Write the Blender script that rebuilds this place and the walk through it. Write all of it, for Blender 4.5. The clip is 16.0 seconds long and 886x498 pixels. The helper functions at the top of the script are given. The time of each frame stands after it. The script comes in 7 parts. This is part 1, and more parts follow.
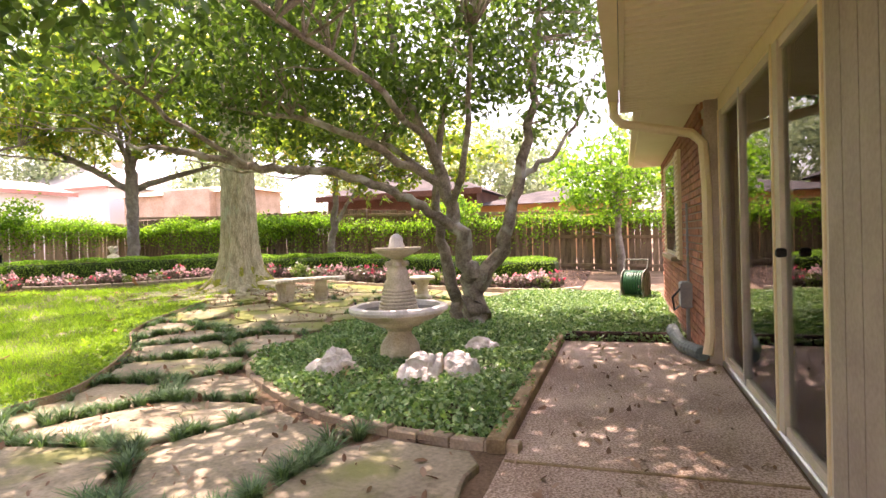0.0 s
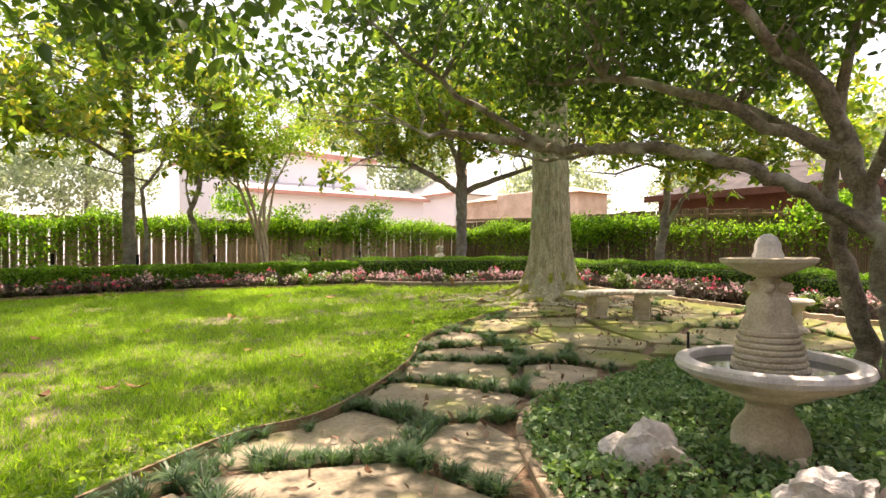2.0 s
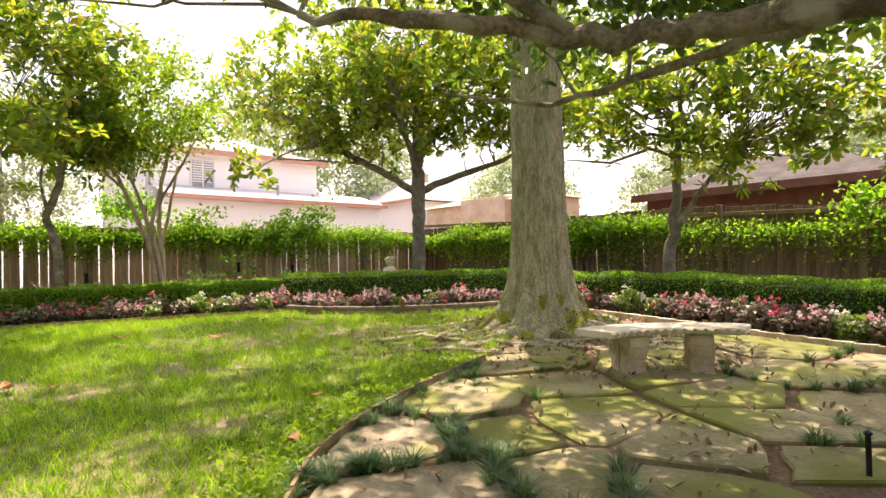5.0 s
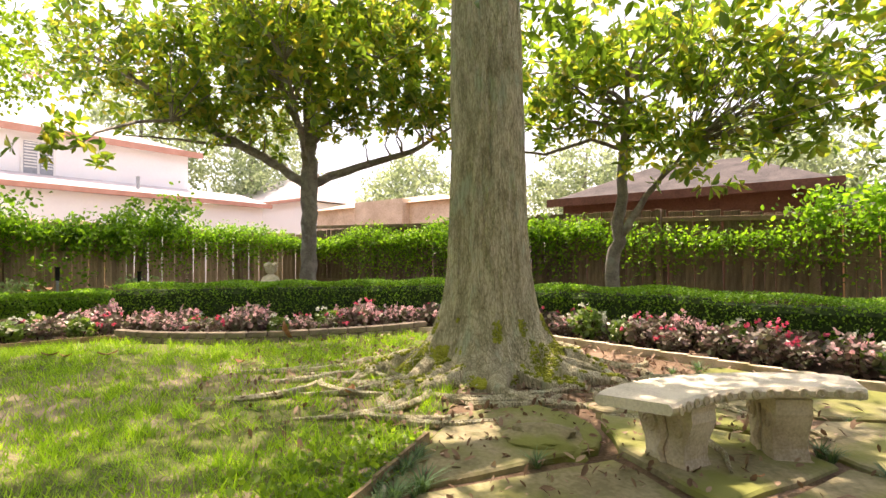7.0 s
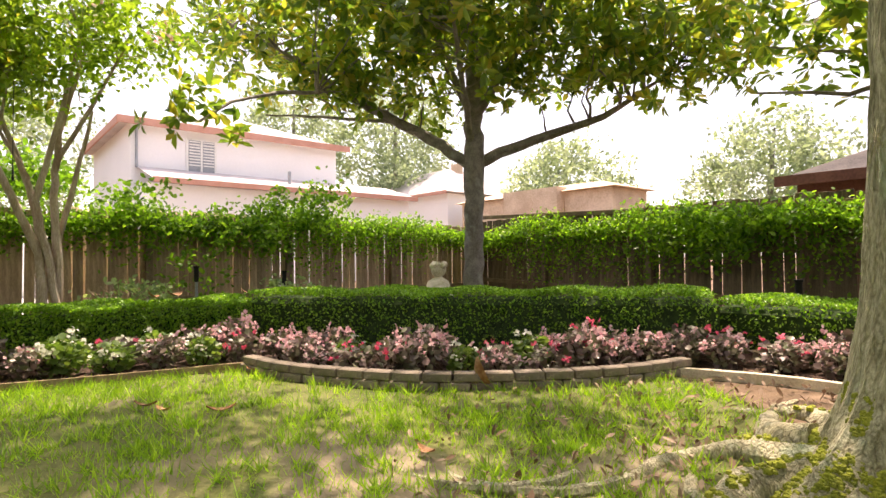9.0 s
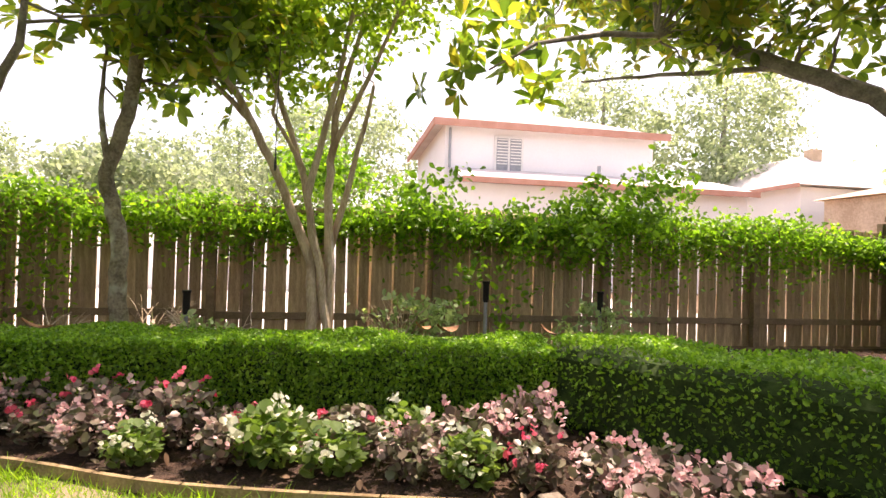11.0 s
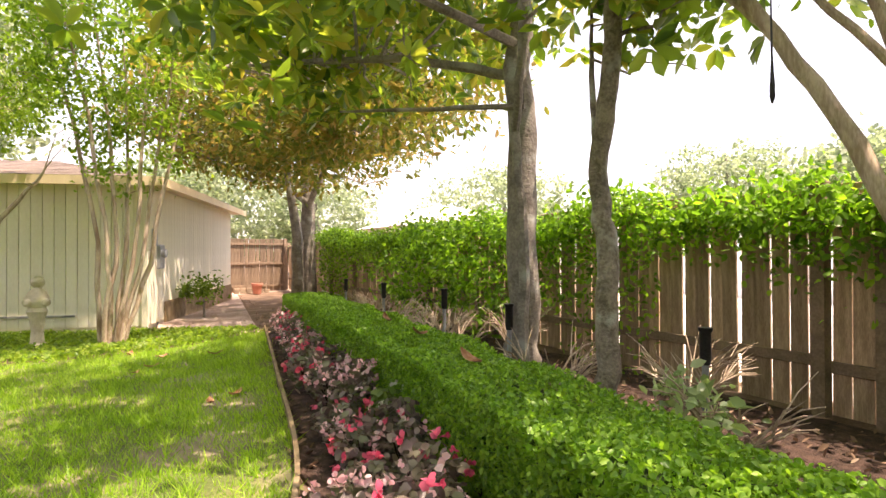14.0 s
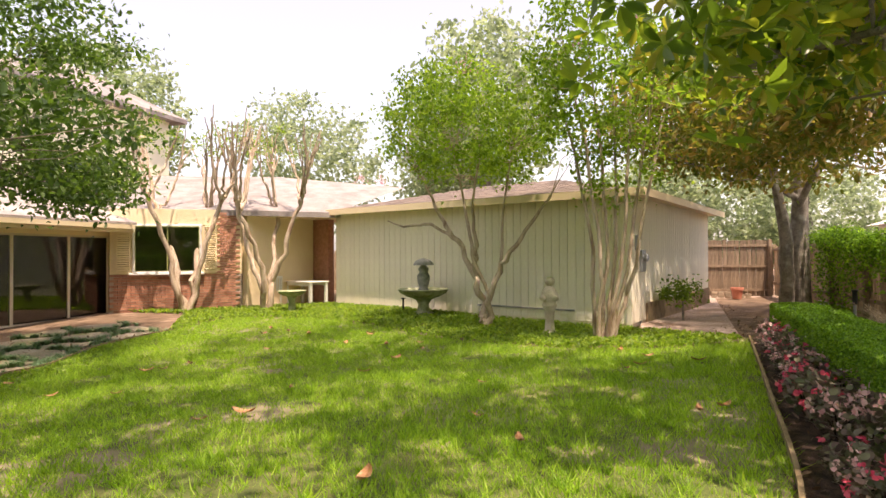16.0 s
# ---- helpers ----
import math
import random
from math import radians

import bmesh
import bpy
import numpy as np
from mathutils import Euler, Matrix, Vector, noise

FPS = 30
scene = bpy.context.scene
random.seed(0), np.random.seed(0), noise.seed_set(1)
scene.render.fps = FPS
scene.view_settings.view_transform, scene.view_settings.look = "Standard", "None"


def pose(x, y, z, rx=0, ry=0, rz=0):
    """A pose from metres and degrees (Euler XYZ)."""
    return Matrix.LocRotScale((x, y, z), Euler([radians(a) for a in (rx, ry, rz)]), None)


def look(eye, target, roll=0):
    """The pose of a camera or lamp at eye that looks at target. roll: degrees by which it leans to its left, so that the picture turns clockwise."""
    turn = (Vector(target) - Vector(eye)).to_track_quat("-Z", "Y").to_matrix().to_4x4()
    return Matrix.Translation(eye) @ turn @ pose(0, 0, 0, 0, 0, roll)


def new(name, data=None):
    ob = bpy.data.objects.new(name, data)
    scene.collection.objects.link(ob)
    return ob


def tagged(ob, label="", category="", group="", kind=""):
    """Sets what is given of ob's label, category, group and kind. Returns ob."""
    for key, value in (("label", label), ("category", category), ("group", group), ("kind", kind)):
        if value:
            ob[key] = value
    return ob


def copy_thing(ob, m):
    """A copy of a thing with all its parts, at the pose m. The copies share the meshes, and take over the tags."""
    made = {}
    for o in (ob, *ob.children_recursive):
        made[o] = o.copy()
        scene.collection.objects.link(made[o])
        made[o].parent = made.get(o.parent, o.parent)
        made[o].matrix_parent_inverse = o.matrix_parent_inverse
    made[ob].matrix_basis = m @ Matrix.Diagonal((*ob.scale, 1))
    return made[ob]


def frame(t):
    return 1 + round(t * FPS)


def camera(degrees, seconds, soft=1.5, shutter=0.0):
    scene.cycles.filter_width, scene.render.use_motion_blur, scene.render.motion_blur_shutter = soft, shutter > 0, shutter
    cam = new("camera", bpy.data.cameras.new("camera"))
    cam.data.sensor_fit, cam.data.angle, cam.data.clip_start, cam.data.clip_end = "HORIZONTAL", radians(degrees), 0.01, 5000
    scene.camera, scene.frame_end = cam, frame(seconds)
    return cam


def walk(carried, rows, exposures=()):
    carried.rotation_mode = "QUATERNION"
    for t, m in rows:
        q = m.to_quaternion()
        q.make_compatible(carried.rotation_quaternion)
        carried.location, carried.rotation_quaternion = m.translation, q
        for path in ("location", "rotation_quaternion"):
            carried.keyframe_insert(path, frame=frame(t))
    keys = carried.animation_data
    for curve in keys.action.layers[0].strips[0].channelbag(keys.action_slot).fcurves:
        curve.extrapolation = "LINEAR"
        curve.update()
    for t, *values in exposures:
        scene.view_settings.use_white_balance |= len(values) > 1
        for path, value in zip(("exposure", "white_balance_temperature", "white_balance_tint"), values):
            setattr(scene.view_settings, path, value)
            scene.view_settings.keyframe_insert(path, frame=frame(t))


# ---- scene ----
cam = camera(77.1, 16.0)
PATH = [
    (0, (0.221, -0.148, 1.221), (-0.392, 1.755, 1.181), -2.0),
    (0.5, (0.137, 0.31, 1.202), (-0.833, 2.06, 1.195), -1.9),
    (1, (-0.054, 0.756, 1.205), (-1.29, 2.328, 1.205), -1.3),
    (1.5, (-0.292, 1.146, 1.206), (-1.725, 2.541, 1.21), -0.9),
    (2, (-0.618, 1.523, 1.207), (-2.168, 2.786, 1.208), -0.5),
    (2.5, (-0.981, 1.907, 1.22), (-2.56, 3.135, 1.215), -0.6),
    (3, (-1.329, 2.274, 1.237), (-2.916, 3.491, 1.24), -0.8),
    (3.5, (-1.704, 2.649, 1.229), (-3.29, 3.868, 1.238), -0.9),
    (4, (-2.122, 3.034, 1.242), (-3.696, 4.268, 1.253), -1.0),
    (4.5, (-2.577, 3.389, 1.229), (-4.117, 4.665, 1.253), -1.0),
    (5, (-2.963, 3.804, 1.236), (-4.428, 5.165, 1.271), -1.4),
    (7.5, (-5.361, 5.643, 1.252), (-6.51, 7.279, 1.306), -0.5),
    (8, (-5.981, 6.009, 1.258), (-7.208, 7.588, 1.307), -0.6),
    (8.5, (-6.598, 6.314, 1.289), (-7.941, 7.796, 1.327), -0.4),
    (9, (-7.17, 6.634, 1.334), (-8.692, 7.931, 1.371), -0.6),
    (9.5, (-7.693, 6.894, 1.39), (-9.39, 7.952, 1.422), -0.4),
    (12, (-11.001, 8.225, 1.578), (-12.975, 7.903, 1.591), 0.6),
    (12.5, (-11.397, 8.505, 1.553), (-13.245, 7.739, 1.569), -1.0),
    (13, (-11.977, 8.564, 1.613), (-13.6, 7.395, 1.619), -0.3),
    (13.5, (-12.332, 8.581, 1.62), (-13.669, 7.093, 1.626), -0.5),
    (14, (-12.582, 8.487, 1.605), (-13.515, 6.717, 1.62), -0.2),
    (14.5, (-12.711, 8.426, 1.597), (-13.244, 6.499, 1.615), -0.0),
    (15, (-12.695, 8.533, 1.633), (-12.765, 6.535, 1.652), -0.1),
    (15.5, (-12.546, 8.606, 1.655), (-12.256, 6.628, 1.675), 0.0),
    (16, (-12.445, 8.708, 1.705), (-11.817, 6.809, 1.725), -0.2),
]
walk(cam, [(t, look(eye, target, roll)) for t, eye, target, roll in PATH],
     exposures=[(0, 1.68, 7200, 37), (1.5, 1.2, 7500, 26), (4, 0.92, 7700, 24), (7.5, 1.0, 7600, 25), (9.5, 0.8, 7600, 25), (12, 1.2, 7500, 28), (14, 1.25, 7500, 27), (15, 1.35, 7500, 27), (16, 0.62, 7600, 26)])

# ---- light ----
world = bpy.data.worlds.new("world")
scene.world = world
world.use_nodes = True
_wn = world.node_tree.nodes
_sky = _wn.new("ShaderNodeTexSky")
_sky.sky_type = "NISHITA"
_sky.sun_disc = False
SUN = Vector((-0.22, 0.24, 0.95)).normalized()
_sky.sun_elevation = math.asin(SUN.z)
_sky.sun_rotation = math.atan2(SUN.x, SUN.y)
_sky.air_density, _sky.dust_density, _sky.ozone_density = 1.0, 3.0, 1.0
# summer haze whitens the whole sky evenly
_haze = _wn.new("ShaderNodeMixRGB")
_haze.blend_type = "ADD"
_haze.inputs[0].default_value = 1.0
_haze.inputs[2].default_value = (2.3, 2.3, 2.3, 1)
world.node_tree.links.new(_sky.outputs[0], _haze.inputs[1])
world.node_tree.links.new(_haze.outputs[0], _wn["Background"].inputs[0])
_wn["Background"].inputs[1].default_value = 0.15
_sd = bpy.data.lights.new("sun", "SUN")
_sd.energy, _sd.angle, _sd.color = 5.0, radians(0.6), (1.0, 0.92, 0.78)
_so = new("sun", _sd)
_so.matrix_world = look(SUN * 40, (0, 0, 0))


# ---- materials ----
def mat(name, c1, c2, rough=0.8, scale=4.0, fine=60.0, bump=0.3, metal=0.0, spec=0.3, rand=0.0, stretch=(1, 1, 1), c3=None, c3at=0.62, dist=0.01, grit=0.7, island=0.0):
    """Two-scale noise paint: c1 and c2 mixed by large and fine noise, c3 as stains, bump from the fine noise."""
    m = bpy.data.materials.new(name)
    m.use_nodes = True
    nt = m.node_tree
    n, l = nt.nodes, nt.links
    bs = n["Principled BSDF"]
    tc = n.new("ShaderNodeTexCoord")
    mp = n.new("ShaderNodeMapping")
    mp.inputs["Scale"].default_value = stretch
    l.new(tc.outputs["Object"], mp.inputs[0])
    big, sm = n.new("ShaderNodeTexNoise"), n.new("ShaderNodeTexNoise")
    for t, s, d in ((big, scale, 5), (sm, fine, 4)):
        t.inputs["Scale"].default_value = s
        t.inputs["Detail"].default_value = d
        l.new(mp.outputs[0], t.inputs["Vector"])
    add = n.new("ShaderNodeMath")
    add.operation = "ADD"
    mul = n.new("ShaderNodeMath")
    mul.operation = "MULTIPLY_ADD"
    mul.inputs[1].default_value, mul.inputs[2].default_value = grit, -grit / 2
    l.new(sm.outputs[0], mul.inputs[0])
    l.new(big.outputs[0], add.inputs[0])
    l.new(mul.outputs[0], add.inputs[1])
    rp = n.new("ShaderNodeValToRGB")
    rp.color_ramp.elements[0].position, rp.color_ramp.elements[1].position = 0.32, 0.68
    rp.color_ramp.elements[0].color, rp.color_ramp.elements[1].color = (*c1, 1), (*c2, 1)
    l.new(add.outputs[0], rp.inputs[0])
    col = rp.outputs[0]
    if c3:
        st = n.new("ShaderNodeTexNoise")
        st.inputs["Scale"].default_value, st.inputs["Detail"].default_value = scale * 0.6, 7
        l.new(mp.outputs[0], st.inputs["Vector"])
        r2 = n.new("ShaderNodeValToRGB")
        r2.color_ramp.elements[0].position, r2.color_ramp.elements[1].position = c3at - 0.06, c3at + 0.06
        l.new(st.outputs[0], r2.inputs[0])
        mx = n.new("ShaderNodeMixRGB")
        mx.inputs[2].default_value = (*c3, 1)
        l.new(r2.outputs[0], mx.inputs[0])
        l.new(col, mx.inputs[1])
        col = mx.outputs[0]
    if rand or island:
        oi = n.new("ShaderNodeNewGeometry" if island else "ShaderNodeObjectInfo")
        rand = rand or island
        hs = n.new("ShaderNodeHueSaturation")
        mr = n.new("ShaderNodeMapRange")
        mr.inputs[3].default_value, mr.inputs[4].default_value = 1 - rand, 1 + rand
        l.new(oi.outputs["Random Per Island" if island else "Random"], mr.inputs[0])
        l.new(mr.outputs[0], hs.inputs["Value"])
        l.new(col, hs.inputs["Color"])
        col = hs.outputs[0]
    l.new(col, bs.inputs["Base Color"])
    bs.inputs["Roughness"].default_value = rough
    bs.inputs["Metallic"].default_value = metal
    bs.inputs["Specular IOR Level"].default_value = spec
    if bump:
        bp = n.new("ShaderNodeBump")
        bp.inputs["Strength"].default_value, bp.inputs["Distance"].default_value = bump, dist
        l.new(add.outputs[0], bp.inputs["Height"])
        l.new(bp.outputs[0], bs.inputs["Normal"])
    return m


def leafmat(name, cols, rough=0.5, trans=0.56, spec=0.35, glow=1.8, tint=(1.15, 1.25, 0.45)):
    """Leaves: a colour per leaf, light passing through the blade."""
    m = bpy.data.materials.new(name)
    m.use_nodes = True
    nt = m.node_tree
    n, l = nt.nodes, nt.links
    bs = n["Principled BSDF"]
    out = n["Material Output"]
    ge = n.new("ShaderNodeNewGeometry")
    rp = n.new("ShaderNodeValToRGB")
    rp.color_ramp.interpolation = "LINEAR"
    el = rp.color_ramp.elements
    while len(el) < len(cols):
        el.new(0.5)
    for i, c in enumerate(cols):
        el[i].position, el[i].color = i / (len(cols) - 1), (*c, 1)
    l.new(ge.outputs["Random Per Island"], rp.inputs[0])
    l.new(rp.outputs[0], bs.inputs["Base Color"])
    bs.inputs["Roughness"].default_value, bs.inputs["Specular IOR Level"].default_value = rough, spec
    tr = n.new("ShaderNodeBsdfTranslucent")
    g2 = n.new("ShaderNodeMixRGB")
    g2.blend_type, g2.inputs[0].default_value, g2.inputs[2].default_value = "MULTIPLY", 1.0, (glow * tint[0], glow * tint[1], glow * tint[2], 1)
    l.new(rp.outputs[0], g2.inputs[1])
    l.new(g2.outputs[0], tr.inputs[0])
    mx = n.new("ShaderNodeMixShader")
    mx.inputs[0].default_value = trans
    l.new(bs.outputs[0], mx.inputs[1])
    l.new(tr.outputs[0], mx.inputs[2])
    l.new(mx.outputs[0], out.inputs[0])
    return m


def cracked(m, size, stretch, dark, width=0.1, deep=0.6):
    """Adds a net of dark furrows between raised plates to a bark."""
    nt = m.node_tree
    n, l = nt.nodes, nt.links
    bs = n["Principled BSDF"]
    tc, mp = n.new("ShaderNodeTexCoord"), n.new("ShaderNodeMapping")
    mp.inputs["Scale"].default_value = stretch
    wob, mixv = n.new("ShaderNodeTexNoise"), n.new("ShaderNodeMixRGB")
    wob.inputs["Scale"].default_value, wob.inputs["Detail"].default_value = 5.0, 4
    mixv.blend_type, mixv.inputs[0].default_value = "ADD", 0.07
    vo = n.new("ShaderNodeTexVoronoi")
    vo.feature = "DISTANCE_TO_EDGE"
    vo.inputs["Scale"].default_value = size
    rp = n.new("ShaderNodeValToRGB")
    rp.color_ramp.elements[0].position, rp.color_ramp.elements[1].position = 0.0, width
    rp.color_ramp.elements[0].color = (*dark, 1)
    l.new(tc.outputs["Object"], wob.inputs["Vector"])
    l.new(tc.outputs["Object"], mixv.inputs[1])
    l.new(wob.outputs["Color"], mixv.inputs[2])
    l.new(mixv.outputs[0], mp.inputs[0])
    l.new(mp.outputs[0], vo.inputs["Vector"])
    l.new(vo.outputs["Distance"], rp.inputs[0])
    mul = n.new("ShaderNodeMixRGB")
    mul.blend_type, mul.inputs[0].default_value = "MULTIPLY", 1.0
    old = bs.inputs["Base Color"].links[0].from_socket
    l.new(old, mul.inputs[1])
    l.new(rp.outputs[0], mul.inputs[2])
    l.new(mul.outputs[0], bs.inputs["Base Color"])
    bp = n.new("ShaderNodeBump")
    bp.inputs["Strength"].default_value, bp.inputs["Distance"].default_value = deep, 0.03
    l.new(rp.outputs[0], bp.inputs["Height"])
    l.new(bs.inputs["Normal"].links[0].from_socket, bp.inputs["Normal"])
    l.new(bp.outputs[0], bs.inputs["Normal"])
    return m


def glassmat(name, tint=(0.9, 0.95, 0.92), rough=0.0):
    m = bpy.data.materials.new(name)
    m.use_nodes = True
    n, l = m.node_tree.nodes, m.node_tree.links
    gl, tr, fr, mx = n.new("ShaderNodeBsdfGlossy"), n.new("ShaderNodeBsdfTransparent"), n.new("ShaderNodeFresnel"), n.new("ShaderNodeMixShader")
    gl.inputs["Roughness"].default_value = rough
    tr.inputs[0].default_value = (*tint, 1)
    fr.inputs[0].default_value = 1.9
    l.new(fr.outputs[0], mx.inputs[0])
    l.new(tr.outputs[0], mx.inputs[1])
    l.new(gl.outputs[0], mx.inputs[2])
    l.new(mx.outputs[0], n["Material Output"].inputs[0])
    return m


SOIL = mat("soil", (0.10, 0.065, 0.04), (0.22, 0.15, 0.10), 0.95, 2.2, 45, 0.8, c3=(0.30, 0.21, 0.15), dist=0.02)
MULCH = mat("mulch", (0.025, 0.016, 0.012), (0.10, 0.06, 0.045), 0.95, 9, 70, 1.0, dist=0.03)
LAWN = mat("lawn_soil", (0.085, 0.115, 0.03), (0.19, 0.19, 0.07), 0.95, 1.6, 40, 0.8, c3=(0.27, 0.22, 0.15), c3at=0.56, dist=0.02)
STONE = mat("flagstone", (0.22, 0.19, 0.13), (0.40, 0.34, 0.25), 0.85, 2.5, 38, 0.55, rand=0.14, c3=(0.24, 0.25, 0.10), c3at=0.60)
MOSSTONE = mat("mossy_flagstone", (0.20, 0.18, 0.10), (0.36, 0.32, 0.20), 0.88, 2.0, 34, 0.55, rand=0.14, c3=(0.20, 0.22, 0.06), c3at=0.50)
CONC = mat("cast_stone", (0.46, 0.39, 0.28), (0.72, 0.65, 0.52), 0.85, 5, 70, 0.5, c3=(0.36, 0.33, 0.20), c3at=0.60)
DRIVE = mat("pale_concrete", (0.58, 0.56, 0.52), (0.70, 0.68, 0.64), 0.9, 1, 30, 0.2)
CONCPALE = mat("pale_cast_stone", (0.50, 0.48, 0.46), (0.72, 0.70, 0.68), 0.8, 6, 80, 0.4, c3=(0.34, 0.30, 0.24), c3at=0.66)
CREAMSTONE = mat("cream_cast_stone", (0.58, 0.53, 0.43), (0.80, 0.75, 0.64), 0.8, 6, 80, 0.4, c3=(0.40, 0.36, 0.25), c3at=0.64)
MOSSCONC = mat("mossy_cast_stone", (0.22, 0.26, 0.12), (0.48, 0.48, 0.34), 0.9, 6, 70, 0.5)
GREYCONC = mat("grey_cast_stone", (0.16, 0.17, 0.15), (0.36, 0.36, 0.32), 0.9, 8, 70, 0.5)
ROCK = mat("white_rock", (0.62, 0.54, 0.50), (0.88, 0.84, 0.82), 0.75, 3, 30, 0.9, c3=(0.48, 0.33, 0.16), c3at=0.60, dist=0.03)
PEBBLE = mat("exposed_aggregate", (0.27, 0.185, 0.14), (0.62, 0.49, 0.41), 0.85, 1.2, 75, 1.0, c3=(0.24, 0.19, 0.15), dist=0.008, grit=1.6)
TIMBER = mat("weathered_timber", (0.20, 0.14, 0.08), (0.36, 0.27, 0.16), 0.9, 5, 60, 0.6)
FENCE = mat("fence_wood", (0.31, 0.215, 0.13), (0.55, 0.41, 0.265), 0.9, 3, 40, 0.5, rand=0.25, stretch=(6, 6, 0.7), c3=(0.17, 0.125, 0.085), c3at=0.64)
RAIL = mat("fence_rail", (0.18, 0.13, 0.085), (0.30, 0.22, 0.15), 0.9, 4, 50, 0.5)
SOFFIT = mat("cream_vinyl", (0.84, 0.72, 0.48), (0.88, 0.77, 0.54), 0.55, 2, 20, 0.05)
CREAM = mat("cream_paint", (0.76, 0.62, 0.40), (0.82, 0.68, 0.46), 0.45, 2, 30, 0.08)
TRIM = mat("beige_trim", (0.58, 0.50, 0.40), (0.66, 0.58, 0.47), 0.5, 3, 40, 0.1)
TAUPE = mat("taupe_boards", (0.33, 0.27, 0.23), (0.42, 0.35, 0.30), 0.55, 3, 40, 0.15)
ROOFDARK = mat("dark_shingle", (0.045, 0.04, 0.04), (0.11, 0.095, 0.09), 0.9, 2, 30, 0.5)
OLDFENCE = mat("old_fence_wood", (0.13, 0.095, 0.065), (0.27, 0.20, 0.135), 0.92, 3, 40, 0.5, rand=0.25, stretch=(6, 6, 0.7), c3=(0.10, 0.085, 0.055), c3at=0.60)
ALU = mat("aluminium", (0.55, 0.54, 0.52), (0.7, 0.69, 0.67), 0.35, 5, 60, 0.05, metal=0.8)
SIDING = mat("white_siding", (0.80, 0.745, 0.58), (0.87, 0.82, 0.66), 0.7, 1.2, 30, 0.15, stretch=(1, 1, 0.4), rand=0.03, c3=(0.60, 0.54, 0.40), c3at=0.68)
WHITE = mat("white_paint", (0.76, 0.75, 0.72), (0.84, 0.83, 0.80), 0.5, 3, 40, 0.08)
WHITEWALL = mat("white_render", (0.84, 0.83, 0.83), (0.88, 0.87, 0.87), 0.8, 0.6, 10, 0.1)
BRICK = mat("brick", (0.34, 0.13, 0.075), (0.50, 0.23, 0.145), 0.85, 6, 60, 0.5, rand=0.28)
MORTAR = mat("mortar", (0.34, 0.27, 0.22), (0.48, 0.40, 0.33), 0.95, 5, 60, 0.4)
DARKEDGE = mat("dark_edging_brick", (0.15, 0.125, 0.10), (0.29, 0.24, 0.19), 0.9, 6, 60, 0.6, rand=0.2, c3=(0.13, 0.13, 0.07))
EDGEBRICK = mat("edging_brick", (0.30, 0.24, 0.17), (0.48, 0.38, 0.27), 0.9, 6, 60, 0.6, rand=0.2, c3=(0.2, 0.19, 0.09))
ROOF = mat("grey_shingle", (0.22, 0.195, 0.185), (0.36, 0.32, 0.31), 0.9, 2, 30, 0.4, rand=0.15)
ROOFB = mat("brown_shingle", (0.12, 0.095, 0.08), (0.24, 0.19, 0.16), 0.9, 2, 30, 0.5)
ROOFPALE = mat("pale_shingle", (0.50, 0.46, 0.46), (0.62, 0.58, 0.57), 0.9, 1, 20, 0.3)
FASCIA = mat("terracotta_fascia", (0.50, 0.25, 0.18), (0.58, 0.31, 0.24), 0.6, 2, 20, 0.1)
DARKRED = mat("dark_red_siding", (0.10, 0.045, 0.03), (0.17, 0.08, 0.055), 0.8, 2, 20, 0.3)
ORANGE = mat("orange_brick", (0.55, 0.28, 0.12), (0.70, 0.40, 0.20), 0.85, 1, 20, 0.3)
TANSTONE = mat("tan_stone", (0.50, 0.37, 0.26), (0.70, 0.56, 0.42), 0.85, 1.2, 14, 0.6)
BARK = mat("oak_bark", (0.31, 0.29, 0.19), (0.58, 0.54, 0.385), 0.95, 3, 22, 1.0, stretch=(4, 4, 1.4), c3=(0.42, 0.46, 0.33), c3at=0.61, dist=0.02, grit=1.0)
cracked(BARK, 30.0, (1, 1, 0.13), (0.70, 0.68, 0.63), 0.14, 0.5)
BARKM = mat("magnolia_bark", (0.15, 0.13, 0.11), (0.30, 0.27, 0.23), 0.9, 6, 40, 0.7, c3=(0.36, 0.36, 0.32), dist=0.02)
BARKL = mat("lichen_bark", (0.14, 0.115, 0.085), (0.35, 0.30, 0.23), 0.9, 7, 45, 1.0, c3=(0.44, 0.43, 0.36), c3at=0.60, dist=0.02)
BARKC = mat("crape_bark", (0.36, 0.27, 0.19), (0.60, 0.49, 0.38), 0.75, 5, 40, 0.4, stretch=(2, 2, 0.5), c3=(0.26, 0.17, 0.11))
MOSS = mat("moss", (0.13, 0.155, 0.025), (0.40, 0.43, 0.055), 0.95, 9, 90, 1.0, dist=0.02)
STEEL = mat("black_plastic", (0.012, 0.012, 0.012), (0.03, 0.03, 0.03), 0.45, 8, 60, 0.1)
GREYMETAL = mat("grey_metal", (0.26, 0.28, 0.30), (0.36, 0.38, 0.40), 0.5, 5, 50, 0.1, metal=0.3)
BLUEPIPE = mat("corrugated_drain_pipe", (0.10, 0.13, 0.13), (0.20, 0.24, 0.24), 0.6, 6, 50, 0.2)
HOSE = mat("green_hose", (0.02, 0.09, 0.05), (0.04, 0.15, 0.08), 0.45, 5, 50, 0.1)
TERRA = mat("terracotta", (0.50, 0.18, 0.12), (0.62, 0.26, 0.18), 0.8, 5, 50, 0.2)
DEADLEAF = mat("dead_leaf", (0.32, 0.14, 0.06), (0.58, 0.34, 0.20), 0.7, 12, 60, 0.3, rand=0.35)
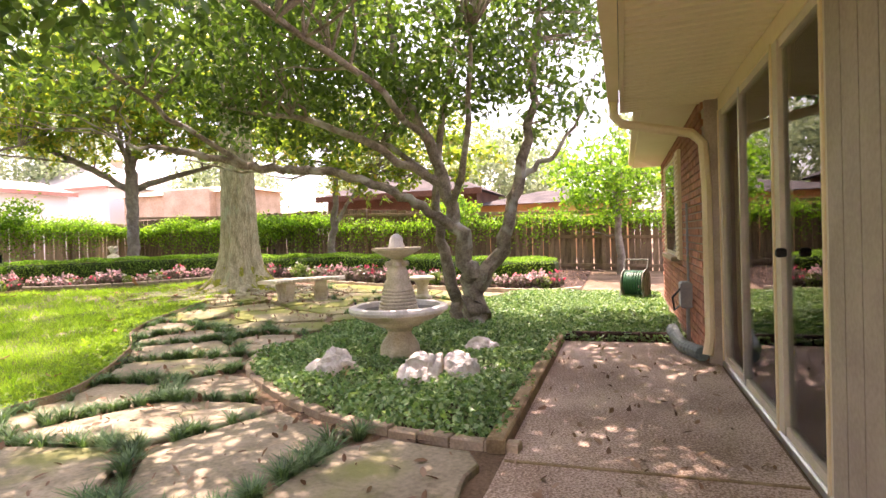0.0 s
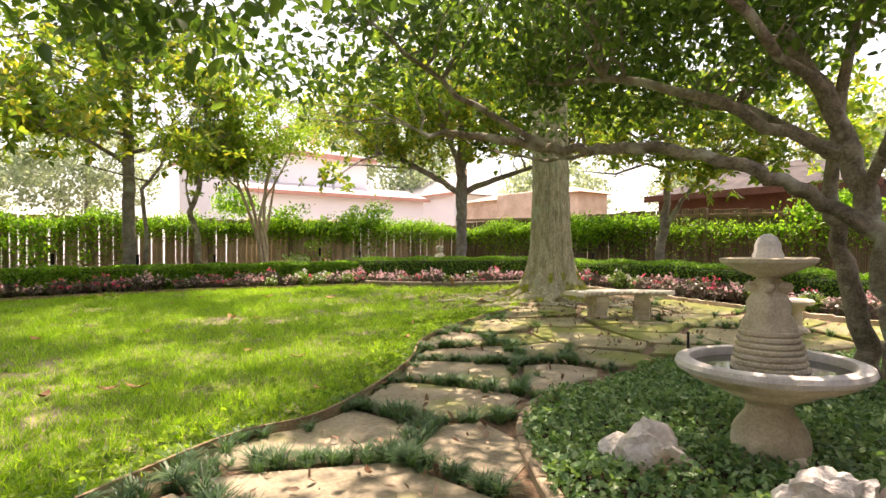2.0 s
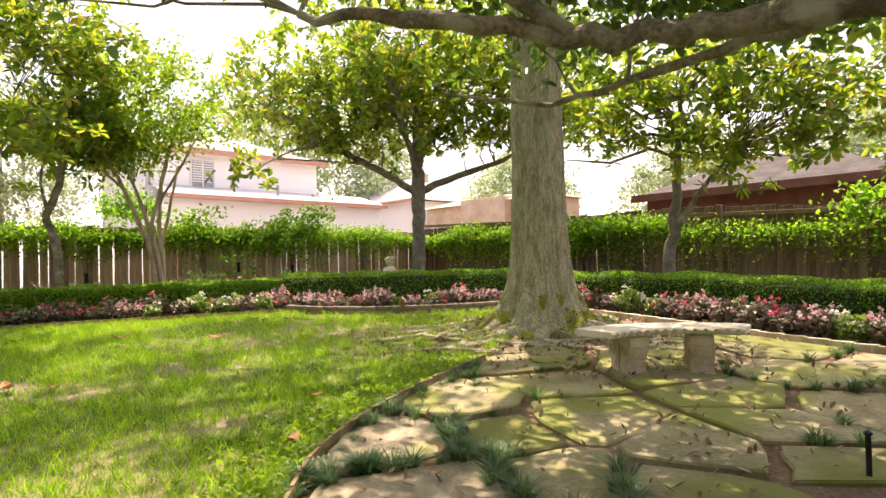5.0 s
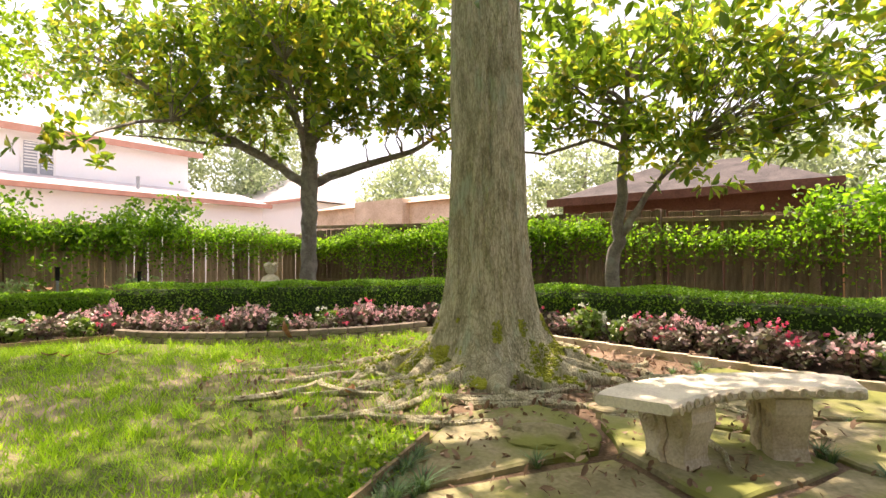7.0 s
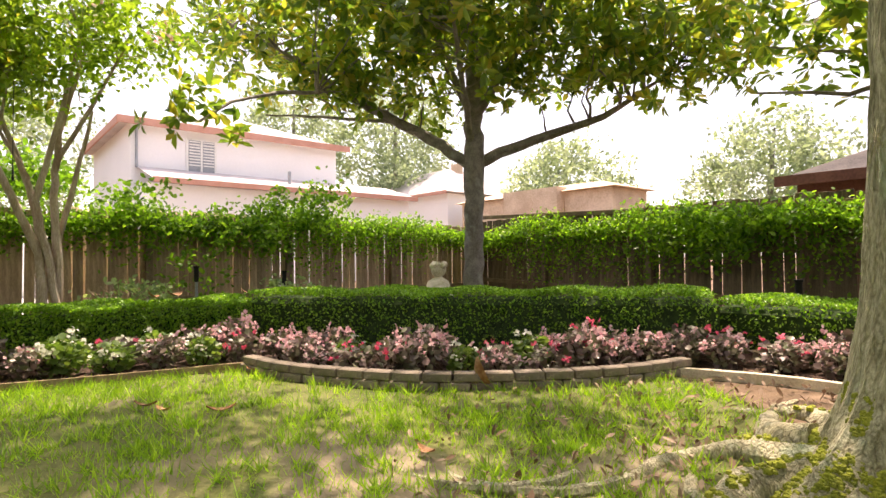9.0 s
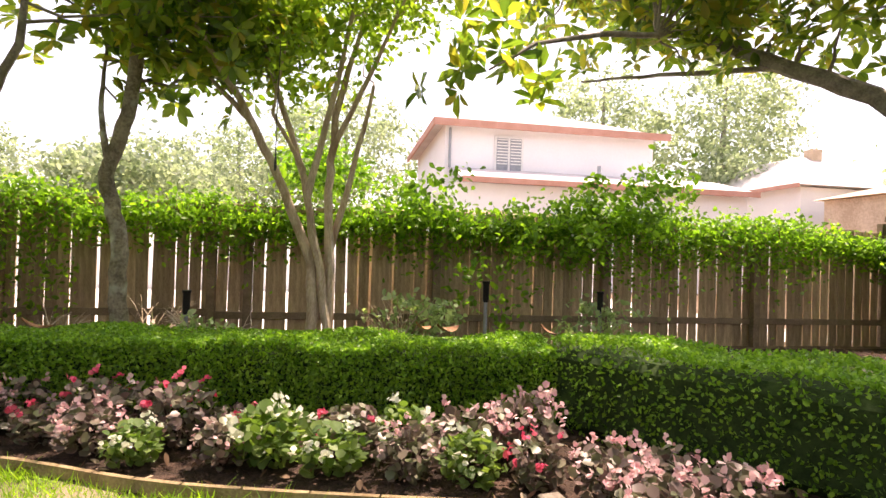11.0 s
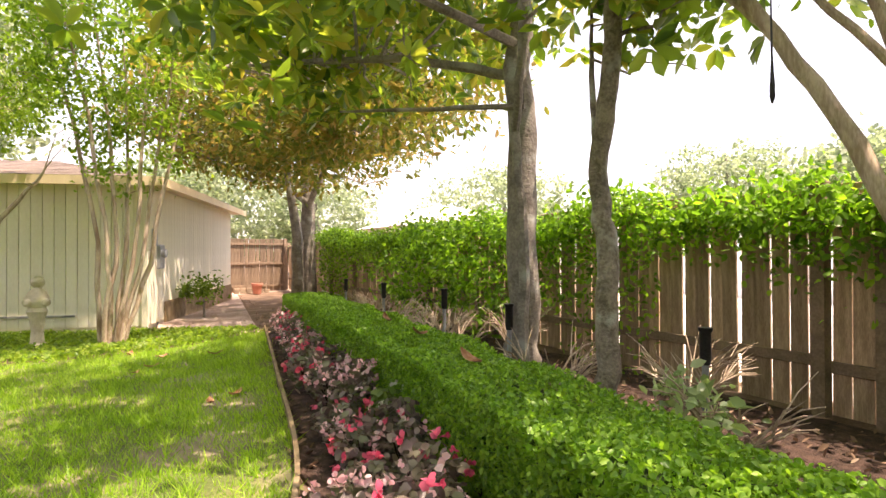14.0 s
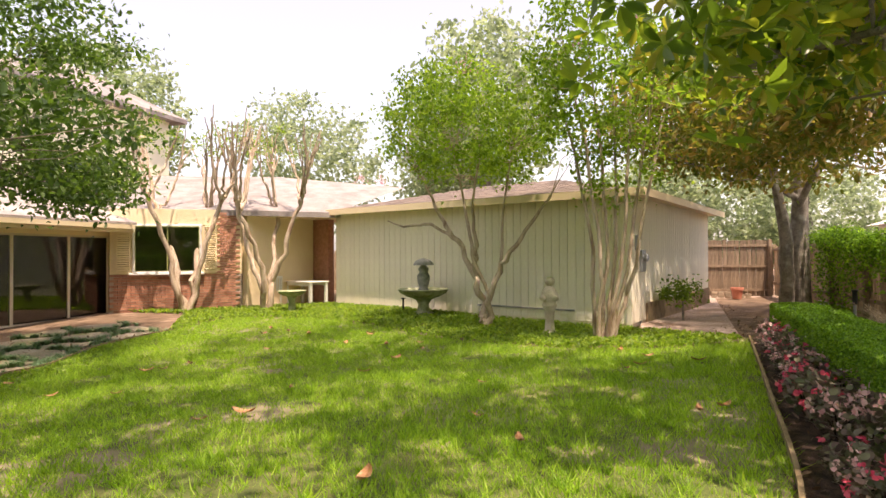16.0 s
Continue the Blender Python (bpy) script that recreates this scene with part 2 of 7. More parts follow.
WATER = mat("dark_water", (0.03, 0.035, 0.025), (0.05, 0.055, 0.04), 0.06, 3, 20, 0.03, spec=0.6)
INT = mat("room_wall", (0.72, 0.64, 0.50), (0.78, 0.70, 0.56), 0.8, 1, 20, 0.05)
INTFLOOR = mat("room_carpet", (0.52, 0.42, 0.31), (0.62, 0.52, 0.40), 0.95, 2, 80, 0.3)
CURTAIN = mat("tan_curtain", (0.40, 0.33, 0.25), (0.52, 0.44, 0.34), 0.9, 4, 60, 0.2)
# sofa cloth, and the green painted as reflection in the wing window
SOFAGREEN = mat("green_upholstery_and_reflection", (0.30, 0.32, 0.12), (0.42, 0.44, 0.18), 0.9, 4, 60, 0.3)
GLASS = glassmat("window_glass")
DARKGLASS = glassmat("dark_window_glass", (0.62, 0.70, 0.64))
BRICKTEX = mat("wing_brick", (0.36, 0.16, 0.10), (0.50, 0.26, 0.18), 0.85, 9, 60, 0.4, island=0.25)

# near-black green, painted as the shaded depth between hedge leaves
HEDGECORE = mat("hedge_shade_core", (0.02, 0.04, 0.012), (0.05, 0.085, 0.025), 0.95, 12, 60, 0.6)
LITTER = leafmat("leaf_litter", [(0.15, 0.09, 0.055), (0.29, 0.19, 0.13), (0.46, 0.35, 0.26)], 0.8, 0.1, 0.2, 1.0, (1, 1, 1))
LF_OAK = leafmat("oak_leaves", [(0.068, 0.115, 0.024), (0.115, 0.189, 0.035), (0.189, 0.270, 0.054)])
LF_MAG = leafmat("magnolia_leaves", [(0.06, 0.115, 0.03), (0.11, 0.18, 0.04), (0.17, 0.24, 0.05), (0.24, 0.29, 0.06), (0.32, 0.26, 0.07)], 0.3, 0.55, 0.5, 1.75)
LF_CAM = leafmat("holly_leaves", [(0.038, 0.078, 0.026), (0.075, 0.135, 0.04), (0.125, 0.195, 0.055)], 0.3, 0.45, 0.5)
LF_CRAPE = leafmat("crape_leaves", [(0.096, 0.168, 0.030), (0.168, 0.264, 0.042), (0.252, 0.336, 0.060)], 0.45, 0.5)
LF_VINE = leafmat("vine_leaves", [(0.06, 0.13, 0.022), (0.13, 0.26, 0.035), (0.26, 0.43, 0.055)], 0.4, 0.45)
LF_HEDGE = leafmat("boxwood_leaves", [(0.085, 0.19, 0.025), (0.16, 0.31, 0.04), (0.29, 0.46, 0.07)], 0.35, 0.35)
LF_IVY = leafmat("groundcover_leaves", [(0.06, 0.14, 0.06), (0.12, 0.23, 0.095), (0.21, 0.33, 0.16), (0.30, 0.40, 0.24)], 0.4, 0.25)
LF_GRASS = leafmat("grass_blades", [(0.125, 0.235, 0.028), (0.22, 0.37, 0.038), (0.36, 0.50, 0.065)], 0.5, 0.4)
LF_MONDO = leafmat("mondo_grass", [(0.05, 0.11, 0.06), (0.095, 0.18, 0.09), (0.17, 0.28, 0.14)], 0.4, 0.2)
LF_BRONZE = leafmat("bronze_begonia_leaves", [(0.12, 0.085, 0.078), (0.20, 0.14, 0.13), (0.13, 0.16, 0.085), (0.23, 0.155, 0.145), (0.17, 0.19, 0.10), (0.27, 0.20, 0.185)], 0.35, 0.22, 0.35, 1.0, (1.0, 0.95, 0.9))
LF_GREENB = leafmat("green_begonia_leaves", [(0.07, 0.13, 0.035), (0.13, 0.20, 0.06), (0.20, 0.27, 0.10)], 0.35, 0.35)
FL_RED = leafmat("red_petals", [(0.75, 0.07, 0.16), (0.85, 0.20, 0.30)], 0.6, 0.4, 0.2, 1.0, (1, 1, 1))
FL_PINK = leafmat("pink_petals", [(0.76, 0.38, 0.43), (0.85, 0.66, 0.66)], 0.6, 0.4, 0.2, 1.0, (1, 1, 1))
FL_WHITE = leafmat("white_petals", [(0.75, 0.75, 0.62), (0.85, 0.85, 0.78)], 0.6, 0.4, 0.2, 1.0, (1, 1, 1))
LF_SILVER = leafmat("silvery_leaves", [(0.16, 0.23, 0.12), (0.27, 0.36, 0.20), (0.42, 0.50, 0.34)], 0.45, 0.35)
# greyed pale greens: the haze of distance is painted into these leaves
LF_FARHAZE = leafmat("haze_paled_leaves", [(0.17, 0.22, 0.14), (0.26, 0.31, 0.21), (0.35, 0.40, 0.29)], 0.6, 0.45, tint=(1.0, 1.05, 0.75))
LF_AUT = leafmat("bronzed_leaves", [(0.072, 0.108, 0.027), (0.117, 0.135, 0.036), (0.180, 0.153, 0.054), (0.252, 0.162, 0.081)], 0.45, 0.5)


# ---- building kit ----
def smooth01(u):
    u = min(max(u, 0.0), 1.0)
    return u * u * (3 - 2 * u)


def g(x, y):
    """Height of the garden's ground."""
    return 0.32 * smooth01((-0.75 * x + 0.55 * y - 5) / 8) + 0.15 * smooth01((2 - y) / 5) * smooth01((x + 14) / 8)


def gs(x, y):
    """The same for arrays."""
    def s(u):
        u = np.clip(u, 0, 1)
        return u * u * (3 - 2 * u)
    return 0.32 * s((-0.75 * x + 0.55 * y - 5) / 8) + 0.15 * s((2 - y) / 5) * s((x + 14) / 8)


def wavy(x, y, k, s):
    """A cheap smooth noise for arrays, about -1 to 1."""
    return (np.sin(k * (x + 0.7 * y) + s) + np.sin(k * (0.6 * x - 1.1 * y) * 1.3 + 2 * s) + np.sin(k * (1.2 * y + 0.3 * x) * 2.1 + 3 * s) + np.sin(k * (0.9 * x - 0.4 * y) * 2.9 + 5 * s)) / 2.6


class Geo:
    """A mesh in the making."""

    def __init__(self):
        self.v, self.f = [], []

    def add(self, vs, fs):
        o = len(self.v)
        self.v += [tuple(p) for p in vs]
        self.f += [tuple(o + i for i in q) for q in fs]
        return self

    def box(self, c, s, rz=0.0, bev=0.0, tilt=(0, 0)):
        hx, hy, hz = s[0] / 2, s[1] / 2, s[2] / 2
        m = Matrix.Translation(c) @ Euler((tilt[0], tilt[1], rz)).to_matrix().to_4x4()
        if bev <= 0:
            vs = [(x, y, z) for z in (-hz, hz) for x, y in ((-hx, -hy), (hx, -hy), (hx, hy), (-hx, hy))]
            fs = [(3, 2, 1, 0), (4, 5, 6, 7), (0, 1, 5, 4), (1, 2, 6, 5), (2, 3, 7, 6), (3, 0, 4, 7)]
        else:
            b = min(bev, hx, hy, hz)
            vs, fs = [], []
            for z, k in ((-hz, b), (-hz + b, 0), (hz - b, 0), (hz, b)):
                vs += [(-hx + k, -hy + k, z), (hx - k, -hy + k, z), (hx - k, hy - k, z), (-hx + k, hy - k, z)]
            fs = [(3, 2, 1, 0), (12, 13, 14, 15)]
            for r in range(3):
                for i in range(4):
                    j = (i + 1) % 4
                    fs.append((4 * r + i, 4 * r + j, 4 * r + 4 + j, 4 * r + 4 + i))
        return self.add([m @ Vector(p) for p in vs], fs)

    def lathe(self, prof, c=(0, 0, 0), n=32, wob=0.0, lobes=0):
        vs, fs = [], []
        for r, z in prof:
            for i in range(n):
                a = 2 * math.pi * i / n
                k = 1 + wob * math.cos(lobes * a)
                vs.append((c[0] + r * k * math.cos(a), c[1] + r * k * math.sin(a), c[2] + z))
        for q in range(len(prof) - 1):
            for i in range(n):
                j = (i + 1) % n
                fs.append((q * n + i, q * n + j, q * n + n + j, q * n + n + i))
        fs.append(tuple(range(n - 1, -1, -1)))
        fs.append(tuple((len(prof) - 1) * n + i for i in range(n)))
        return self.add(vs, fs)

    def tube(self, pts, rad, n=8, rough=0.0, rng=None):
        pts = [Vector(p) for p in pts]
        vs, fs = [], []
        a = None
        for i, p in enumerate(pts):
            d = (pts[min(i + 1, len(pts) - 1)] - pts[max(i - 1, 0)]).normalized()
            if a is None:
                a = d.cross(Vector((0.3, 0.9, 0.2)) if abs(d.y) < 0.8 else Vector((1, 0, 0.2)))
            a = (a - d * a.dot(d)).normalized()
            b = d.cross(a)
            for k in range(n):
                t = 2 * math.pi * k / n
                r = rad[i] * (1 + (rough * (rng.random() - 0.5) if rng else 0))
                vs.append(p + (a * math.cos(t) + b * math.sin(t)) * r)
        for i in range(len(pts) - 1):
            for k in range(n):
                j = (k + 1) % n
                fs.append((i * n + k, i * n + j, i * n + n + j, i * n + n + k))
        fs.append(tuple(range(n - 1, -1, -1)))
        fs.append(tuple((len(pts) - 1) * n + k for k in range(n)))
        return self.add(vs, fs)

    def prism(self, poly, z0, z1, bev=0.0):
        """An upright prism over a polygon (anticlockwise); z0, z1: heights or functions of x, y."""
        n = len(poly)
        cx, cy = sum(p[0] for p in poly) / n, sum(p[1] for p in poly) / n
        h0 = z0 if callable(z0) else (lambda x, y: z0)
        h1 = z1 if callable(z1) else (lambda x, y: z1)
        vs = [(x, y, h0(x, y)) for x, y in poly]
        vs += [(x, y, h1(x, y) - bev) for x, y in poly]
        fs = [tuple(range(n - 1, -1, -1))] + [(i, (i + 1) % n, n + (i + 1) % n, n + i) for i in range(n)]
        if bev:
            for x, y in poly:
                d = max(math.hypot(x - cx, y - cy), 1e-6)
                k = max(1 - 1.3 * bev / d, 0.3)
                x, y = cx + (x - cx) * k, cy + (y - cy) * k
                vs.append((x, y, h1(x, y)))
            fs += [(n + i, n + (i + 1) % n, 2 * n + (i + 1) % n, 2 * n + i) for i in range(n)] + [tuple(2 * n + i for i in range(n))]
        else:
            fs.append(tuple(n + i for i in range(n)))
        return self.add(vs, fs)

    def mesh(self, name, material, smooth=False):
        me = bpy.data.meshes.new(name)
        me.from_pydata(self.v, [], self.f)
        me.materials.append(material)
        if smooth:
            me.polygons.foreach_set("use_smooth", [True] * len(me.polygons))
            me.set_sharp_from_angle(angle=radians(42))
        me.update()
        return me


def part(name, geo, material, parent=None, label="", smooth=False):
    """One mesh object, under a thing or a part where one is given."""
    me = geo if isinstance(geo, bpy.types.Mesh) else geo.mesh(name, material, smooth)
    ob = new(name, me)
    if parent:
        ob.parent = parent
    return tagged(ob, label)


def thing(name, label, category, at=(0, 0, 0), rz=0.0, group="", kind=""):
    """An Empty at the base of a thing; its parts are built round its origin."""
    ob = new(name)
    ob.empty_display_size = 0.1
    ob.matrix_basis = pose(at[0], at[1], at[2], 0, 0, rz)
    return tagged(ob, label, category, group, kind)


def leaf_mesh(name, centers, size, material, rng, aspect=0.45, up=0.35, fold=0.12, spread=0.35):
    """Many small leaves, one folded blade at each centre."""
    c = np.asarray(centers, float)
    n = len(c)
    d = rng.normal(size=(n, 3))
    d[:, 2] -= 0.25
    d /= np.linalg.norm(d, axis=1)[:, None]
    nr = rng.normal(size=(n, 3))
    nr[:, 2] += up * 3
    s = np.cross(d, nr)
    s /= np.linalg.norm(s, axis=1)[:, None] + 1e-9
    k = np.cross(s, d)
    L = (size * (1 + spread * rng.uniform(-1, 1, n)))[:, None]
    w = L * aspect * 0.5
    a, b = c - d * L * 0.5, c + d * L * 0.5
    lift = k * L * fold
    l1, r1 = c + s * w - d * L * 0.2 + lift, c - s * w - d * L * 0.2 + lift
    l2, r2 = c + s * w * 0.86 + d * L * 0.2 + lift, c - s * w * 0.86 + d * L * 0.2 + lift
    v = np.stack([a, l1, l2, b, r2, r1], 1).reshape(-1, 3)
    f = np.array([[0, 1, 2, 3], [0, 3, 4, 5]])
    idx = (np.arange(n)[:, None, None] * 6 + f[None]).reshape(-1)
    return raw_mesh(name, v, idx, 4, material)


def rosette_mesh(name, tips, size, material, rng, per=8, aspect=0.42):
    """Whorls of long leaves spreading from twig tips, as magnolias bear them."""
    c = np.asarray(tips, float)
    n = len(c)
    ax = rng.normal(size=(n, 3)) * 0.55 + np.array((0, 0, 0.5))
    ax /= np.linalg.norm(ax, axis=1)[:, None]
    u = np.cross(ax, rng.normal(size=(n, 3)))
    u /= np.linalg.norm(u, axis=1)[:, None] + 1e-9
    w = np.cross(ax, u)
    an = (np.arange(per) * 2 * np.pi / per)[None] + rng.uniform(0, 6.28, n)[:, None] + rng.normal(0, 0.25, (n, per))
    d = u[:, None] * np.cos(an)[..., None] + w[:, None] * np.sin(an)[..., None] + ax[:, None] * rng.uniform(-0.2, 1.0, (n, per, 1))
    d[..., 2] -= 0.2
    d /= np.linalg.norm(d, axis=2)[..., None]
    k = ax[:, None] - d * (d * ax[:, None]).sum(2)[..., None]
    k /= np.linalg.norm(k, axis=2)[..., None] + 1e-9
    s = np.cross(d, k)
    L = size * rng.uniform(0.65, 1.15, (n, per, 1))
    wd = L * aspect * 0.5
    a = c[:, None] + d * 0.02
    b = a + d * L - k * L * 0.16
    l1, r1 = a + d * L * 0.33 + s * wd * 0.85 + k * L * 0.07, a + d * L * 0.33 - s * wd * 0.85 + k * L * 0.07
    l2, r2 = a + d * L * 0.68 + s * wd + k * L * 0.03, a + d * L * 0.68 - s * wd + k * L * 0.03
    v = np.stack([a, l1, l2, b, r2, r1], 2).reshape(-1, 3)
    f = np.array([[0, 1, 2, 3], [0, 3, 4, 5]])
    idx = (np.arange(n * per)[:, None, None] * 6 + f[None]).reshape(-1)
    return raw_mesh(name, v, idx, 4, material)


def raw_mesh(name, v, idx, k, material):
    me = bpy.data.meshes.new(name)
    nf = len(idx) // k
    me.vertices.add(len(v))
    me.vertices.foreach_set("co", np.asarray(v, np.float32).ravel())
    me.loops.add(len(idx))
    me.loops.foreach_set("vertex_index", np.asarray(idx, np.int32))
    me.polygons.add(nf)
    me.polygons.foreach_set("loop_start", np.arange(0, nf * k, k, dtype=np.int32))
    me.materials.append(material)
    me.update(calc_edges=True)
    return me


def blob_points(rng, blobs, clump=0.3, more=1.0):
    """Leaf places: clumps inside ellipsoids (centre, radii, clumps, leaves in each), thinner towards the middle."""
    out = []
    for (cx, cy, cz), (rx, ry, rz), nc, nl in blobs:
        nc = int(nc * more)
        d = rng.normal(size=(nc, 3))
        d /= np.linalg.norm(d, axis=1)[:, None]
        r = rng.uniform(0.15, 1.0, nc) ** 0.5
        cc = np.array((cx, cy, cz)) + d * r[:, None] * np.array((rx, ry, rz))
        pp = np.repeat(cc, nl, 0) + rng.normal(size=(nc * nl, 3)) * clump * np.array((1, 1, 0.7)) * rng.uniform(0.5, 1.3, nc).repeat(nl)[:, None]
        out.append(pp)
    return np.concatenate(out)


def bend(a, b, k, rng, n=6):
    """A crooked line from a to b."""
    a, b = Vector(a), Vector(b)
    L = (b - a).length
    pts = []
    for i in range(n + 1):
        t = i / n
        p = a.lerp(b, t)
        p += Vector(rng.normal(size=3)) * k * L * math.sin(math.pi * t)
        pts.append(p)
    return pts


def tree(name, label, at, bark, leaf_material, limbs, blobs, seed, leaf=0.12, clump=0.3, aspect=0.45, twigs=40, trunk_n=10, category="tree", group="", more=1.2, whorls=False, gnarl=1.0, trunk_geo=None):
    """limbs: lists of (x, y, z, radius) in world metres; the first is the trunk. Twigs grow from the limbs to clumps of the crown."""
    rng = np.random.default_rng(seed)
    th = thing(name, label, category, (at[0], at[1], g(at[0], at[1])), group=group)
    o = Vector((at[0], at[1], g(at[0], at[1])))
    nodes = []
    for i, lb in enumerate(limbs):
        pts, rad = [], []
        for j in range(len(lb) - 1):
            p, q = Vector(lb[j][:3]), Vector(lb[j + 1][:3])
            m = 5
            for k in range(m):
                t = k / m
                w = Vector(rng.normal(size=3)) * 0.16 * gnarl * min(lb[j][3], 0.12) * (1 if k else 0)
                pts.append(p.lerp(q, t) + w - o)
                rad.append((lb[j][3] * (1 - t) + lb[j + 1][3] * t) * rng.uniform(1 - 0.03 * gnarl, 1 + 0.03 * gnarl))
        pts.append(Vector(lb[-1][:3]) - o)
        rad.append(lb[-1][3])
        tg = trunk_geo if (trunk_geo and i == 0) else Geo().tube(pts, rad, trunk_n if i == 0 else 8 if gnarl < 2 else 12, (0.05 if i == 0 else 0.1) * min(gnarl, 2.0), rng)
        part("trunk" if i == 0 else "limb", tg, bark, th, smooth=True)
        nodes += [(p, r) for p, r in zip(pts[2:], rad[2:])]
    if blobs:
        pts = blob_points(rng, blobs, clump, more) - np.array(o)
        tw = Geo()
        ends = pts[rng.integers(0, len(pts), twigs)]
        for e in ends:
            e = Vector(e)
            p, r = min(nodes, key=lambda q: (q[0] - e).length + 0.4 * max(q[0].z - e.z, 0))
            if (p - e).length > 3.5 or (p - e).length < 0.15:
                continue
            bp = bend(p, e, 0.06, rng, 4)
            r0 = min(r * 0.6, 0.012 + 0.014 * (p - e).length)
            tw.tube(bp, [r0 * (1 - 0.17 * i) for i in range(5)], 5)
        if tw.v:
            tagged(part("twigwork", tw, bark, th, smooth=True), kind="stuff")
        if whorls:
            cm = rosette_mesh("crown", pts[::5], leaf * 1.2, leaf_material, rng, 8, aspect)
        else:
            cm = leaf_mesh("crown", pts, leaf * 1.2, leaf_material, rng, aspect)
        tagged(part("crown", cm, leaf_material, th), kind="stuff")
    return th


# ---- large structure ----
RNG = np.random.default_rng(7)


def sheet(name, inside, x0, x1, y0, y1, step, lift, material, label, category="ground", kind="structure", wave=0.0):
    """A ground sheet of square cells where inside(x, y) holds, draped over the ground."""
    nx, ny = int((x1 - x0) / step), int((y1 - y0) / step)
    idx, vs, fs = {}, [], []

    def vert(i, j):
        if (i, j) not in idx:
            x, y = x0 + i * step, y0 + j * step
            idx[(i, j)] = len(vs)
            vs.append((x, y, g(x, y) + lift + wave * noise.noise((x * 1.7, y * 1.7, 0))))
        return idx[(i, j)]
    for i in range(nx):
        for j in range(ny):
            if inside(x0 + (i + 0.5) * step, y0 + (j + 0.5) * step):
                fs.append((vert(i, j), vert(i + 1, j), vert(i + 1, j + 1), vert(i, j + 1)))
    ob = part(name, Geo().add(vs, fs), material, smooth=True)
    return tagged(ob, label, category, kind=kind)


def inside_all(poly, x, y):
    """inpoly for arrays."""
    c = np.zeros(len(x), bool)
    for (xi, yi), (xj, yj) in zip(poly, poly[-1:] + poly[:-1]):
        if yi != yj:
            c ^= ((yi > y) != (yj > y)) & (x < (xj - xi) * (y - yi) / (yj - yi) + xi)
    return c


def inpoly(poly):
    def test(x, y):
        c = False
        j = len(poly) - 1
        for i in range(len(poly)):
            xi, yi = poly[i]
            xj, yj = poly[j]
            if (yi > y) != (yj > y) and x < (xj - xi) * (y - yi) / (yj - yi) + xi:
                c = not c
            j = i
        return c
    return test


def curve(pts, n=6):
    """A smooth line through points."""
    out = []
    p = [pts[0]] + list(pts) + [pts[-1]]
    for i in range(1, len(p) - 2):
        for k in range(n):
            t = k / n
            out.append(tuple(0.5 * (2 * p[i][a] + (p[i + 1][a] - p[i - 1][a]) * t + (2 * p[i - 1][a] - 5 * p[i][a] + 4 * p[i + 1][a] - p[i + 2][a]) * t * t
                             + (3 * p[i][a] - p[i - 1][a] - 3 * p[i + 1][a] + p[i + 2][a]) * t ** 3) for a in range(len(pts[0]))))
    out.append(tuple(pts[-1]))
    return out


LAWN_IN = curve([(-3.3, -0.6), (-3.3, 1.0), (-4.1, 2.6), (-4.2, 3.35), (-5.1, 4.7), (-5.9, 5.5), (-6.4, 6.5), (-6.8, 7.9)])
BED_LEFT = curve([(-12.3, 8.6), (-12.7, 6.9), (-13.3, 5.4), (-13.75, 2.6), (-14.45, -2.1)])
BRICKARC = curve([(-12.25, 8.6), (-11.5, 8.75), (-10.5, 9.35), (-9.75, 10.4), (-9.5, 11.2)])
BED_RIGHT = curve([(-9.5, 11.2), (-8.4, 11.5), (-6.6, 11.2), (-5.0, 10.95), (-3.6, 10.9), (-1.4, 11.0), (-0.6, 11.6)])
LAWN_SOUTH = curve([(-14.45, -2.1), (-12.8, -0.75), (-9.9, -1.05), (-5.8, -3.0), (-3.3, -2.6), (-3.3, -0.6)])
LAWN_POLY = LAWN_IN + [(-7.3, 9.0), (-8.4, 10.4)] + BRICKARC[::-1] + BED_LEFT + LAWN_SOUTH
IVY_EDGE = curve([(-0.45, 2.92), (-1.2, 3.02), (-1.9, 3.3), (-2.5, 3.7), (-3.05, 4.15), (-3.45, 4.75), (-3.5, 5.4)])
IVY_POLY = IVY_EDGE + [(-3.55, 6.4), (-3.2, 7.6), (-2.5, 8.3), (-2.2, 9.6), (-1.5, 10.9), (0.85, 10.9), (0.85, 6.25), (-0.42, 6.2)]
PATIO_POLY = [(-0.42, 6.2), (1.02, 6.2), (1.02, -3.0), (-1.2, -3.2), (-1.2, -1.2), (-0.42, -0.4)]
BED_POLY = BED_LEFT[::-1] + BRICKARC[1:] + BED_RIGHT + [(-0.6, 15.9), (-16.9, 15.9), (-17.2, -2.2)]
in_lawn, in_ivy, in_patio, in_bed = inpoly(LAWN_POLY), inpoly(IVY_POLY), inpoly(PATIO_POLY), inpoly(BED_POLY)

# the ground: one sheet to the horizon, finer in the garden
xs = [-2500, -600, -150, -60] + [-30 + 0.75 * i for i in range(55)] + [20, 60, 150, 600, 2500]
ys = [-2500, -600, -150, -60] + [-24 + 0.75 * i for i in range(64)] + [32, 60, 150, 600, 2500]
gv = [(x, y, g(x, y)) for x in xs for y in ys]
ny_ = len(ys)
gf = [(i * ny_ + j, (i + 1) * ny_ + j, (i + 1) * ny_ + j + 1, i * ny_ + j + 1) for i in range(len(xs) - 1) for j in range(ny_ - 1)]
tagged(part("ground", Geo().add(gv, gf), SOIL, smooth=True), "bare brown garden soil with leaf litter", "ground", kind="structure")
sheet("lawn", in_lawn, -15, -3, -4, 12, 0.12, 0.012, LAWN, "sunlit patchy green lawn with bare spots", "lawn", wave=0.02)
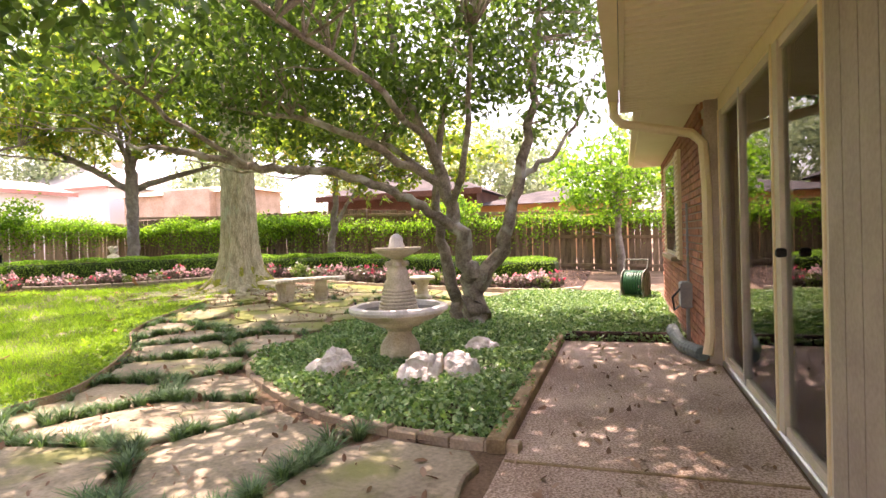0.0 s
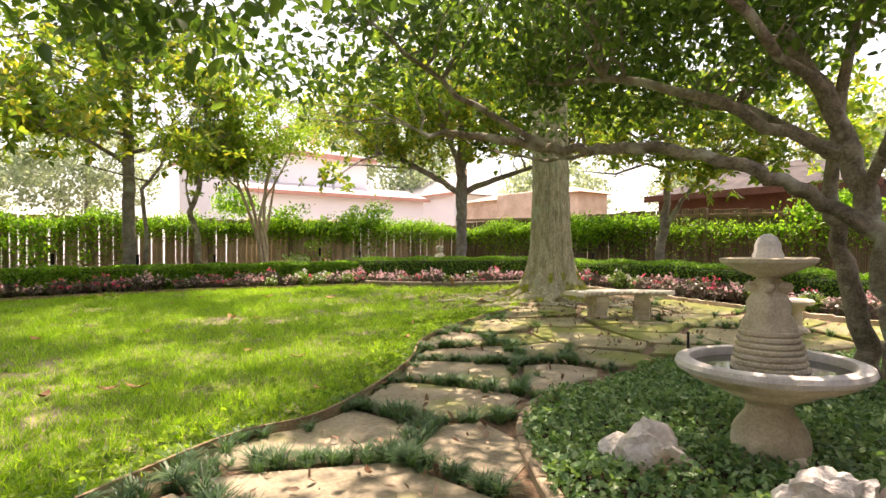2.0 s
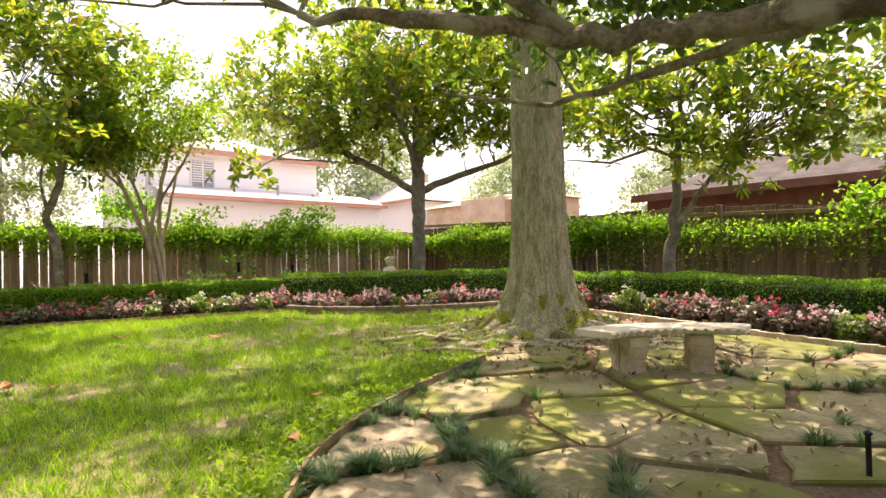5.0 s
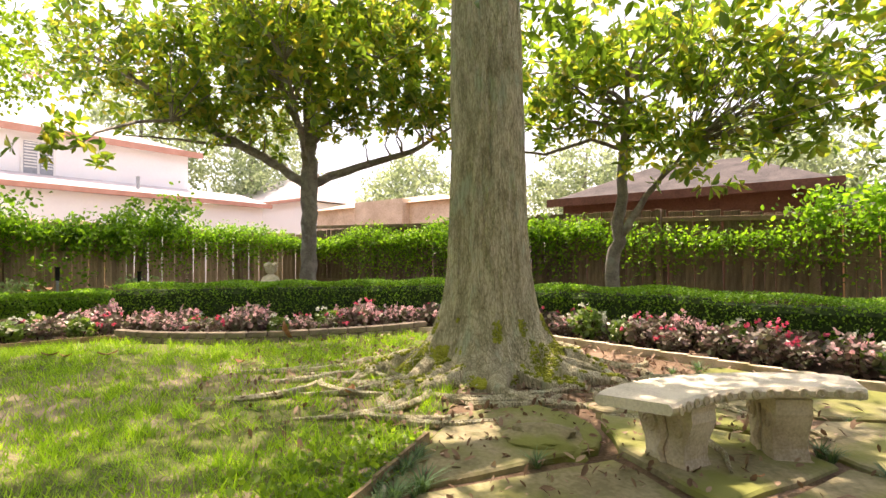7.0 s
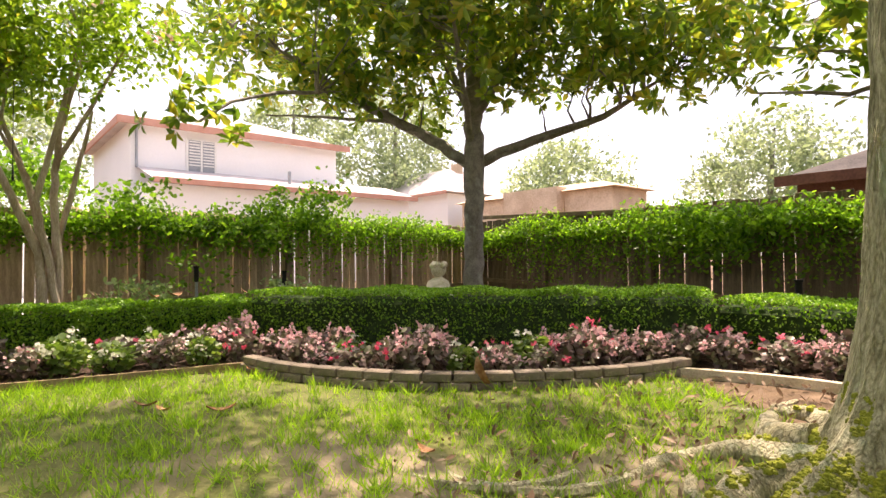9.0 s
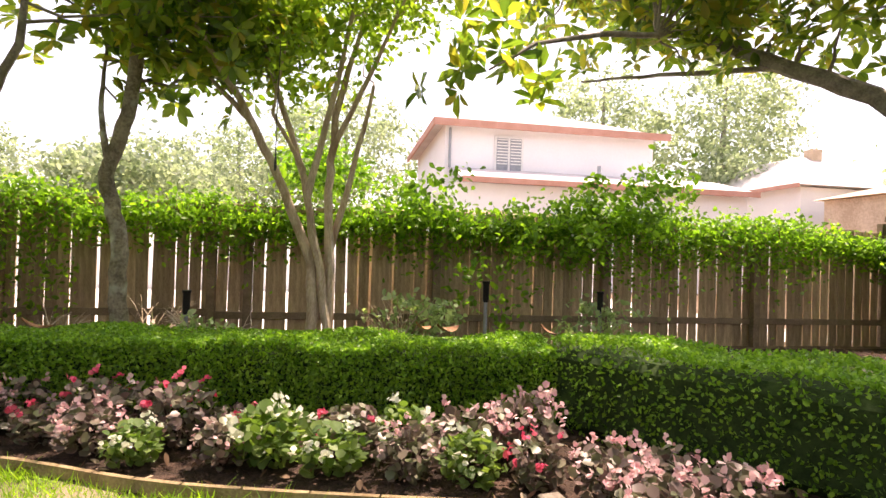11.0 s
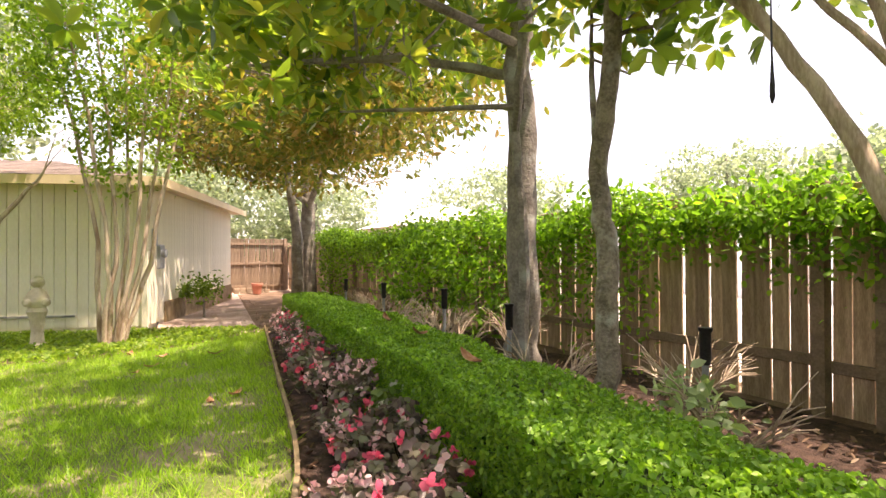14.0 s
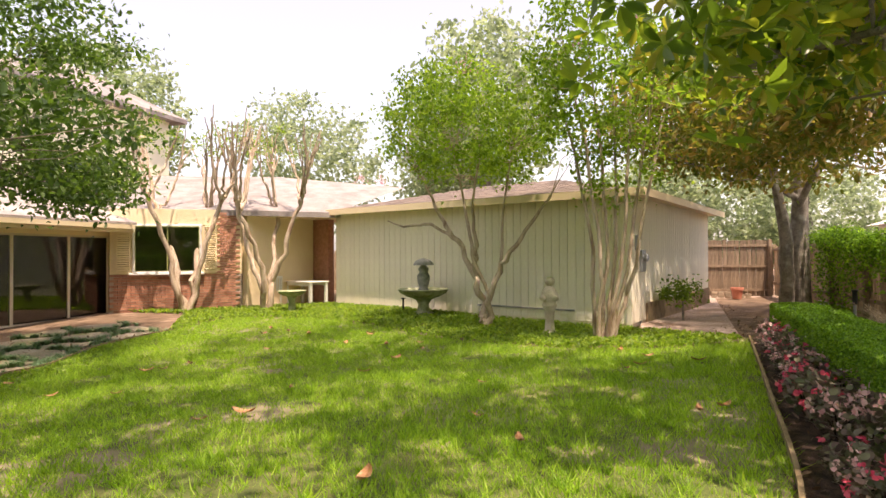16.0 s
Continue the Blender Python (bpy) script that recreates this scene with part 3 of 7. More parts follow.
sheet("flower_bed_soil", in_bed, -17.4, 0, -3, 16, 0.15, 0.02, MULCH, "dark mulch of the flower beds", "mulch", wave=0.03)
patio = part("patio", Geo().prism([(x, y) for x, y in PATIO_POLY][::-1], -0.1, 0.015), PEBBLE)
tagged(patio, "exposed-aggregate concrete patio beside the house", "patio", kind="structure")
for y in (2.75, -0.2):
    part("joint_board", Geo().box((0.3, y, 0.017), (1.42, 0.02, 0.012)), TIMBER, patio)

# timber border between patio and planting
tb = thing("timber_border", "weathered timber border along the patio", "edging", (-0.48, 2.85, 0), kind="structure")
for i in range(3):
    part("timber", Geo().box((0.0, 0.57 + 1.13 * i, 0.045), (0.11, 1.12, 0.10), 0, 0.012), TIMBER, tb)

# brick edging of the ivy bed, each brick a piece
ie = thing("bed_edging", "low curved edging of old tan bricks", "edging", (0, 0, 0), kind="structure")
bme = Geo().box((0, 0, 0), (0.2, 0.085, 0.07), 0, 0.008).mesh("brick", EDGEBRICK)


def along(pts, step):
    out, acc = [], 0.0
    for a, b in zip(pts, pts[1:]):
        L = math.hypot(b[0] - a[0], b[1] - a[1])
        while acc <= L:
            t = acc / L
            out.append((a[0] + (b[0] - a[0]) * t, a[1] + (b[1] - a[1]) * t, math.atan2(b[1] - a[1], b[0] - a[0])))
            acc += step
        acc -= L
    return out


for x, y, a in along(IVY_EDGE, 0.21):
    o = part("brick", bme, None, ie)
    o.matrix_basis = Matrix.Translation((x, y, g(x, y) + 0.025 + RNG.uniform(-0.008, 0.008))) @ Euler((RNG.uniform(-.06, .06), RNG.uniform(-.05, .05), a + RNG.uniform(-.06, .06))).to_matrix().to_4x4()

# raised brick edging of the arc bed: two courses
bmd = Geo().box((0, 0, 0), (0.2, 0.085, 0.07), 0, 0.008).mesh("brick", DARKEDGE)
ae = thing("raised_bed_edging", "two-course curved dark brick edging of the flower bed", "edging", (0, 0, 0), kind="structure")
for c in range(2):
    for x, y, a in along(BRICKARC, 0.235):
        a2 = a + RNG.uniform(-.03, .03)
        o = part("brick", bmd, None, ae)
        o.matrix_basis = Matrix.Translation((x + 0.1 * c * math.cos(a), y + 0.1 * c * math.sin(a), g(x, y) + 0.04 + 0.075 * c)) @ Euler((0, 0, a2)).to_matrix().to_4x4() @ Matrix.Diagonal((1.1, 1.3, 1.0, 1))

# thin edging strips of the lawn
le = thing("lawn_edging", "thin grey metal and timber lawn edging strips", "edging", (0, 0, 0), kind="structure")
for pts, m, w in ((LAWN_IN, TIMBER, 0.02), (BED_LEFT, TIMBER, 0.03), (BED_RIGHT, CONC, 0.07)):
    for a, b in zip(pts, pts[1:]):
        L = math.hypot(b[0] - a[0], b[1] - a[1])
        x, y = (a[0] + b[0]) / 2, (a[1] + b[1]) / 2
        part("strip", Geo().box((x, y, g(x, y) + 0.035), (L + 0.01, w, 0.09), math.atan2(b[1] - a[1], b[0] - a[0])), m, le)

# driveway strip beside the garage
dr = part("side_path", Geo().prism([(-12.6, -1.2), (-14.3, -1.8), (-15.6, -14.5), (-18.0, -16.0), (-13.2, -16.0)][::-1], -0.1, lambda x, y: g(x, y) + 0.02), PEBBLE)
tagged(dr, "brown gravel path strewn with leaves beside the garage", "path", kind="structure")

# ---- house ----
WX = 1.05
house = thing("house", "red brick house with cream trim and glazed garden front", "house", (WX, 0, 0), kind="structure")


def hpart(name, geo, m, label="", parent=None, smooth=False):
    o = part(name, geo, m, parent or house, label, smooth)
    if not parent:
        o.matrix_parent_inverse = Matrix.Translation((-WX, 0, 0))
    return o


hpart("wall", Geo().box((WX + 0.12, 1.15, 2.42), (0.24, 8.2, 0.36)), CREAM)
hpart("sill", Geo().box((WX + 0.1, 1.15, 0.03), (0.22, 8.2, 0.06), 0, 0.01), ALU)
# glazed front: frames and panes, along y
posts = [(5.2, 0.12), (4.4, 0.04), (3.4, 0.15), (2.57, 0.15), (1.2, 0.12), (-0.36, 0.07), (-1.75, 0.07), (-2.9, 0.12)]
for y, w in posts:
    hpart("post", Geo().box((WX + 0.035, y, 1.15), (0.07, w, 2.2), 0, 0.006), TRIM if w > 0.05 else ALU)
    if w > 0.1:
        hpart("post_bead", Geo().box((WX - 0.004, y + w * 0.28, 1.15), (0.012, 0.025, 2.2)), CREAM)
for (ya, wa), (yb, wb) in zip(posts, posts[1:]):
    p = hpart("window", Geo().box((WX + 0.03, (ya - wa / 2 + yb + wb / 2) / 2, 1.15), (0.008, ya - wa / 2 - yb - wb / 2, 2.18)), GLASS, "tall clear glass pane")
    p.visible_shadow = False
    for z in (0.085, 2.215):
        hpart("window_rail", Geo().box((WX + 0.035, (ya - wa / 2 + yb + wb / 2) / 2, z), (0.05, ya - wa / 2 - yb - wb / 2, 0.05)), TRIM)
# fixed timber panel of upright boards between the doors
for k in range(7):
    hpart("panel_board", Geo().box((WX - 0.012, 2.41 - 0.165 * k, 1.15), (0.03, 0.155, 2.2), 0, 0.006), TAUPE)
hpart("handle", Geo().box((WX - 0.03, 3.2, 1.08), (0.05, 0.03, 0.05), 0, 0.01), STEEL)
# soffit of narrow boards, fascia and gutter
EX = 0.27
SB = Geo().box((0, 0, 0), (0.79, 0.084, 0.03), 0, 0.01).mesh("soffit_board", SOFFIT)
for i in range(83):
    o = hpart("soffit_board", SB, None)
    o.matrix_basis = pose(0.655, 5.36 - 0.1 * i, 2.355 + 0.004, 0, -1.5, 0)
hpart("soffit_backing", Geo().box((0.655, 1.2, 2.385), (0.79, 8.3, 0.02)), SOFFIT)
hpart("fascia", Geo().box((EX - 0.02, 1.2, 2.43), (0.03, 8.32, 0.2)), CREAM)
gut = Geo().prism([(EX - 0.14, -2.9), (EX - 0.04, -2.9), (EX - 0.04, 5.38), (EX - 0.14, 5.38)], 2.42, 2.53)
hpart("gutter", gut, CREAM)
sp = [(EX - 0.09, 5.3, 2.42), (EX - 0.09, 5.3, 2.30), (EX - 0.02, 5.32, 2.22), (0.55, 5.32, 2.15), (0.84, 5.3, 2.08), (0.93, 5.27, 1.98), (0.95, 5.27, 1.6), (0.95, 5.27, 0.9), (0.95, 5.27, 0.25), (0.92, 5.24, 0.1)]
hpart("downspout", Geo().tube(sp, [0.045] * len(sp), 8), CREAM, "cream downspout", smooth=True)
# roof over the glazed front
hpart("roof", Geo().add([(EX - 0.1, 5.42, 2.54), (EX - 0.1, -3.0, 2.54), (5.5, -3.0, 4.4), (5.5, 5.42, 4.4), (EX - 0.1, 5.42, 2.60), (EX - 0.1, -3.0, 2.60), (5.5, -3.0, 4.46), (5.5, 5.42, 4.46)],
      [(0, 1, 2, 3), (7, 6, 5, 4), (0, 4, 5, 1), (1, 5, 6, 2), (2, 6, 7, 3), (3, 7, 4, 0)]), ROOF)
# brick part beyond the glass
BX = 0.92
hpart("brick_wall", Geo().box((BX + 0.2, 7.95, 1.2), (0.36, 5.4, 2.44)), MORTAR)
hpart("brick_wall_end", Geo().box((3.2, 10.55, 1.2), (4.0, 0.2, 2.44)), MORTAR)
for y, w in ((8.25, 1.5),):
    fr = hpart("window_frame", Geo().box((BX, y, 1.52), (0.08, w, 1.3), 0, 0.01), TRIM)
    pn = part("pane", Geo().box((BX - 0.045, y, 1.52), (0.006, w - 0.14, 1.16)), DARKGLASS, fr)
    part("sill", Geo().box((BX - 0.05, y, 0.85), (0.12, w + 0.1, 0.06), 0, 0.01), EDGEBRICK, fr)
    for yy in (y - w / 2 - 0.2, y + w / 2 + 0.2):
        sh = hpart("shutter", Geo().box((BX - 0.02, yy, 1.52), (0.04, 0.36, 1.34), 0, 0.005), CREAM)
        for k in range(20):
            part("slat", Geo().box((BX - 0.045, yy, 0.92 + 0.062 * k), (0.02, 0.28, 0.045), 0, 0, (0, 0.5)), CREAM, sh)
hpart("eave_box", Geo().box((0.75, 8.1, 2.46), (0.62, 5.2, 0.16)), SOFFIT)
hpart("eave_gutter", Geo().box((0.42, 8.1, 2.48), (0.1, 5.2, 0.12), 0, 0.02), CREAM)
hpart("roof_end", Geo().add([(0.38, 5.45, 2.56), (0.38, 10.8, 2.56), (5.5, 10.8, 4.3), (5.5, 5.45, 4.3)], [(0, 1, 2, 3)]), ROOF)
# room behind the glass
hpart("room_floor", Geo().box((3.2, 1.15, -0.02), (4.1, 8.2, 0.08)), INTFLOOR)
hpart("room_wall", Geo().box((5.3, 1.15, 1.2), (0.1, 8.2, 2.5)), INT)
hpart("room_ceiling", Geo().box((3.2, 1.15, 2.42), (4.1, 8.2, 0.06)), INT)
for y in (5.2, -2.95):
    hpart("room_side", Geo().box((3.2, y, 1.2), (4.1, 0.08, 2.5)), INT)
for y in (1.7, -1.2):
    cg = Geo()
    for k in range(9):
        cg.tube([(WX + 0.3 + 0.03 * (k % 2), y - 0.3 + 0.07 * k, 0.06), (WX + 0.3 + 0.03 * (k % 2), y - 0.3 + 0.07 * k, 2.25)], [0.045, 0.04], 6)
    hpart("curtain", cg, CURTAIN, smooth=True)


# wing and breezeway, turned like the garage
def wallseg(a, b, z0, z1, th, m, name, parent, label=""):
    ax, ay = a
    bx, by = b
    L = math.hypot(bx - ax, by - ay)
    o = part(name, Geo().box((L / 2, -th / 2, (z0 + z1) / 2), (L, th, z1 - z0)), m, parent, label)
    o.matrix_basis = Matrix.Translation((ax, ay, 0)) @ Euler((0, 0, math.atan2(by - ay, bx - ax))).to_matrix().to_4x4()
    return o, L


K0, K1 = (-1.8, -4.85), (1.02, -2.98)
wing = thing("house_wing", "red brick house wing with a wide shuttered window", "house", (0, 0, 0), kind="structure")
w1, L1 = wallseg(K1, K0, 0.05, 1.18, 0.25, MORTAR, "wall", wing)
wallseg(K1, (K1[0] - 0.3, K1[1] - 0.2), 1.18, 3.0, 0.25, CREAM, "wall", wing)
w2, _ = wallseg(K1, K0, 1.18, 3.0, 0.25, CREAM, "wall", wing)
bk = Geo()
for row in range(38):
    for i in range(16):
        s, z = 0.1 + 0.216 * (i + 0.5 * (row % 2)), 0.1 + 0.0755 * row
        if s < L1 - 0.08 and (z < 1.16 or s > 2.75):
            bk.box((s, -0.258, z), (0.205, 0.03, 0.06))
wp0 = part("brickwork", bk, BRICKTEX, wing, "red brick facing")
wp0.matrix_basis = w1.matrix_basis.copy()
tagged(wp0, kind="stuff")
wang = math.atan2(K0[1] - K1[1], K0[0] - K1[0])


def wp(o, s, d, z):
    o.matrix_basis = Matrix.Translation((K1[0] + math.cos(wang) * s - math.sin(wang) * d, K1[1] + math.sin(wang) * s + math.cos(wang) * d, z)) @ Euler((0, 0, wang)).to_matrix().to_4x4()
    return o


K2 = (-3.7, -6.75)
# window of the wing (outer side is local -y, towards the garden: flip sign)
wf = wp(part("window_frame", Geo().box((0, 0, 0), (1.75, 0.1, 1.35), 0, 0.01), WHITE, wing), 1.45, -0.26, 1.9)
for s in (-0.41, 0.41):
    part("pane", Geo().box((s, -0.056, 0), (0.78, 0.012, 1.22)), DARKGLASS, wf)
# green sheet behind the panes imitates the garden's reflection
part("backing", Geo().box((0, -0.05, 0), (1.64, 0.004, 1.24)), SOFAGREEN, wf)
part("sill", Geo().box((0, 0, -0.7), (1.9, 0.24, 0.06), 0, 0.01), WHITE, wf)
for s in (0.35, 2.55):
    shu = wp(part("shutter", Geo().box((0, 0, 0), (0.36, 0.1, 1.35), 0, 0.005), CREAM, wing), s, -0.26, 1.9)
    for k in range(20):
        part("slat", Geo().box((0, -0.055, -0.58 + 0.062 * k), (0.28, 0.03, 0.04), 0, 0, (0.5, 0)), CREAM, shu)
# recess of the breezeway
wallseg((-1.8, -4.85), (-2.3, -7.6), 0.1, 3.0, 0.2, CREAM, "wall", wing)
wallseg((-1.2, -8.3), (-3.2, -7.7), 0.1, 3.0, 0.25, BRICKTEX, "wall", wing)
part("door", Geo().box((-2.05, -6.4, 1.15), (0.08, 0.9, 2.05), -0.18, 0.01), CREAM, wing, "cream panelled side door")
# continuous roof from the wing to the garage
rf = Geo()
rf.add([(1.6, -2.7, 3.0), (-1.9, -4.55, 3.0), (-4.0, -6.35, 3.0), (-4.6, -10.5, 4.2), (-0.2, -9.0, 4.6), (4.5, -6.8, 4.6)], [(0, 1, 4, 5), (1, 2, 3, 4)])
rf.add([(1.6, -2.7, 2.84), (-1.9, -4.55, 2.84), (-4.0, -6.35, 2.84), (1.6, -2.7, 3.0), (-1.9, -4.55, 3.0), (-4.0, -6.35, 3.0)], [(0, 1, 4, 3), (1, 2, 5, 4)])
part("roof", rf, ROOF, wing, "grey shingle roof")
part("ceiling", Geo().add([(1.6, -2.7, 2.84), (-1.9, -4.55, 2.84), (-4.0, -6.35, 2.84), (-4.6, -10.5, 2.9), (4.5, -6.8, 2.9)], [(4, 3, 2, 1, 0)]), CREAM, wing)
up = Geo().box((7.0, -4.5, 4.6), (6.0, 7.0, 4.6))
part("upper_storey", up, SIDING, wing, "cream upper storey")
part("upper_roof", Geo().add([(3.6, -8.5, 6.9), (10.4, -8.5, 6.9), (10.4, -0.5, 6.9), (3.6, -0.5, 6.9), (6, -5.5, 8.4), (8, -3.5, 8.4), (3.6, -8.5, 6.75), (10.4, -8.5, 6.75), (10.4, -0.5, 6.75), (3.6, -0.5, 6.75)],
     [(0, 1, 4), (1, 2, 5, 4), (2, 3, 5), (3, 0, 4, 5), (0, 6, 7, 1), (1, 7, 8, 2), (2, 8, 9, 3), (3, 9, 6, 0), (9, 8, 7, 6)]), ROOF, wing)

# ---- garage ----
GA = math.atan2(-2.8, 8.65)
GC = Vector((-12.5, -3.9, 0.0))
garage = thing("garage", "cream vertical-board garage with low hipped roof", "garage", GC, math.degrees(GA), kind="structure")
GLN, GSD, GH = 9.1, 8.2, 3.02
core = Geo().box((GLN / 2, -GSD / 2, GH / 2 + 0.05), (GLN - 0.06, GSD - 0.06, GH - 0.06))
part("wall_core", core, SIDING, garage)
bw = 0.202
fb = Geo().box((0, 0, 0), (bw - 0.012, 0.03, GH - 0.14), 0, 0.005).mesh("board", SIDING)
for i in range(int(GLN / bw)):
    o = part("board", fb, None, garage)
    o.location = (bw * (i + 0.5), -0.015 + 0.012, 0.12 + GH / 2)
for i in range(int(GSD / bw)):
    o = part("board", fb, None, garage)
    o.matrix_basis = pose(0.003, -bw * (i + 0.5) - 0.02, 0.12 + GH / 2, 0, 0, 90)
part("base_board", Geo().box((GLN * 0.28, 0.03, 0.42), (2.6, 0.03, 0.04)), GREYCONC, garage)
ov = 0.42
part("roof", Geo().add([(-ov, ov, GH), (GLN + ov, ov, GH), (GLN + ov, -GSD - ov, GH), (-ov, -GSD - ov, GH), (3.6, -GSD / 2, GH + 1.0), (GLN - 3.0, -GSD / 2, GH + 1.0)],
     [(0, 4, 5, 1), (1, 5, 2), (2, 5, 4, 3), (3, 4, 0)]), ROOFB, garage, "brown shingle roof")
# courses of shingle
for k in range(1, 12):
    t = k / 12
    z = GH + 1.0 * t + 0.012
    x0, x1, yy = -ov + (3.6 + ov) * t, GLN + ov - (3.0 + ov) * t, ov - (ov + GSD / 2) * t
    part("shingle_course", Geo().box(((x0 + x1) / 2, yy, z), (x1 - x0, 0.33, 0.014), 0, 0, (-0.21, 0)), ROOFB, garage)
part("soffit", Geo().box((GLN / 2, -GSD / 2, GH - 0.03), (GLN + 2 * ov - 0.04, GSD + 2 * ov - 0.04, 0.03)), CREAM, garage)
for c, s in (((GLN / 2, ov, GH - 0.02), (GLN + 2 * ov, 0.03, 0.17)), ((-ov, -GSD / 2, GH - 0.02), (0.03, GSD + 2 * ov, 0.17))):
    part("fascia", Geo().box(c, s), CREAM, garage)
part("corner_trim", Geo().box((0.0, 0.02, GH / 2 + 0.08), (0.1, 0.06, GH - 0.1)), SIDING, garage)
# bricked base of the side wall
part("side_base", Geo().box((-0.03, -4.6, 0.33), (0.05, 7.0, 0.5)), TIMBER, garage, "brown stained skirting")
# electricity meter on the side wall
mt = thing("meter_box", "grey electricity meter box with conduit on the garage wall", "meter", GC + Vector((-0.25, -0.75, 0)), math.degrees(GA))
part("box", Geo().box((0, 0, 1.55), (0.14, 0.3, 0.5), 0, 0.02), GREYMETAL, mt)
part("dial", Geo().lathe([(0.09, 0), (0.09, 0.08), (0.06, 0.1)], (0, 0, 0), 16), GREYMETAL, mt).matrix_basis = pose(-0.06, 0, 1.62, 0, -90, 0)
part("conduit", Geo().tube([(0.02, 0, 1.3), (0.02, 0, 0.08)], [0.025, 0.025], 8), GREYMETAL, mt)
part("conduit", Geo().tube([(0.02, 0.05, 1.8), (0.02, 0.05, 2.9)], [0.02, 0.02], 8), GREYMETAL, mt)
part("box", Geo().box((0, 0.35, 1.95), (0.1, 0.22, 0.35), 0, 0.02), GREYMETAL, mt)


# ---- fences: each board a piece ----
FB = [Geo().box((0, 0, 0.93), (w, 0.02, 1.86), 0, 0.004).mesh("board", FENCE) for w in (0.138, 0.132, 0.144)]


FBOLD = [Geo().box((0, 0, 0.93), (w, 0.02, 1.86), 0, 0.004).mesh("board", OLDFENCE) for w in (0.148, 0.144, 0.152)]


def fence(name, pts, z, label, h=1.0, boards=FB, gap=0.157, side=1, rails=(0.22, 1.0, 1.68)):
    f = thing(name, label, "fence", (pts[0][0], pts[0][1], 0), kind="structure")
    inv = Matrix.Translation((-pts[0][0], -pts[0][1], 0))
    for (ax, ay), (bx, by) in zip(pts, pts[1:]):
        L, a = math.hypot(bx - ax, by - ay), math.atan2(by - ay, bx - ax)
        for i in range(int(L / gap)):
            s = gap * (i + 0.5) + RNG.uniform(-0.012, 0.012)
            x, y = ax + math.cos(a) * s, ay + math.sin(a) * s
            o = part("board", boards[RNG.integers(0, 3)], None, f)
            o.matrix_parent_inverse = inv
            o.matrix_basis = Matrix.Translation((x, y, z(x, y) + RNG.uniform(-0.02, 0.02))) @ Euler((0, RNG.uniform(-0.012, 0.012), a)).to_matrix().to_4x4() @ Matrix.Diagonal((1, 1, h, 1))
        nx, ny = -math.sin(a) * side, math.cos(a) * side
        mx, my = (ax + bx) / 2, (ay + by) / 2
        for zz in (k * h for k in rails):
            o = part("rail", Geo().box((0, 0, 0), (L, 0.045, 0.09), 0, 0.005), RAIL, f)
            o.matrix_parent_inverse = inv
            o.matrix_basis = Matrix.Translation((mx + nx * 0.035, my + ny * 0.035, z(mx, my) + zz)) @ Euler((0, math.atan2(z(ax, ay) - z(bx, by), L), a)).to_matrix().to_4x4()
        for k in range(int(L / 2.44) + 1):
            x, y = ax + math.cos(a) * 2.44 * k + nx * 0.09, ay + math.sin(a) * 2.44 * k + ny * 0.09
            o = part("post", Geo().box((0, 0, 0.93 * h), (0.1, 0.1, 1.9 * h), 0, 0.006), RAIL, f)
            o.matrix_parent_inverse = inv
            o.matrix_basis = Matrix.Translation((x, y, z(x, y))) @ Euler((0, 0, a)).to_matrix().to_4x4()
    return f


fence("fence_left", [(-17.35, 16.2), (-17.35, 6.0), (-17.9, -16.0)], lambda x, y: 0.28 - 0.012 * max(0, -y), "weathered wooden board fence overgrown with vines", side=1, gap=0.152, rails=(0.42, 1.72))
fence("fence_back", [(-17.35, 16.2), (1.6, 16.2)], lambda x, y: 0.34 - 0.62 * smooth01((x + 9) / 9), "dark weathered wooden board fence behind the hedge", side=-1, h=1.03, boards=FBOLD)
fence("fence_side", [(-13.0, -15.0), (-18.0, -16.2)], lambda x, y: 0.0, "dark weathered wooden board fence closing the side yard", side=-1, h=1.2, boards=FBOLD)
fence("fence_breezeway", [(1.5, -13.5), (-4.6, -12.0)], lambda x, y: 0.05, "dark wooden fence behind the breezeway", side=1)


# ---- trees ----
OK_ = (-7.47, 9.74)
oz = g(*OK_)


def lobe(a):
    """Buttresses of the oak's foot round the compass, 0 to 1."""
    return (0.5 + 0.5 * math.cos(6 * a + 0.9 + 0.7 * math.sin(2 * a + 0.4))) ** 1.4 * (0.65 + 0.35 * math.sin(3 * a + 1.0))


def oak_radius(a, z):
    r0 = float(np.interp(z, (-0.2, 0, 0.2, 0.45, 0.7, 0.95, 1.5, 2.1, 3.0, 4.3, 7.3, 9.8), (0.56, 0.52, 0.46, 0.41, 0.38, 0.358, 0.335, 0.318, 0.308, 0.29, 0.22, 0.11)))
    return r0 + 0.11 * math.exp(-max(z, 0) / 0.32) + 0.40 * math.exp(-max(z, 0) / 0.28) * lobe(a)


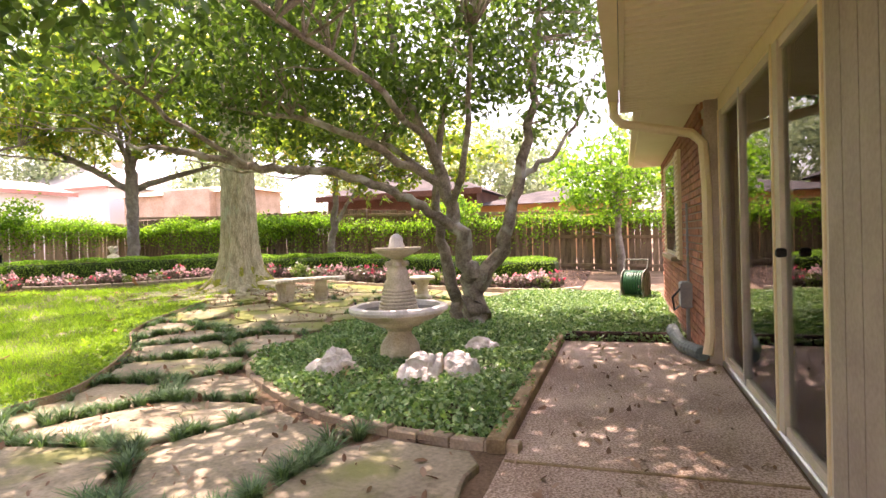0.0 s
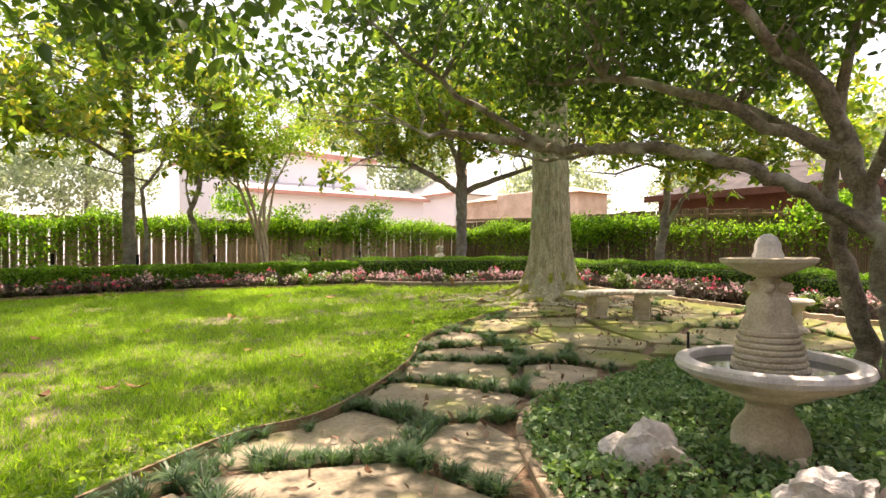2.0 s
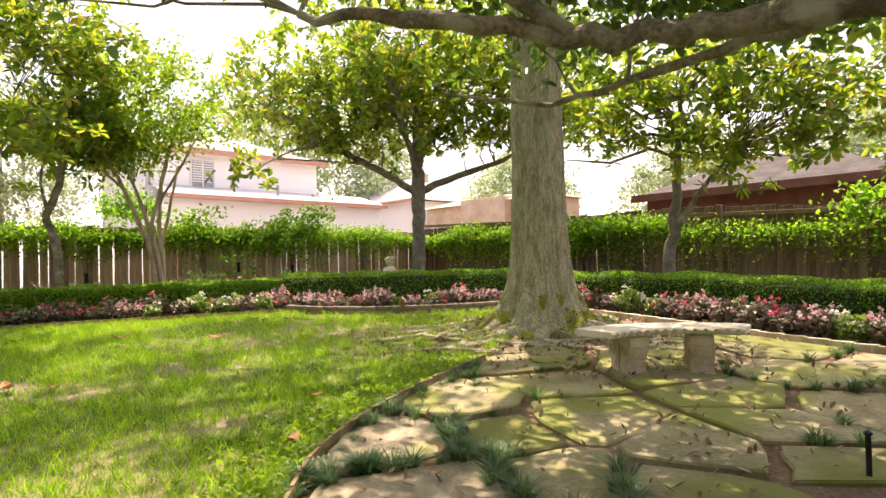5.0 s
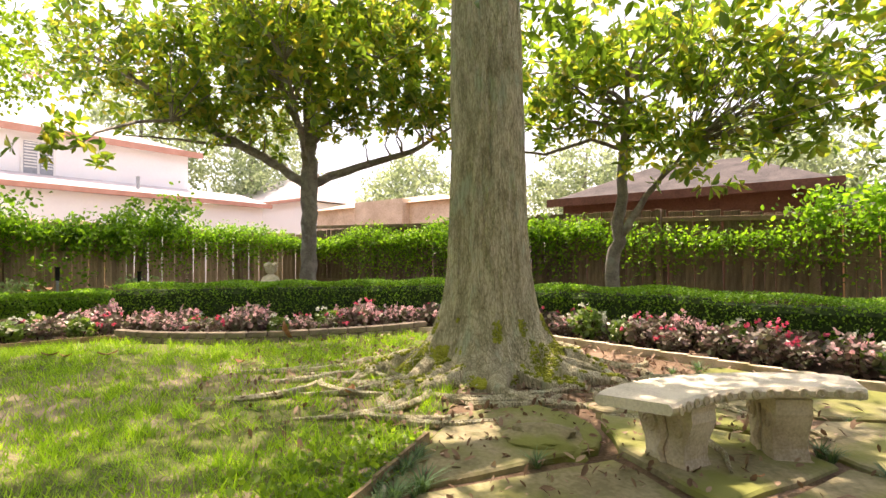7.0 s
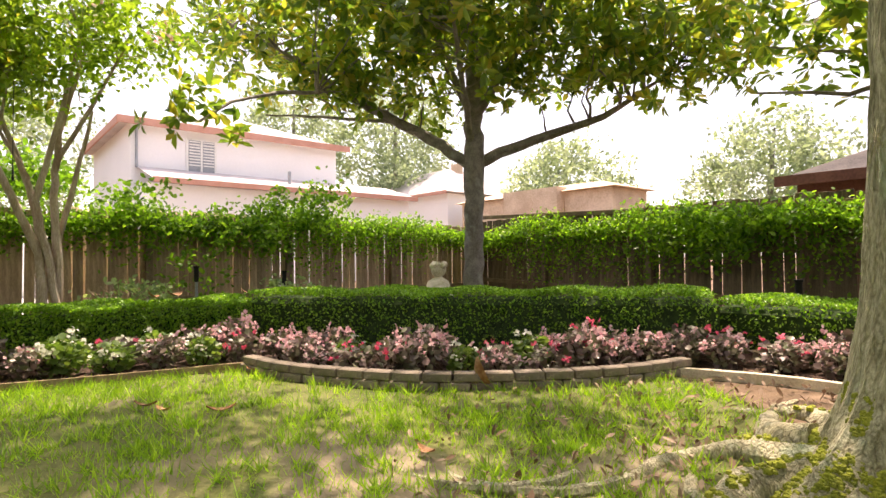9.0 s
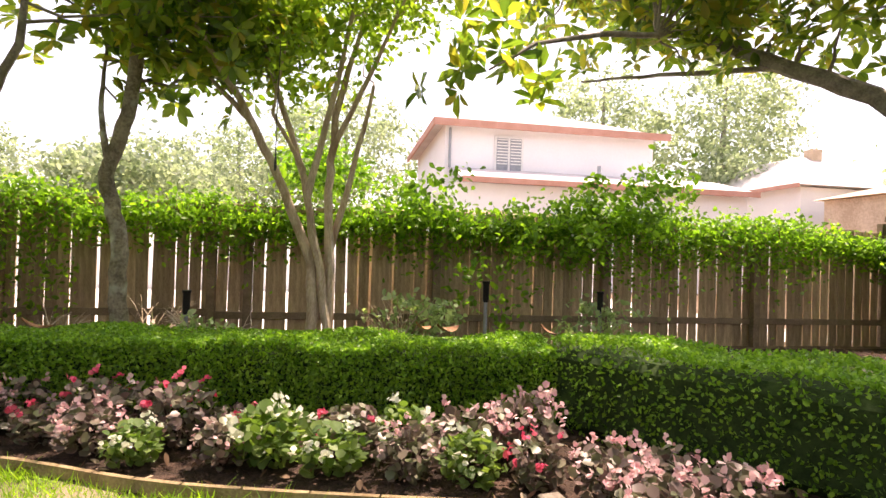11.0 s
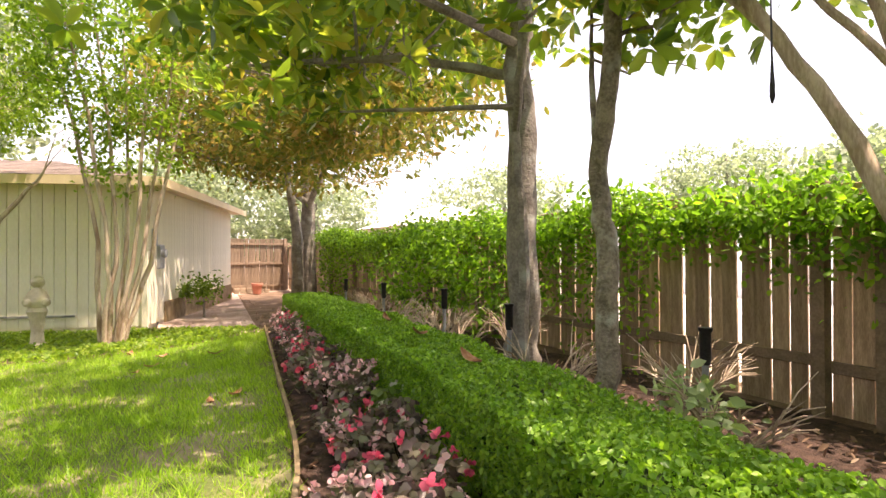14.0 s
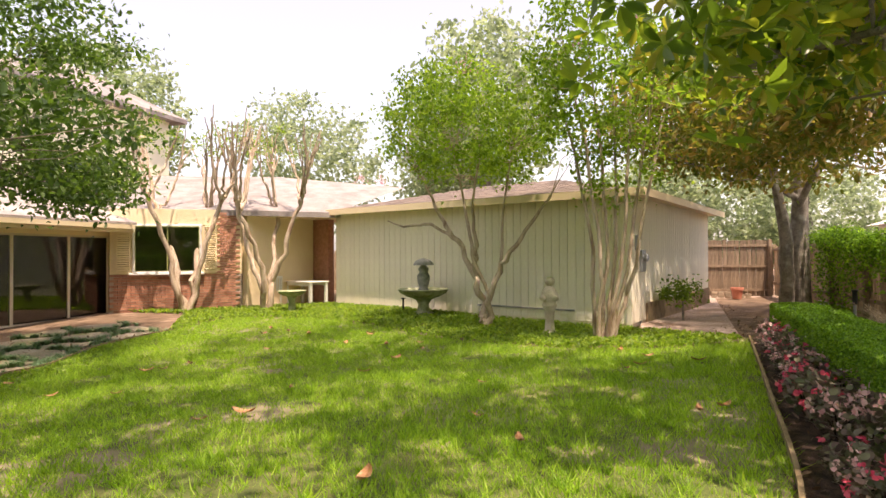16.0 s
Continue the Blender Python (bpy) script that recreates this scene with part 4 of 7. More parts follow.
def oak_trunk():
    """A flared trunk with wandering bark ridges and cross cracks."""
    na = 220
    zs = [-0.15 + 0.028 * k for k in range(150)] + [4.1 + 0.3 * k for k in range(20)]
    vs, fs = [], []
    for z in zs:
        for i in range(na):
            a = 2 * math.pi * i / na
            c, sn = math.cos(a), math.sin(a)
            r = oak_radius(a, z)
            rid = 1 - 2 * abs(noise.noise((c * 6.0, sn * 6.0, z * 0.55)))
            blk = 1 - 2 * abs(noise.noise((c * 7.5 + 9, sn * 7.5, z * 3.2)))
            big = noise.noise((c * 1.3, sn * 1.3, z * 0.9 + 5))
            r += 0.022 * rid + 0.011 * blk + 0.02 * big
            vs.append((r * c, r * sn, z))
    for j in range(len(zs) - 1):
        for i in range(na):
            k = (i + 1) % na
            fs.append((j * na + i, j * na + k, j * na + na + k, j * na + na + i))
    return Geo().add(vs, fs)


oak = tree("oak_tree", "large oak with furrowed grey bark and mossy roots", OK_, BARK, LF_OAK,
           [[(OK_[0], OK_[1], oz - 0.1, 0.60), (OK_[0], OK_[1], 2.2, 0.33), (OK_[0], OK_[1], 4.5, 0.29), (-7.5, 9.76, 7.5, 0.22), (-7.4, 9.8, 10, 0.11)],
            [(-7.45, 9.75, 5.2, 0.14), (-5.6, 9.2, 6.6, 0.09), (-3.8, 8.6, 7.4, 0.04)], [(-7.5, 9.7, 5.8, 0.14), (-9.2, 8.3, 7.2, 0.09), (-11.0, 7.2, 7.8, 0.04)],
            # the last two limbs reach out to the added lawn-shading canopy
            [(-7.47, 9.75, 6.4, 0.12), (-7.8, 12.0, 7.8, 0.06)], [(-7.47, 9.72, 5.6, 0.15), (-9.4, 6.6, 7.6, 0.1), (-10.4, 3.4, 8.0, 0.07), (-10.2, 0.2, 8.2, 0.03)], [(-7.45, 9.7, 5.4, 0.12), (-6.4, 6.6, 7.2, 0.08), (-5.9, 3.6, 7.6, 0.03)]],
           # last four clumps: unseen canopy added to shade and dapple the lawn
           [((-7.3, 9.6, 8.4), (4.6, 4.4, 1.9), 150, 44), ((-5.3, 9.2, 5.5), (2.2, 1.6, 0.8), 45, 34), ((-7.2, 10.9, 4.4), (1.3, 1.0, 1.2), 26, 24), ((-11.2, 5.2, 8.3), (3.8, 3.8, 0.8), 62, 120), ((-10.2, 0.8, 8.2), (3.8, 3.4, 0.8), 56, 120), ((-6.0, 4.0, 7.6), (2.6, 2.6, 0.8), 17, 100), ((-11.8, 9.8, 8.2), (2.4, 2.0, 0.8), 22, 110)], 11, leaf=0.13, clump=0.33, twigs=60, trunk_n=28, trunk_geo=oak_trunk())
rng = np.random.default_rng(3)
mg = Geo()
mr = np.random.default_rng(70)
# uneven cushions of moss on the buttresses
for q in range(15000):
    a, z = mr.uniform(0, 6.283), 0.5 * mr.random() ** 1.5
    if noise.noise((math.cos(a) * 2.6, math.sin(a) * 2.6, z * 4 + 2)) + 0.35 * lobe(a) - 0.55 * z < 0.0:
        continue
    r = oak_radius(a, z) + 0.012
    e = mr.uniform(0.006, 0.02)
    mg.lathe([(e, -0.5 * e), (0.8 * e, 0.4 * e), (0.05 * e, 0.75 * e)], c=(r * math.cos(a), r * math.sin(a), z), n=5)
for i in range(20):
    a = 2 * math.pi * i / 20 + rng.uniform(-.15, .15)
    L = rng.uniform(0.5, 1.25)
    pts, rad = [], []
    r_in = oak_radius(a, 0.06) - 0.12
    for k in range(8):
        t = k / 7
        r = r_in + L * t
        b = a + 0.6 * math.sin(3 * t + i) * t
        x, y = OK_[0] + r * math.cos(b), OK_[1] + r * math.sin(b)
        pts.append((x - OK_[0], y - OK_[1], g(x, y) - oz + 0.10 * (1 - t) ** 2 - 0.015 + 0.03 * rng.random()))
        rad.append(0.085 * (1 - t) ** 0.8 * (0.6 + 0.5 * ((i * 7) % 5) / 4) + 0.016)
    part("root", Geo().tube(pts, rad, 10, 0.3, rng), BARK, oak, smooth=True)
    for q in range(60 if i % 2 == 0 else 0):
        u = 4.5 * mr.random() ** 1.6
        k = int(u)
        c = Vector(pts[k]).lerp(Vector(pts[k + 1]), u - k)
        e = mr.uniform(0.010, 0.026)
        mg.lathe([(e, -0.5 * e), (0.8 * e, 0.4 * e), (0.05 * e, 0.75 * e)], c=(c.x + mr.normal(0, 0.02), c.y + mr.normal(0, 0.02), c.z + rad[k] * 0.9), n=6)
tagged(part("moss", mg, MOSS, oak, "bright green moss", smooth=True), "bright green moss in small cushions on oak roots", kind="stuff")
for i in range(26):
    a, r = rng.uniform(3.6, 6.6), rng.uniform(0.9, 1.7)
    x, y = OK_[0] + r * math.cos(a), OK_[1] + r * math.sin(a)
    pts = [(x + 0.2 * k * math.cos(a + 1.2 + 0.25 * k * (-1) ** i) - OK_[0], y + 0.2 * k * math.sin(a + 1.2 + 0.25 * k * (-1) ** i) - OK_[1], g(x, y) - oz + 0.015 + 0.012 * math.sin(k)) for k in range(6)]
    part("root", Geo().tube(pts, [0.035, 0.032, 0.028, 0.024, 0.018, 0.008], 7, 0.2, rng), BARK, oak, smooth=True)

holly = tree("holly_tree", "spreading many-stemmed tree with lichen bark and dark glossy leaves", (-1.7, 7.2), BARKL, LF_CAM,
             [[(-1.7, 7.2, 0.0, 0.200), (-1.72, 7.2, 0.35, 0.148), (-1.75, 7.18, 0.8, 0.126), (-1.95, 7.1, 1.5, 0.096), (-2.15, 7.0, 2.3, 0.074), (-2.6, 6.9, 3.4, 0.052), (-2.8, 6.9, 4.8, 0.026)],
              [(-1.66, 7.2, 0.55, 0.111), (-1.3, 7.25, 1.2, 0.092), (-1.05, 7.3, 2.0, 0.074), (-0.85, 7.3, 3.2, 0.052), (-0.7, 7.3, 4.8, 0.022)],
              [(-1.95, 7.3, 0.0, 0.096), (-2.15, 7.35, 0.9, 0.081), (-2.3, 7.4, 1.7, 0.063), (-2.1, 7.2, 2.8, 0.044), (-1.7, 7.0, 4.3, 0.022)],
              [(-1.9, 7.12, 1.3, 0.067), (-2.25, 6.75, 1.65, 0.063), (-2.6, 6.34, 1.88, 0.059), (-3.39, 6.33, 2.15, 0.056), (-3.92, 6.22, 2.2, 0.053), (-4.46, 6.02, 2.25, 0.049), (-5.0, 5.6, 2.42, 0.041), (-5.5, 5.2, 2.5, 0.022)],
              [(-4.4, 6.04, 2.25, 0.037), (-4.9, 5.2, 2.75, 0.030), (-5.2, 4.4, 3.4, 0.015)],
              [(-2.05, 7.05, 1.95, 0.063), (-2.9, 6.5, 2.5, 0.052), (-3.9, 6.3, 2.9, 0.037), (-5.2, 6.6, 3.2, 0.018)],
              [(-3.3, 6.34, 2.12, 0.037), (-4.2, 6.9, 2.3, 0.030), (-5.4, 7.2, 2.35, 0.022), (-6.3, 7.0, 2.6, 0.011)],
              [(-2.2, 7.0, 2.5, 0.044), (-2.4, 5.6, 3.0, 0.037), (-2.7, 3.8, 3.3, 0.030), (-2.9, 2.2, 3.5, 0.018)],
              [(-1.95, 7.1, 1.5, 0.052), (-1.6, 6.6, 2.4, 0.041), (-1.4, 6.2, 3.6, 0.022)],
              [(-2.0, 7.1, 1.9, 0.05), (-3.0, 7.5, 2.6, 0.04), (-4.2, 8.2, 3.0, 0.025), (-5.0, 8.8, 3.3, 0.012)],
              [(-2.7, 3.8, 3.3, 0.030), (-3.4, 2.8, 3.05, 0.022), (-3.95, 2.0, 2.75, 0.010)],
              [(-1.05, 7.3, 2.0, 0.044), (-0.6, 7.5, 2.3, 0.030), (-0.2, 7.6, 2.9, 0.015)]],
             [((-2.2, 6.6, 4.7), (3.0, 2.6, 1.4), 150, 46), ((-4.3, 5.7, 3.6), (2.2, 1.7, 0.7), 72, 40), ((-0.8, 7.4, 3.9), (1.2, 1.5, 1.4), 60, 44), ((-3.4, 2.0, 3.9), (1.7, 1.5, 1.0), 52, 38),
              # the clump at (-0.7, 4.6, 4.9) is added overhead to shade the patio
              ((-5.2, 7.1, 3.1), (1.3, 1.0, 0.5), 30, 34), ((-2.0, 4.0, 4.2), (1.4, 1.4, 0.6), 40, 40), ((-5.9, 4.3, 3.3), (1.0, 1.2, 0.6), 28, 34), ((-0.7, 4.6, 4.9), (1.5, 2.4, 0.6), 75, 40), ((-1.9, 6.7, 3.3), (1.4, 1.2, 0.5), 40, 36), ((-3.5, 7.7, 3.4), (1.5, 1.2, 0.7), 50, 36), ((-4.4, 8.6, 3.5), (1.2, 1.2, 0.7), 36, 34),
              # first two here: unseen dense clumps added to shade patio and near flagstones
              ((-0.8, 4.4, 5.4), (1.6, 2.8, 0.4), 120, 80), ((-2.6, 2.4, 5.4), (2.0, 2.0, 0.5), 56, 80), ((-3.2, 2.6, 2.9), (0.7, 0.7, 0.22), 16, 30), ((-3.95, 2.0, 2.7), (0.9, 0.8, 0.26), 32, 34), ((-2.0, 0.4, 3.3), (1.2, 1.1, 0.5), 66, 40), ((-4.6, 7.2, 4.4), (1.8, 1.6, 0.6), 40, 50), ((-1.8, 8.0, 5.2), (2.2, 1.8, 0.8), 36, 50)],
             21, leaf=0.085, clump=0.24, aspect=0.5, twigs=420, trunk_n=20, more=1.15, gnarl=2.6)

mg = tree("magnolia_tree", "magnolia with dark forked trunk and large glossy leaves", (-14.6, 13.7), BARKM, LF_MAG,
          [[(-14.6, 13.7, 0.25, 0.24), (-14.6, 13.7, 0.8, 0.19), (-14.58, 13.7, 2.0, 0.17), (-14.55, 13.7, 3.1, 0.20), (-14.6, 13.75, 4.2, 0.15), (-14.7, 13.8, 6.0, 0.10), (-14.6, 13.9, 8.0, 0.05)],
           [(-14.55, 13.7, 3.0, 0.11), (-15.3, 13.0, 3.7, 0.095), (-16.3, 11.9, 4.5, 0.08), (-17.2, 10.9, 5.4, 0.05), (-17.8, 10.0, 6.0, 0.02)],
           [(-15.6, 12.7, 3.9, 0.04), (-16.6, 11.7, 4.05, 0.03), (-17.3, 10.9, 4.1, 0.015)],
           [(-16.3, 11.9, 4.5, 0.04), (-15.2, 10.2, 3.9, 0.03), (-14.4, 9.2, 3.4, 0.02), (-14.0, 8.7, 3.0, 0.008)],
           [(-14.55, 13.7, 3.05, 0.11), (-13.8, 14.5, 3.5, 0.09), (-12.9, 15.4, 3.9, 0.06), (-11.9, 16.0, 4.6, 0.02)],
           [(-14.58, 13.7, 3.9, 0.10), (-13.9, 14.1, 5.0, 0.07), (-13.2, 14.4, 6.2, 0.03)],
           [(-14.6, 13.7, 4.0, 0.09), (-15.0, 13.2, 5.4, 0.06), (-15.4, 12.6, 6.8, 0.02)],
           [(-14.58, 13.7, 3.4, 0.08), (-13.9, 12.8, 4.4, 0.05), (-13.0, 11.8, 5.0, 0.02)]],
          [((-14.6, 13.6, 6.9), (3.4, 3.2, 2.0), 150, 26), ((-16.9, 10.9, 5.5), (1.6, 1.7, 1.0), 50, 22), ((-12.3, 15.0, 5.0), (1.8, 1.6, 1.0), 46, 22), ((-13.3, 12.0, 5.4), (1.6, 1.5, 0.8), 40, 22), ((-14.8, 13.4, 4.6), (1.6, 1.6, 0.6), 16, 18), ((-17.0, 11.6, 6.6), (2.2, 2.2, 1.2), 26, 24), ((-12.0, 14.9, 6.4), (2.4, 2.2, 1.4), 55, 24), ((-15.6, 12.2, 4.8), (1.5, 1.4, 0.7), 34, 24), ((-13.2, 14.3, 4.8), (1.3, 1.1, 0.6), 30, 22), ((-14.6, 13.0, 5.8), (2.2, 2.2, 0.8), 44, 24), ((-14.3, 8.9, 3.15), (0.25, 0.4, 0.25), 6, 14), ((-11.2, 15.6, 4.6), (1.4, 1.0, 0.8), 26, 22)],
          31, leaf=0.175, clump=0.34, aspect=0.42, twigs=260, trunk_n=14, more=1.15, whorls=True)

my = tree("crape_myrtle", "crape myrtle with smooth twin stems behind the hedge", (-15.72, 7.35), BARKC, LF_CRAPE,
          [[(-15.72, 7.35, 0.25, 0.073), (-15.7, 7.33, 0.9, 0.056), (-15.75, 7.3, 1.45, 0.053), (-15.6, 6.95, 2.3, 0.043), (-15.4, 6.6, 3.0, 0.036), (-15.1, 6.1, 3.8, 0.020)],
           [(-15.72, 7.5, 0.25, 0.056), (-15.76, 7.5, 1.3, 0.053), (-15.8, 7.45, 2.2, 0.046), (-15.8, 7.5, 3.0, 0.040), (-15.8, 7.8, 4.2, 0.020)],
           [(-15.75, 7.35, 1.4, 0.046), (-15.85, 7.2, 2.3, 0.040), (-15.9, 6.9, 3.2, 0.030), (-15.9, 6.6, 4.2, 0.013)],
           [(-15.8, 7.47, 2.6, 0.033), (-15.5, 7.9, 3.5, 0.023), (-15.3, 8.2, 4.2, 0.013)],
           [(-15.45, 6.7, 2.8, 0.030), (-15.6, 6.3, 3.2, 0.023), (-15.5, 5.9, 3.3, 0.013)],
           [(-15.85, 7.2, 2.4, 0.026), (-15.5, 6.9, 2.9, 0.020), (-15.7, 7.0, 3.8, 0.010)],
           [(-15.66, 7.58, 0.25, 0.05), (-15.7, 7.42, 1.2, 0.045), (-15.6, 7.25, 2.1, 0.04), (-15.55, 7.5, 3.2, 0.03), (-15.4, 7.7, 4.2, 0.014)],
           [(-15.8, 7.25, 0.25, 0.045), (-15.82, 7.42, 1.3, 0.042), (-15.9, 7.65, 2.2, 0.036), (-16.0, 7.9, 3.4, 0.02)]],
          [((-15.6, 7.2, 4.7), (1.7, 1.8, 1.1), 110, 44), ((-15.2, 6.2, 3.9), (0.9, 0.9, 0.5), 26, 34), ((-15.3, 8.3, 4.2), (0.8, 0.8, 0.5), 22, 34), ((-15.7, 6.9, 3.45), (1.0, 1.2, 0.3), 30, 26)], 41, leaf=0.075, clump=0.2, aspect=0.55, twigs=60, trunk_n=12)

tree("shade_tree", "tall straight grey-barked tree with broad leaves by the fence", (-15.75, 4.1), BARKM, LF_MAG,
     [[(-15.75, 4.1, 0.25, 0.19), (-15.75, 4.1, 0.8, 0.155), (-15.75, 4.1, 2.4, 0.14), (-15.72, 4.12, 4.0, 0.12), (-15.7, 4.1, 7.0, 0.08)],
      [(-15.55, 4.42, 0.25, 0.06), (-15.52, 4.45, 1.6, 0.05), (-15.5, 4.35, 2.7, 0.045), (-15.3, 4.75, 3.3, 0.035), (-15.2, 4.9, 4.2, 0.02)],
      [(-15.72, 4.12, 3.3, 0.055), (-14.9, 3.3, 3.6, 0.04), (-14.0, 2.2, 3.75, 0.03), (-13.4, 1.2, 3.9, 0.015)],
      [(-15.5, 4.5, 2.9, 0.03), (-15.0, 3.9, 2.95, 0.022), (-14.3, 3.0, 3.05, 0.012)],
      [(-15.72, 4.12, 3.6, 0.05), (-14.4, 4.6, 3.6, 0.035), (-13.1, 4.9, 3.4, 0.015)]],
     [((-15.4, 4.0, 6.2), (2.8, 2.8, 1.4), 90, 24), ((-13.7, 2.3, 3.9), (1.3, 1.3, 0.5), 26, 18), ((-13.0, 4.85, 3.35), (0.6, 0.6, 0.35), 16, 16), ((-15.5, 5.6, 3.85), (0.9, 1.5, 0.5), 30, 18), ((-15.0, 2.6, 4.3), (1.5, 1.8, 0.7), 46, 20), ((-16.0, 1.2, 4.8), (1.4, 2.0, 0.9), 40, 20)], 51, leaf=0.165, clump=0.3, aspect=0.42, twigs=130, trunk_n=16, more=1.3, whorls=True)
tree("young_tree", "slender young tree with a kinked mottled trunk", (-15.35, 5.65), BARKL, LF_MAG,
     [[(-15.35, 5.65, 0.25, 0.10), (-15.38, 5.62, 0.9, 0.082), (-15.42, 5.58, 1.6, 0.075), (-15.48, 5.42, 2.2, 0.07), (-15.4, 5.62, 2.75, 0.066), (-15.38, 5.72, 3.6, 0.06), (-15.3, 5.8, 5.2, 0.03)],
      [(-15.47, 5.45, 2.3, 0.035), (-15.5, 5.35, 2.8, 0.025), (-15.45, 5.4, 3.4, 0.012)]],
     [((-15.3, 5.8, 5.2), (1.6, 1.6, 1.1), 44, 22), ((-15.8, 6.4, 4.1), (0.9, 1.3, 0.4), 30, 20), ((-15.6, 6.0, 3.4), (0.9, 0.9, 0.25), 18, 16)], 52, leaf=0.15, clump=0.28, aspect=0.42, twigs=70, whorls=True)
tree("fence_tree", "small tree with slender trunks before the fence", (-7.9, 14.4), BARKM, LF_MAG,
     [[(-7.9, 14.4, 0.2, 0.13), (-7.9, 14.4, 1.2, 0.11), (-7.7, 14.4, 2.3, 0.09), (-7.6, 14.4, 4.2, 0.04)], [(-7.85, 14.4, 1.5, 0.07), (-7.3, 14.3, 2.3, 0.05), (-6.6, 14.2, 3.0, 0.02)]],
     [((-7.5, 14.2, 4.1), (1.9, 1.4, 1.1), 60, 22), ((-6.2, 13.9, 3.2), (1.2, 1.0, 0.7), 34, 18), ((-4.2, 14.0, 3.3), (1.4, 1.0, 0.8), 40, 18), ((-5.4, 13.6, 4.4), (2.6, 1.3, 0.9), 60, 20), ((-8.6, 13.6, 4.2), (1.2, 1.0, 0.8), 30, 18)], 53, leaf=0.15, clump=0.3, aspect=0.42, twigs=130, more=1.1, whorls=True)
tree("corner_tree", "bright green leafy tree beside the house", (0.2, 15.0), BARKM, LF_VINE,
     [[(0.2, 15.0, -0.1, 0.12), (0.15, 15.0, 1.5, 0.09), (0.0, 15.0, 3.4, 0.03)]],
     [((-0.1, 14.9, 2.7), (1.5, 1.2, 1.1), 80, 40)], 54, leaf=0.11, clump=0.24, twigs=40)
cr = tree("crape_myrtle", "spreading crape myrtle with pale twisted limbs before the garage", (-9.5, -3.2), BARKC, LF_CRAPE,
          [[(-9.5, -3.2, 0.05, 0.104), (-9.45, -3.2, 0.5, 0.080), (-9.25, -3.25, 1.2, 0.068), (-8.85, -3.3, 2.0, 0.060), (-8.4, -3.3, 2.6, 0.040), (-7.9, -3.2, 3.6, 0.016)],
           [(-9.55, -3.15, 0.05, 0.080), (-9.62, -3.1, 0.8, 0.068), (-9.85, -3.1, 1.5, 0.056), (-10.4, -3.0, 2.2, 0.040), (-11.0, -2.9, 3.0, 0.020)],
           [(-9.25, -3.25, 1.2, 0.056), (-9.35, -3.0, 1.9, 0.044), (-9.3, -2.8, 2.8, 0.032), (-9.5, -2.7, 4.0, 0.012)],
           [(-8.85, -3.3, 2.0, 0.040), (-8.2, -3.3, 2.4, 0.032), (-7.5, -3.3, 2.35, 0.024), (-7.1, -3.3, 2.5, 0.010)],
           [(-9.62, -3.1, 0.8, 0.048), (-9.3, -3.0, 1.5, 0.040), (-9.1, -3.0, 2.6, 0.032), (-8.8, -3.1, 4.0, 0.012)],
           [(-9.85, -3.1, 1.5, 0.036), (-9.9, -3.1, 2.5, 0.028), (-10.1, -3.1, 4.0, 0.012)]],
          [((-9.2, -3.1, 4.4), (2.4, 1.9, 1.25), 170, 46), ((-8.6, -3.1, 5.4), (1.2, 1.1, 0.9), 50, 40)], 55, leaf=0.075, clump=0.2, aspect=0.5, twigs=180, group="crape myrtles", more=1.25, gnarl=3.0)
stems = [[(-12.2 + 0.05 * i, -1.8 + 0.06 * (i % 3), 0.1, 0.042), (-12.25 + 0.13 * (i - 3), -1.8 + 0.1 * (i % 3), 1.8, 0.036), (-12.25 + 0.24 * (i - 3), -1.8 + 0.2 * (i % 3 - 1), 3.6, 0.025), (-12.2 + 0.4 * (i - 3), -1.8 + 0.3 * (i % 3 - 1), 5.4, 0.012)] for i in range(7)]
tree("crape_myrtle", "tall many-stemmed crape myrtle with pink flower heads at the garage corner", (-12.2, -1.8), BARKC, LF_CRAPE, stems,
     [((-12.1, -1.8, 5.0), (1.6, 1.5, 1.5), 120, 46), ((-12.3, -1.9, 3.2), (0.9, 0.9, 0.6), 20, 30)], 56, leaf=0.075, clump=0.2, aspect=0.5, twigs=110, group="crape myrtles", more=1.25, gnarl=3.0)
